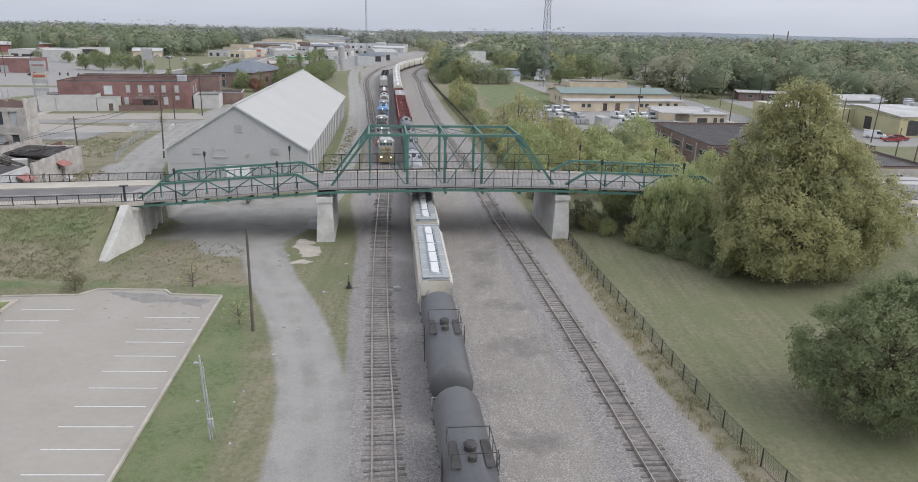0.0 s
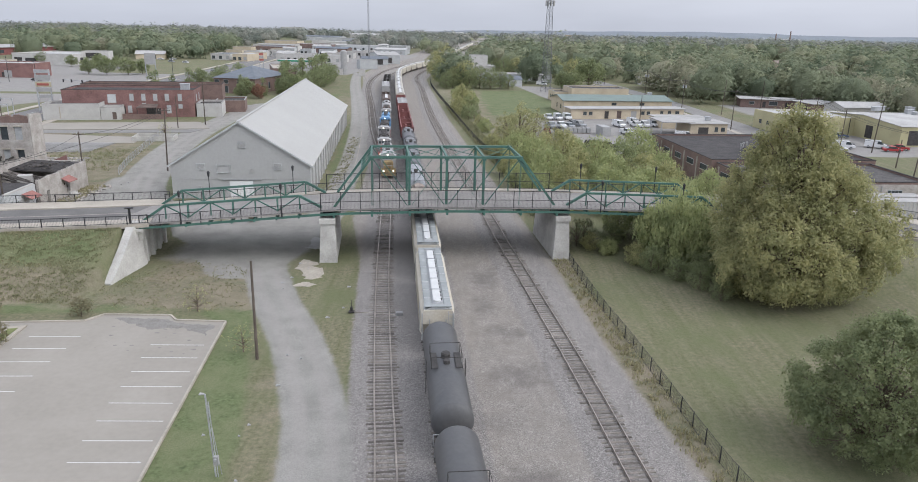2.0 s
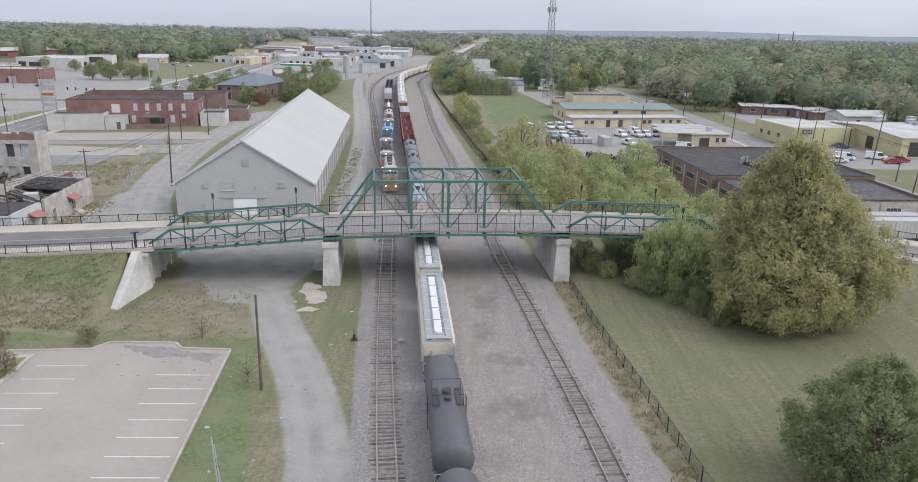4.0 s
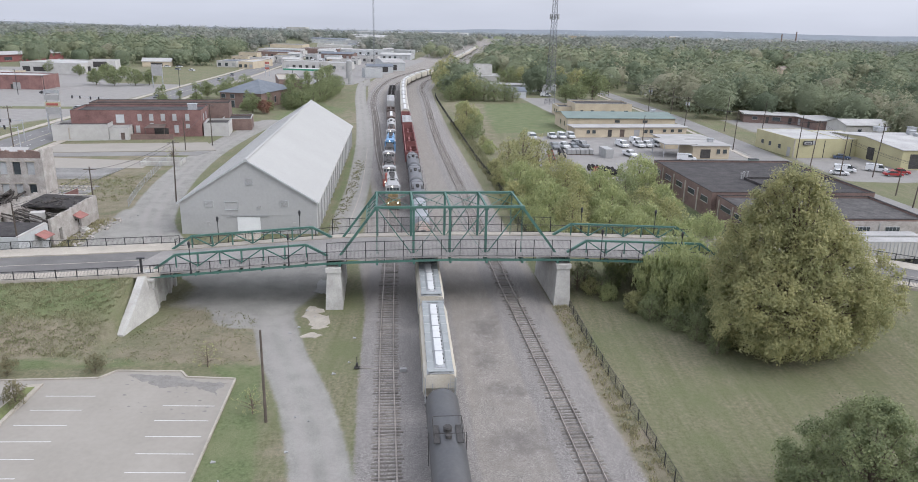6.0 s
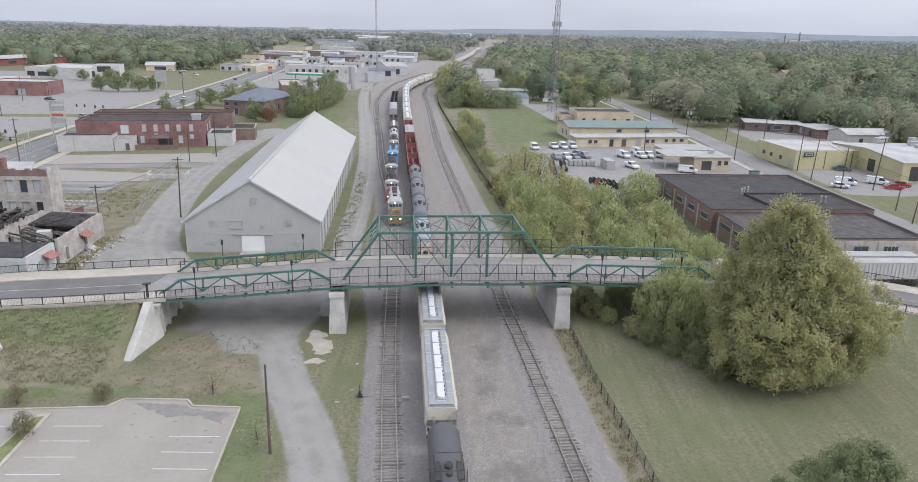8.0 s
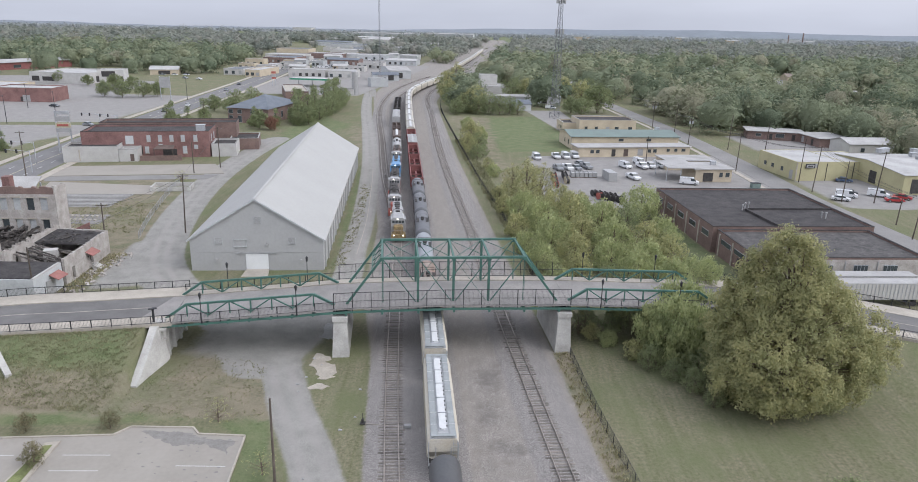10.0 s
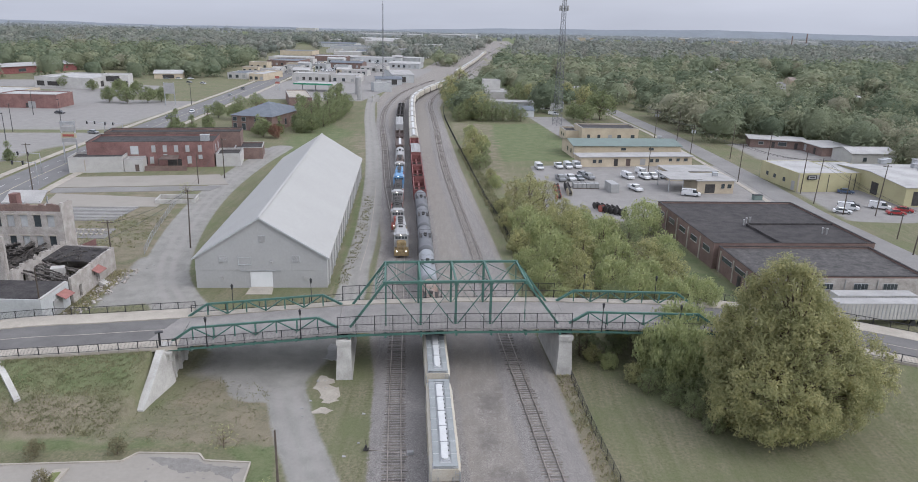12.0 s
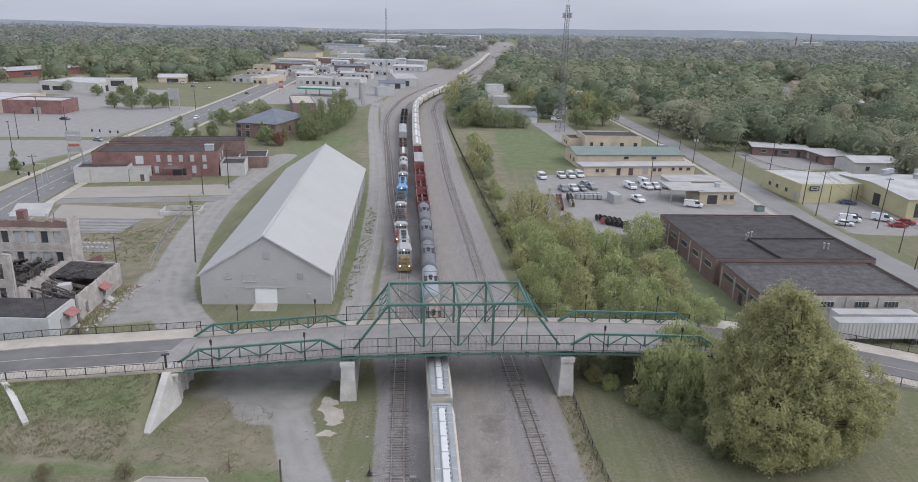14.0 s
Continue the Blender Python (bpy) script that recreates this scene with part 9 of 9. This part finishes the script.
THICKET = [(15.5, 112, 1, .55), (19.5, 117, 0, .6), (24.5, 113, 3, .6), (29.5, 116, 1, .68), (35.5, 114, 1, .62), (39.5, 118, 1, .55), (14.0, 123, 1, .62), (20.0, 125, 0, .75), (26.5, 124, 1, .8), (32.5, 123, 1, .8), (37.5, 126, 0, .72), (11.8, 133, 1, .6), (17.0, 135, 1, .8), (22.8, 137, 0, .85), (29.0, 135, 1, .88), (35.5, 135, 0, .82), (39.6, 139, 1, .7),
           (10.3, 144, 0, .62), (15.4, 147, 1, .8), (22.0, 149, 0, .85), (28.6, 147, 1, .85), (34.2, 147, 3, .75), (12.6, 156, 1, .75), (18.5, 158, 0, .8), (25.5, 159, 1, .75), (31.5, 158, 0, .62), (14.0, 168, 2, 1.05), (18.2, 173, 2, .85), (22.5, 167, 0, .68), (40.5, 161.5, 1, .98), (11.6, 182, 2, .72), (8.6, 163, 0, .5), (8.0, 176, 0, .5), (27.5, 170, 0, .55),
           (24.0, 103.0, 1, .5), (30.5, 104.5, 3, .5), (18.2, 98.5, 3, .4), (22, 97.5, 3, .42), (37.0, 103.5, 1, .45), (27, 101.2, 3, .55), (36.8, 91.5, 3, .5), (26, 87.0, 3, .4), (30.5, 83.5, 3, .42), (33.2, 79.4, 3, .42), (31.6, 77.6, 0, .3), (28.8, 79.6, 3, .36), (27.0, 82.6, 3, .36), (24.6, 85.4, 3, .36), (30.2, 76.0, 3, .3), (23.2, 88.2, 0, .34), (20.4, 92.4, 1, .3), (18.4, 94.6, 0, .3)]
used = set()
rnd = random.Random(5)
for x, y, k, s in THICKET:
    if k not in used:
        protos[k].matrix_basis = pose(x, y, 0) @ Matrix.Diagonal((s, s, s, 1))
        used.add(k)
    else:
        q = s / protos[k].matrix_basis.to_scale()[0]
        plant(protos[k], x, y, rnd.uniform(0, 360), q, q * rnd.uniform(0.85, 1.15))
spire = tree("conifer_tree", "pointed dark green conifer", 9.0, 2.6, 0.3, "leaf_dark", 20, 26, 2400, 0.4, "spire", 0.36)
bronze = tree("autumn_tree", "small tree with rusty red leaves", 7.0, 3.6, 0.8, "leaf_red", 21, 18, 2600, 0.4, "round", 0.36)
park = tree("park_tree", "round dark green parking lot tree", 8.5, 4.4, 1.6, "leaf_dark", 22, 24, 2600, 0.5, "round", 0.36)
shrub = tree("shrub", "small bronze-leaved shrub on mown grass", 2.3, 1.1, 0.05, "leaf_bronze", 23, 18, 1500, 0.12, "egg", 0.4, ragged=0.6, group="shrubs", category="shrub", bare=10)
bare = tree("wispy_shrub", "wispy half-bare shrub with thin twigs", 3.2, 1.9, 0.2, "leaf_mid", 24, 40, 520, 0.11, "round", 0.3, ragged=0.8, group="shrubs", category="shrub", bare=60)


def first_then_copies(proto, spots):
    for i, (x, y, s) in enumerate(spots):
        if i == 0:
            proto.matrix_basis = pose(x, y, float(ground_height(np.array(x), np.array(y)))) @ Matrix.Diagonal((s, s, s, 1))
        else:
            z = float(ground_height(np.array(x), np.array(y)))
            q = s / spots[0][2]
            copy_thing(proto, pose(x, y, z, 0, 0, 53 * i) @ Matrix.Diagonal((q, q, q, 1)))


first_then_copies(shrub, [(-38.4, 67.6, 1.0), (-47.0, 66.4, 1.05), (-42.6, 60.6, 1.2), (-54.5, 66.5, 1.0), (-31.5, 105, 0.8), (-63, 103, 0.9)])
first_then_copies(bare, [(-27.2, 69.6, 1.0), (-19.6, 60.2, 0.9), (16.8, 96.0, 1.3), (-77, 186, 1.2)])
first_then_copies(park, [(-196, 384, 1.0), (-185, 381, 1.05), (-176, 386, 1.0), (-171, 392, 0.95), (-233, 438, 0.8), (-211, 428, 1.0), (-203, 432, 0.85), (-222, 446, 0.7), (-258, 452, 0.9), (-68, 300, 0.95), (-84, 284, 0.9), (64, 366, 1.7), (54, 352, 1.1), (50, 362, 1.0), (-120, 335, 0.9), (-110, 330, 0.9)])
first_then_copies(spire, [(-150, 225, 0.7), (-124, 296, 1.0), (-113, 285, 0.9), (-120, 282, 1.0), (-88, 291, 0.9), (-80, 294, 0.8), (-112, 300, 1.1), (-72, 298, 1.2), (-75, 306, 1.3), (-70, 309, 1.3), (-76, 318, 1.4), (-70, 322, 1.45), (-68, 333, 1.5), (-74, 340, 1.4), (-69, 347, 1.5), (-68, 358, 1.55), (-72, 367, 1.5), (-70, 378, 1.5), (-72.5, 387, 1.4), (-78, 330, 1.3), (-84, 345, 1.2)])
first_then_copies(bronze, [(-100, 340, 1.0), (-79, 283, 0.8), (-92, 345, 0.9), (-106, 360, 0.9)])
MID = [(-66.5, 316, 3, .85), (-66, 328, 3, 1.0), (-65.5, 340, 3, 1.05), (-66, 353, 3, 1.1), (-66.5, 366, 3, 1.1), (-68, 380, 3, 1.0), (-104, 352, 3, .9), (-112, 368, 3, 1.0), (-118, 362, 3, .9), (2.6, 231, 3, .62), (1.2, 240, 0, .55), (4.6, 236, 3, .5), (-0.5, 250, 0, .6), (3.2, 251, 3, .7), (7.2, 205, 1, .45), (5.8, 216, 0, .4), (-7, 346, 3, .9), (-4, 352, 3, 1.1), (0, 356, 0, 1.25), (4, 349, 3, 1.0), (9, 352, 3, 1.2), (14, 350, 3, 1.1), (19, 354, 3, 1.0), (23, 351, 3, .8), (-3, 364, 3, 1.25), (3, 368, 0, 1.3), (-8, 372, 3, 1.1), (-10, 386, 3, 1.2), (-12, 402, 0, 1.3), (-7, 412, 3, 1.1), (-12, 420, 3, 1.2), (0.5, 262, 0, .95), (3.5, 266, 1, .7), (-1, 298, 1, .6), (24, 420, 3, 1.4), (32, 424, 0, 1.3), (40, 430, 2, 1.3), (-14, 430, 2, 1.3), (-16, 455, 0, 1.4), (-10, 470, 2, 1.5), (30, 444, 3, 1.4), (64, 420, 0, 1.3), (70, 440, 3, 1.4), (56, 440, 0, 1.3)]
for x, y, k, s in MID:
    base = protos[k].matrix_basis.to_scale()[0]
    plant(protos[k], x, y, rnd.uniform(0, 360), s / base, s / base)

# ---- woods ----
def blocked(x, y):
    """Where no woods grow: tracks, streets, yards, meadows, buildings."""
    b = (near_line(x, y, TRACK_M[::3]) < 26) | (near_line(x, y, STREET_R) < 12) | (near_line(x, y, STREET_L) < 22) | (near_line(x, y, ROAD_R) < 14) | (near_line(x, y, ROAD_L) < 20)
    for poly in ([(-330, 180), (-330, 510), (-170, 560), (-150, 640), (-230, 800), (-260, 1080), (-60, 1100), (-52, 820), (-20, 700), (-45, 420), (0, 300), (150, 300), (150, 180), (150, 60), (-330, 60)],
                 [(-22, 330), (-10, 345), (40, 380), (52, 420), (84, 420), (84, 300), (-10, 300)], [(0, 345), (28, 345), (30, 492), (0, 492)], [(52, 490), (90, 490), (90, 515), (52, 515)],
                 [(-420, 510), (-265, 530), (-265, 590), (-420, 580)], [(-40, 1050), (-300, 1100), (-330, 1250), (-60, 1200)]):
        b |= inside(x, y, poly)
    for q in TOWN:
        b |= (x > q[0] - 14) & (x < q[0] + q[2] + 14) & (y > q[1] - 40) & (y < q[1] + q[3] + 8)
    for q in HOMES:
        b |= (x > q[0] - 9) & (x < q[0] + q[2] + 9) & (y > q[1] - 24) & (y < q[1] + q[3] + 6)
    b |= near_line(x, y, LANE_E) < 9
    b &= ~inside(x, y, [(-135, 850), (-50, 840), (-36, 1050), (-140, 1090)])
    return b


def scatter(rng, y0, y1, step):
    ys = np.arange(y0, y1, step)
    out = []
    for y in ys:
        half = 0.67 * y + 40
        n = int(2 * half / step)
        out.append(np.stack([rng.uniform(-half, half, n), y + rng.uniform(-step / 2, step / 2, n)], 1))
    p = np.concatenate(out)
    return p[~blocked(p[:, 0], p[:, 1])]


def wood_mesh(name, spots, kinds_, rng, lo, hi, mat):
    """Many crowns in one mesh: each spot takes one of the crown shapes, turned, scaled and toned."""
    vs, fs, ts, k = [], [], [], 0
    which = rng.integers(0, len(kinds_), len(spots))
    # stands of taller and lower trees
    stand = 0.5 + 0.25 * (np.sin(spots[:, 0] * 0.031 + np.sin(spots[:, 1] * 0.017) * 2) + np.sin(spots[:, 1] * 0.023 + spots[:, 0] * 0.011))
    for i, (v, f) in enumerate(kinds_):
        pick = which == i
        s = spots[pick]
        if not len(s):
            continue
        a = rng.uniform(0, 6.28, len(s))
        sc = lo + (hi - lo) * np.clip(0.4 * stand[pick] + 0.75 * rng.uniform(0, 1, len(s)) ** 1.4, 0, 1.1)
        wide = sc * rng.uniform(0.85, 1.25, len(s))
        c, n = np.cos(a), np.sin(a)
        x = (v[None, :, 0] * c[:, None] - v[None, :, 1] * n[:, None]) * wide[:, None] + s[:, 0:1]
        y = (v[None, :, 0] * n[:, None] + v[None, :, 1] * c[:, None]) * wide[:, None] + s[:, 1:2]
        z = v[None, :, 2] * sc[:, None] + ground_height(s[:, 0], s[:, 1])[:, None]
        vs.append(np.stack([x, y, z], -1).reshape(-1, 3))
        fs.append((f[None] + (np.arange(len(s)) * len(v))[:, None, None] + k).reshape(-1, 4))
        tone = np.clip(rng.normal(0.36, 0.27, len(s)) + 0.2 * (stand[pick] - 0.5), 0, 0.95)
        ts.append(np.repeat(tone, len(v)))
        k += len(s) * len(v)
    me = raw_mesh(name, np.concatenate(vs), np.concatenate(fs), mat)
    t = np.concatenate(ts)
    me.color_attributes.new("tone", "FLOAT_COLOR", "POINT").data.foreach_set("color", np.stack([t, t, t, np.ones_like(t)], -1).astype(np.float32).ravel())
    me.polygons.foreach_set("use_smooth", np.ones(len(me.polygons), dtype=bool))
    return me


def quad_ball(n):
    """A closed ball of four-sided faces, n by n on each of six sides."""
    vs, fs, seen = [], [], {}

    def at(q):
        q = np.array(q) / np.linalg.norm(q)
        key = tuple(np.round(q, 4))
        if key not in seen:
            seen[key] = len(vs)
            vs.append(q)
        return seen[key]

    for axis in range(3):
        for sign in (-1, 1):
            def corner(i, j):
                q = [0, 0, 0]
                q[axis], q[(axis + 1) % 3], q[(axis + 2) % 3] = sign, 2 * i / n - 1, 2 * j / n - 1
                return at(q)
            for i in range(n):
                for j in range(n):
                    f = (corner(i, j), corner(i + 1, j), corner(i + 1, j + 1), corner(i, j + 1))
                    fs.append(f if sign > 0 else f[::-1])
    return np.array(vs), np.array(fs)


def crown_kind(rng, boughs, sprays, size, shape="round", bough=0.4, heart=0.6):
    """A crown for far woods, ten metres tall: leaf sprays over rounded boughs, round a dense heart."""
    q = crown_puffs(rng, boughs, 5.2, 0.2, 10.0, shape, bough)
    v, f = leaf_faces(rng, q, sprays, size, 0.1, 0.25, 0.25)
    bv, bf = quad_ball(2)
    bf = bf[bv[bf][:, :, 2].mean(axis=1) > -0.6]
    bv = bv * rng.uniform(0.75, 1.2, (len(bv), 1)) * np.array([4.8, 4.8, 4.6]) * heart + np.array([0, 0, 4.6])
    return np.concatenate([v, bv]), np.concatenate([f, bf + len(v)])


rng = np.random.default_rng(77)
# the two farthest belts carry haze in their leaf colour
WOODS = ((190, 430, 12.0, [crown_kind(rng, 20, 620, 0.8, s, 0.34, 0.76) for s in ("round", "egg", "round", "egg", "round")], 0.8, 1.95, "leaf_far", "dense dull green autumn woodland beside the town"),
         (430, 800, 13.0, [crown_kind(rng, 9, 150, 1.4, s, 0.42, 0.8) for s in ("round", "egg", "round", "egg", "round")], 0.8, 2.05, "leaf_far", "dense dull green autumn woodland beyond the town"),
         (800, 1500, 17.0, [crown_kind(rng, 7, 84, 2.1, s, 0.5, 0.8) for s in ("round", "egg", "round", "egg")], 0.7, 1.7, "leaf_distant_haze", "dense woodland farther off with haze painted into its green"),
         (1500, 4500, 52.0, [crown_kind(rng, 2, 18, 2.8, "round", 0.7, 0.92) for _ in range(4)], 0.7, 1.4, "leaf_horizon_haze", "distant woodland reaching to the horizon with haze painted into its colour"))
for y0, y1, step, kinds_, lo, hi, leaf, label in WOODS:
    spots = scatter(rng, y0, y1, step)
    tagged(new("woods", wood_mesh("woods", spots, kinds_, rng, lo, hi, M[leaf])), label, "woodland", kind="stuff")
# a low ridge on the skyline, its blue painted in for haze
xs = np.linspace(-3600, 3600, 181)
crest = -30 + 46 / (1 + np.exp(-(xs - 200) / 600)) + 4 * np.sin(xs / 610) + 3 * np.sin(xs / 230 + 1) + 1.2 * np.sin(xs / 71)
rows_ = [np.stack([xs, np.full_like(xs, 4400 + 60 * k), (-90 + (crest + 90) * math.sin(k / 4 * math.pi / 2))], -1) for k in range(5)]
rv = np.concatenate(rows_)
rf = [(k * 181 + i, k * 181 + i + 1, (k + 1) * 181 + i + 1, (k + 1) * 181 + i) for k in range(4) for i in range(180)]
tagged(new("backdrop", raw_mesh("backdrop", rv, rf, M["ridge"])), "low wooded ridge on the horizon with haze painted as blue", "ridge", kind="structure")

# ---- weeds and tufts along edges ----
def tufts(name, label, spots, mat, rng, tall=0.5, blades=14):
    n = len(spots)
    base = np.repeat(spots, blades, axis=0)
    off = rng.normal(scale=0.22, size=(len(base), 2))
    z = ground_height(base[:, 0], base[:, 1])
    h = tall * rng.uniform(0.4, 1.2, len(base))
    a = rng.uniform(0, 6.28, len(base))
    lean = rng.normal(scale=0.18, size=(len(base), 2))
    w = 0.05
    x, y = base[:, 0] + off[:, 0], base[:, 1] + off[:, 1]
    v = np.stack([np.stack([x - w * np.cos(a), y - w * np.sin(a), z], -1), np.stack([x + w * np.cos(a), y + w * np.sin(a), z], -1), np.stack([x + lean[:, 0] * h + w * np.cos(a), y + lean[:, 1] * h + w * np.sin(a), z + h], -1), np.stack([x + lean[:, 0] * h - w * np.cos(a), y + lean[:, 1] * h - w * np.sin(a), z + h], -1)], 1).reshape(-1, 3)
    return tagged(new(name, raw_mesh(name, v, np.arange(len(base) * 4).reshape(-1, 4), M[mat])), label, "grass" if "grass" in name else "weeds", kind="stuff")


def beside(line, lo, hi, n, rng):
    total = np.linalg.norm(np.diff(line, axis=0), axis=1).sum()
    pts = []
    for s in rng.uniform(0, total, n):
        x, y, hd = at_length(line, s)
        d = rng.uniform(lo, hi)
        pts.append((x + math.cos(radians(hd)) * d, y + math.sin(radians(hd)) * d))
    return np.array(pts)


rng = np.random.default_rng(9)
tufts("weeds", "dry tan weeds along the black fence", beside(FENCE, -1.9, 0.2, 300, rng), "weeds", rng, 0.28, 8)
tufts("weeds", "dry weeds along the railway fence", beside(smooth_line([(13.6, 102), (11.0, 130), (8.2, 159), (3.2, 197), (-4.9, 268)], 6.0), -0.6, 3.5, 1100, rng), "blades", rng, 0.8, 10)
tufts("weeds", "rank weeds beside the ruined wall", beside(smooth_line([(-64.6, 104), (-65.4, 126)], 4.0), -1.2, 1.6, 160, rng), "weeds", rng, 0.4, 8)


def over(poly, n, rng):
    """Spots scattered over an area."""
    xs, ys = [q[0] for q in poly], [q[1] for q in poly]
    p = np.stack([rng.uniform(min(xs), max(xs), n), rng.uniform(min(ys), max(ys), n)], -1)
    return p[inside(p[:, 0], p[:, 1], poly)]


tufts("grass_tussocks", "rough green grass tussocks on the road embankment", over([(-66, 71), (-66, 78), (-52, 82.5), (-41.2, 84.0), (-41.2, 77), (-42, 71)], 2600, rng), "blades", rng, 0.15, 8)
tufts("grass_tussocks", "patchy rough grass between lot and bridge", over([(-42, 70), (-42, 76), (-34, 86), (-26, 84), (-22, 70)], 420, rng), "blades", rng, 0.11, 6)
tufts("grass_tussocks", "rough weeds on the waste ground by the lane", over([(-88, 140), (-70, 140), (-72, 165), (-90, 165)], 600, rng), "blades", rng, 0.25, 7)
tufts("grass_tussocks", "rough weeds along the warehouse side", beside(smooth_line([(-23.2, 122), (-24.5, 150), (-27.5, 190)], 6.0), -1.2, 1.0, 260, rng), "blades", rng, 0.22, 6)
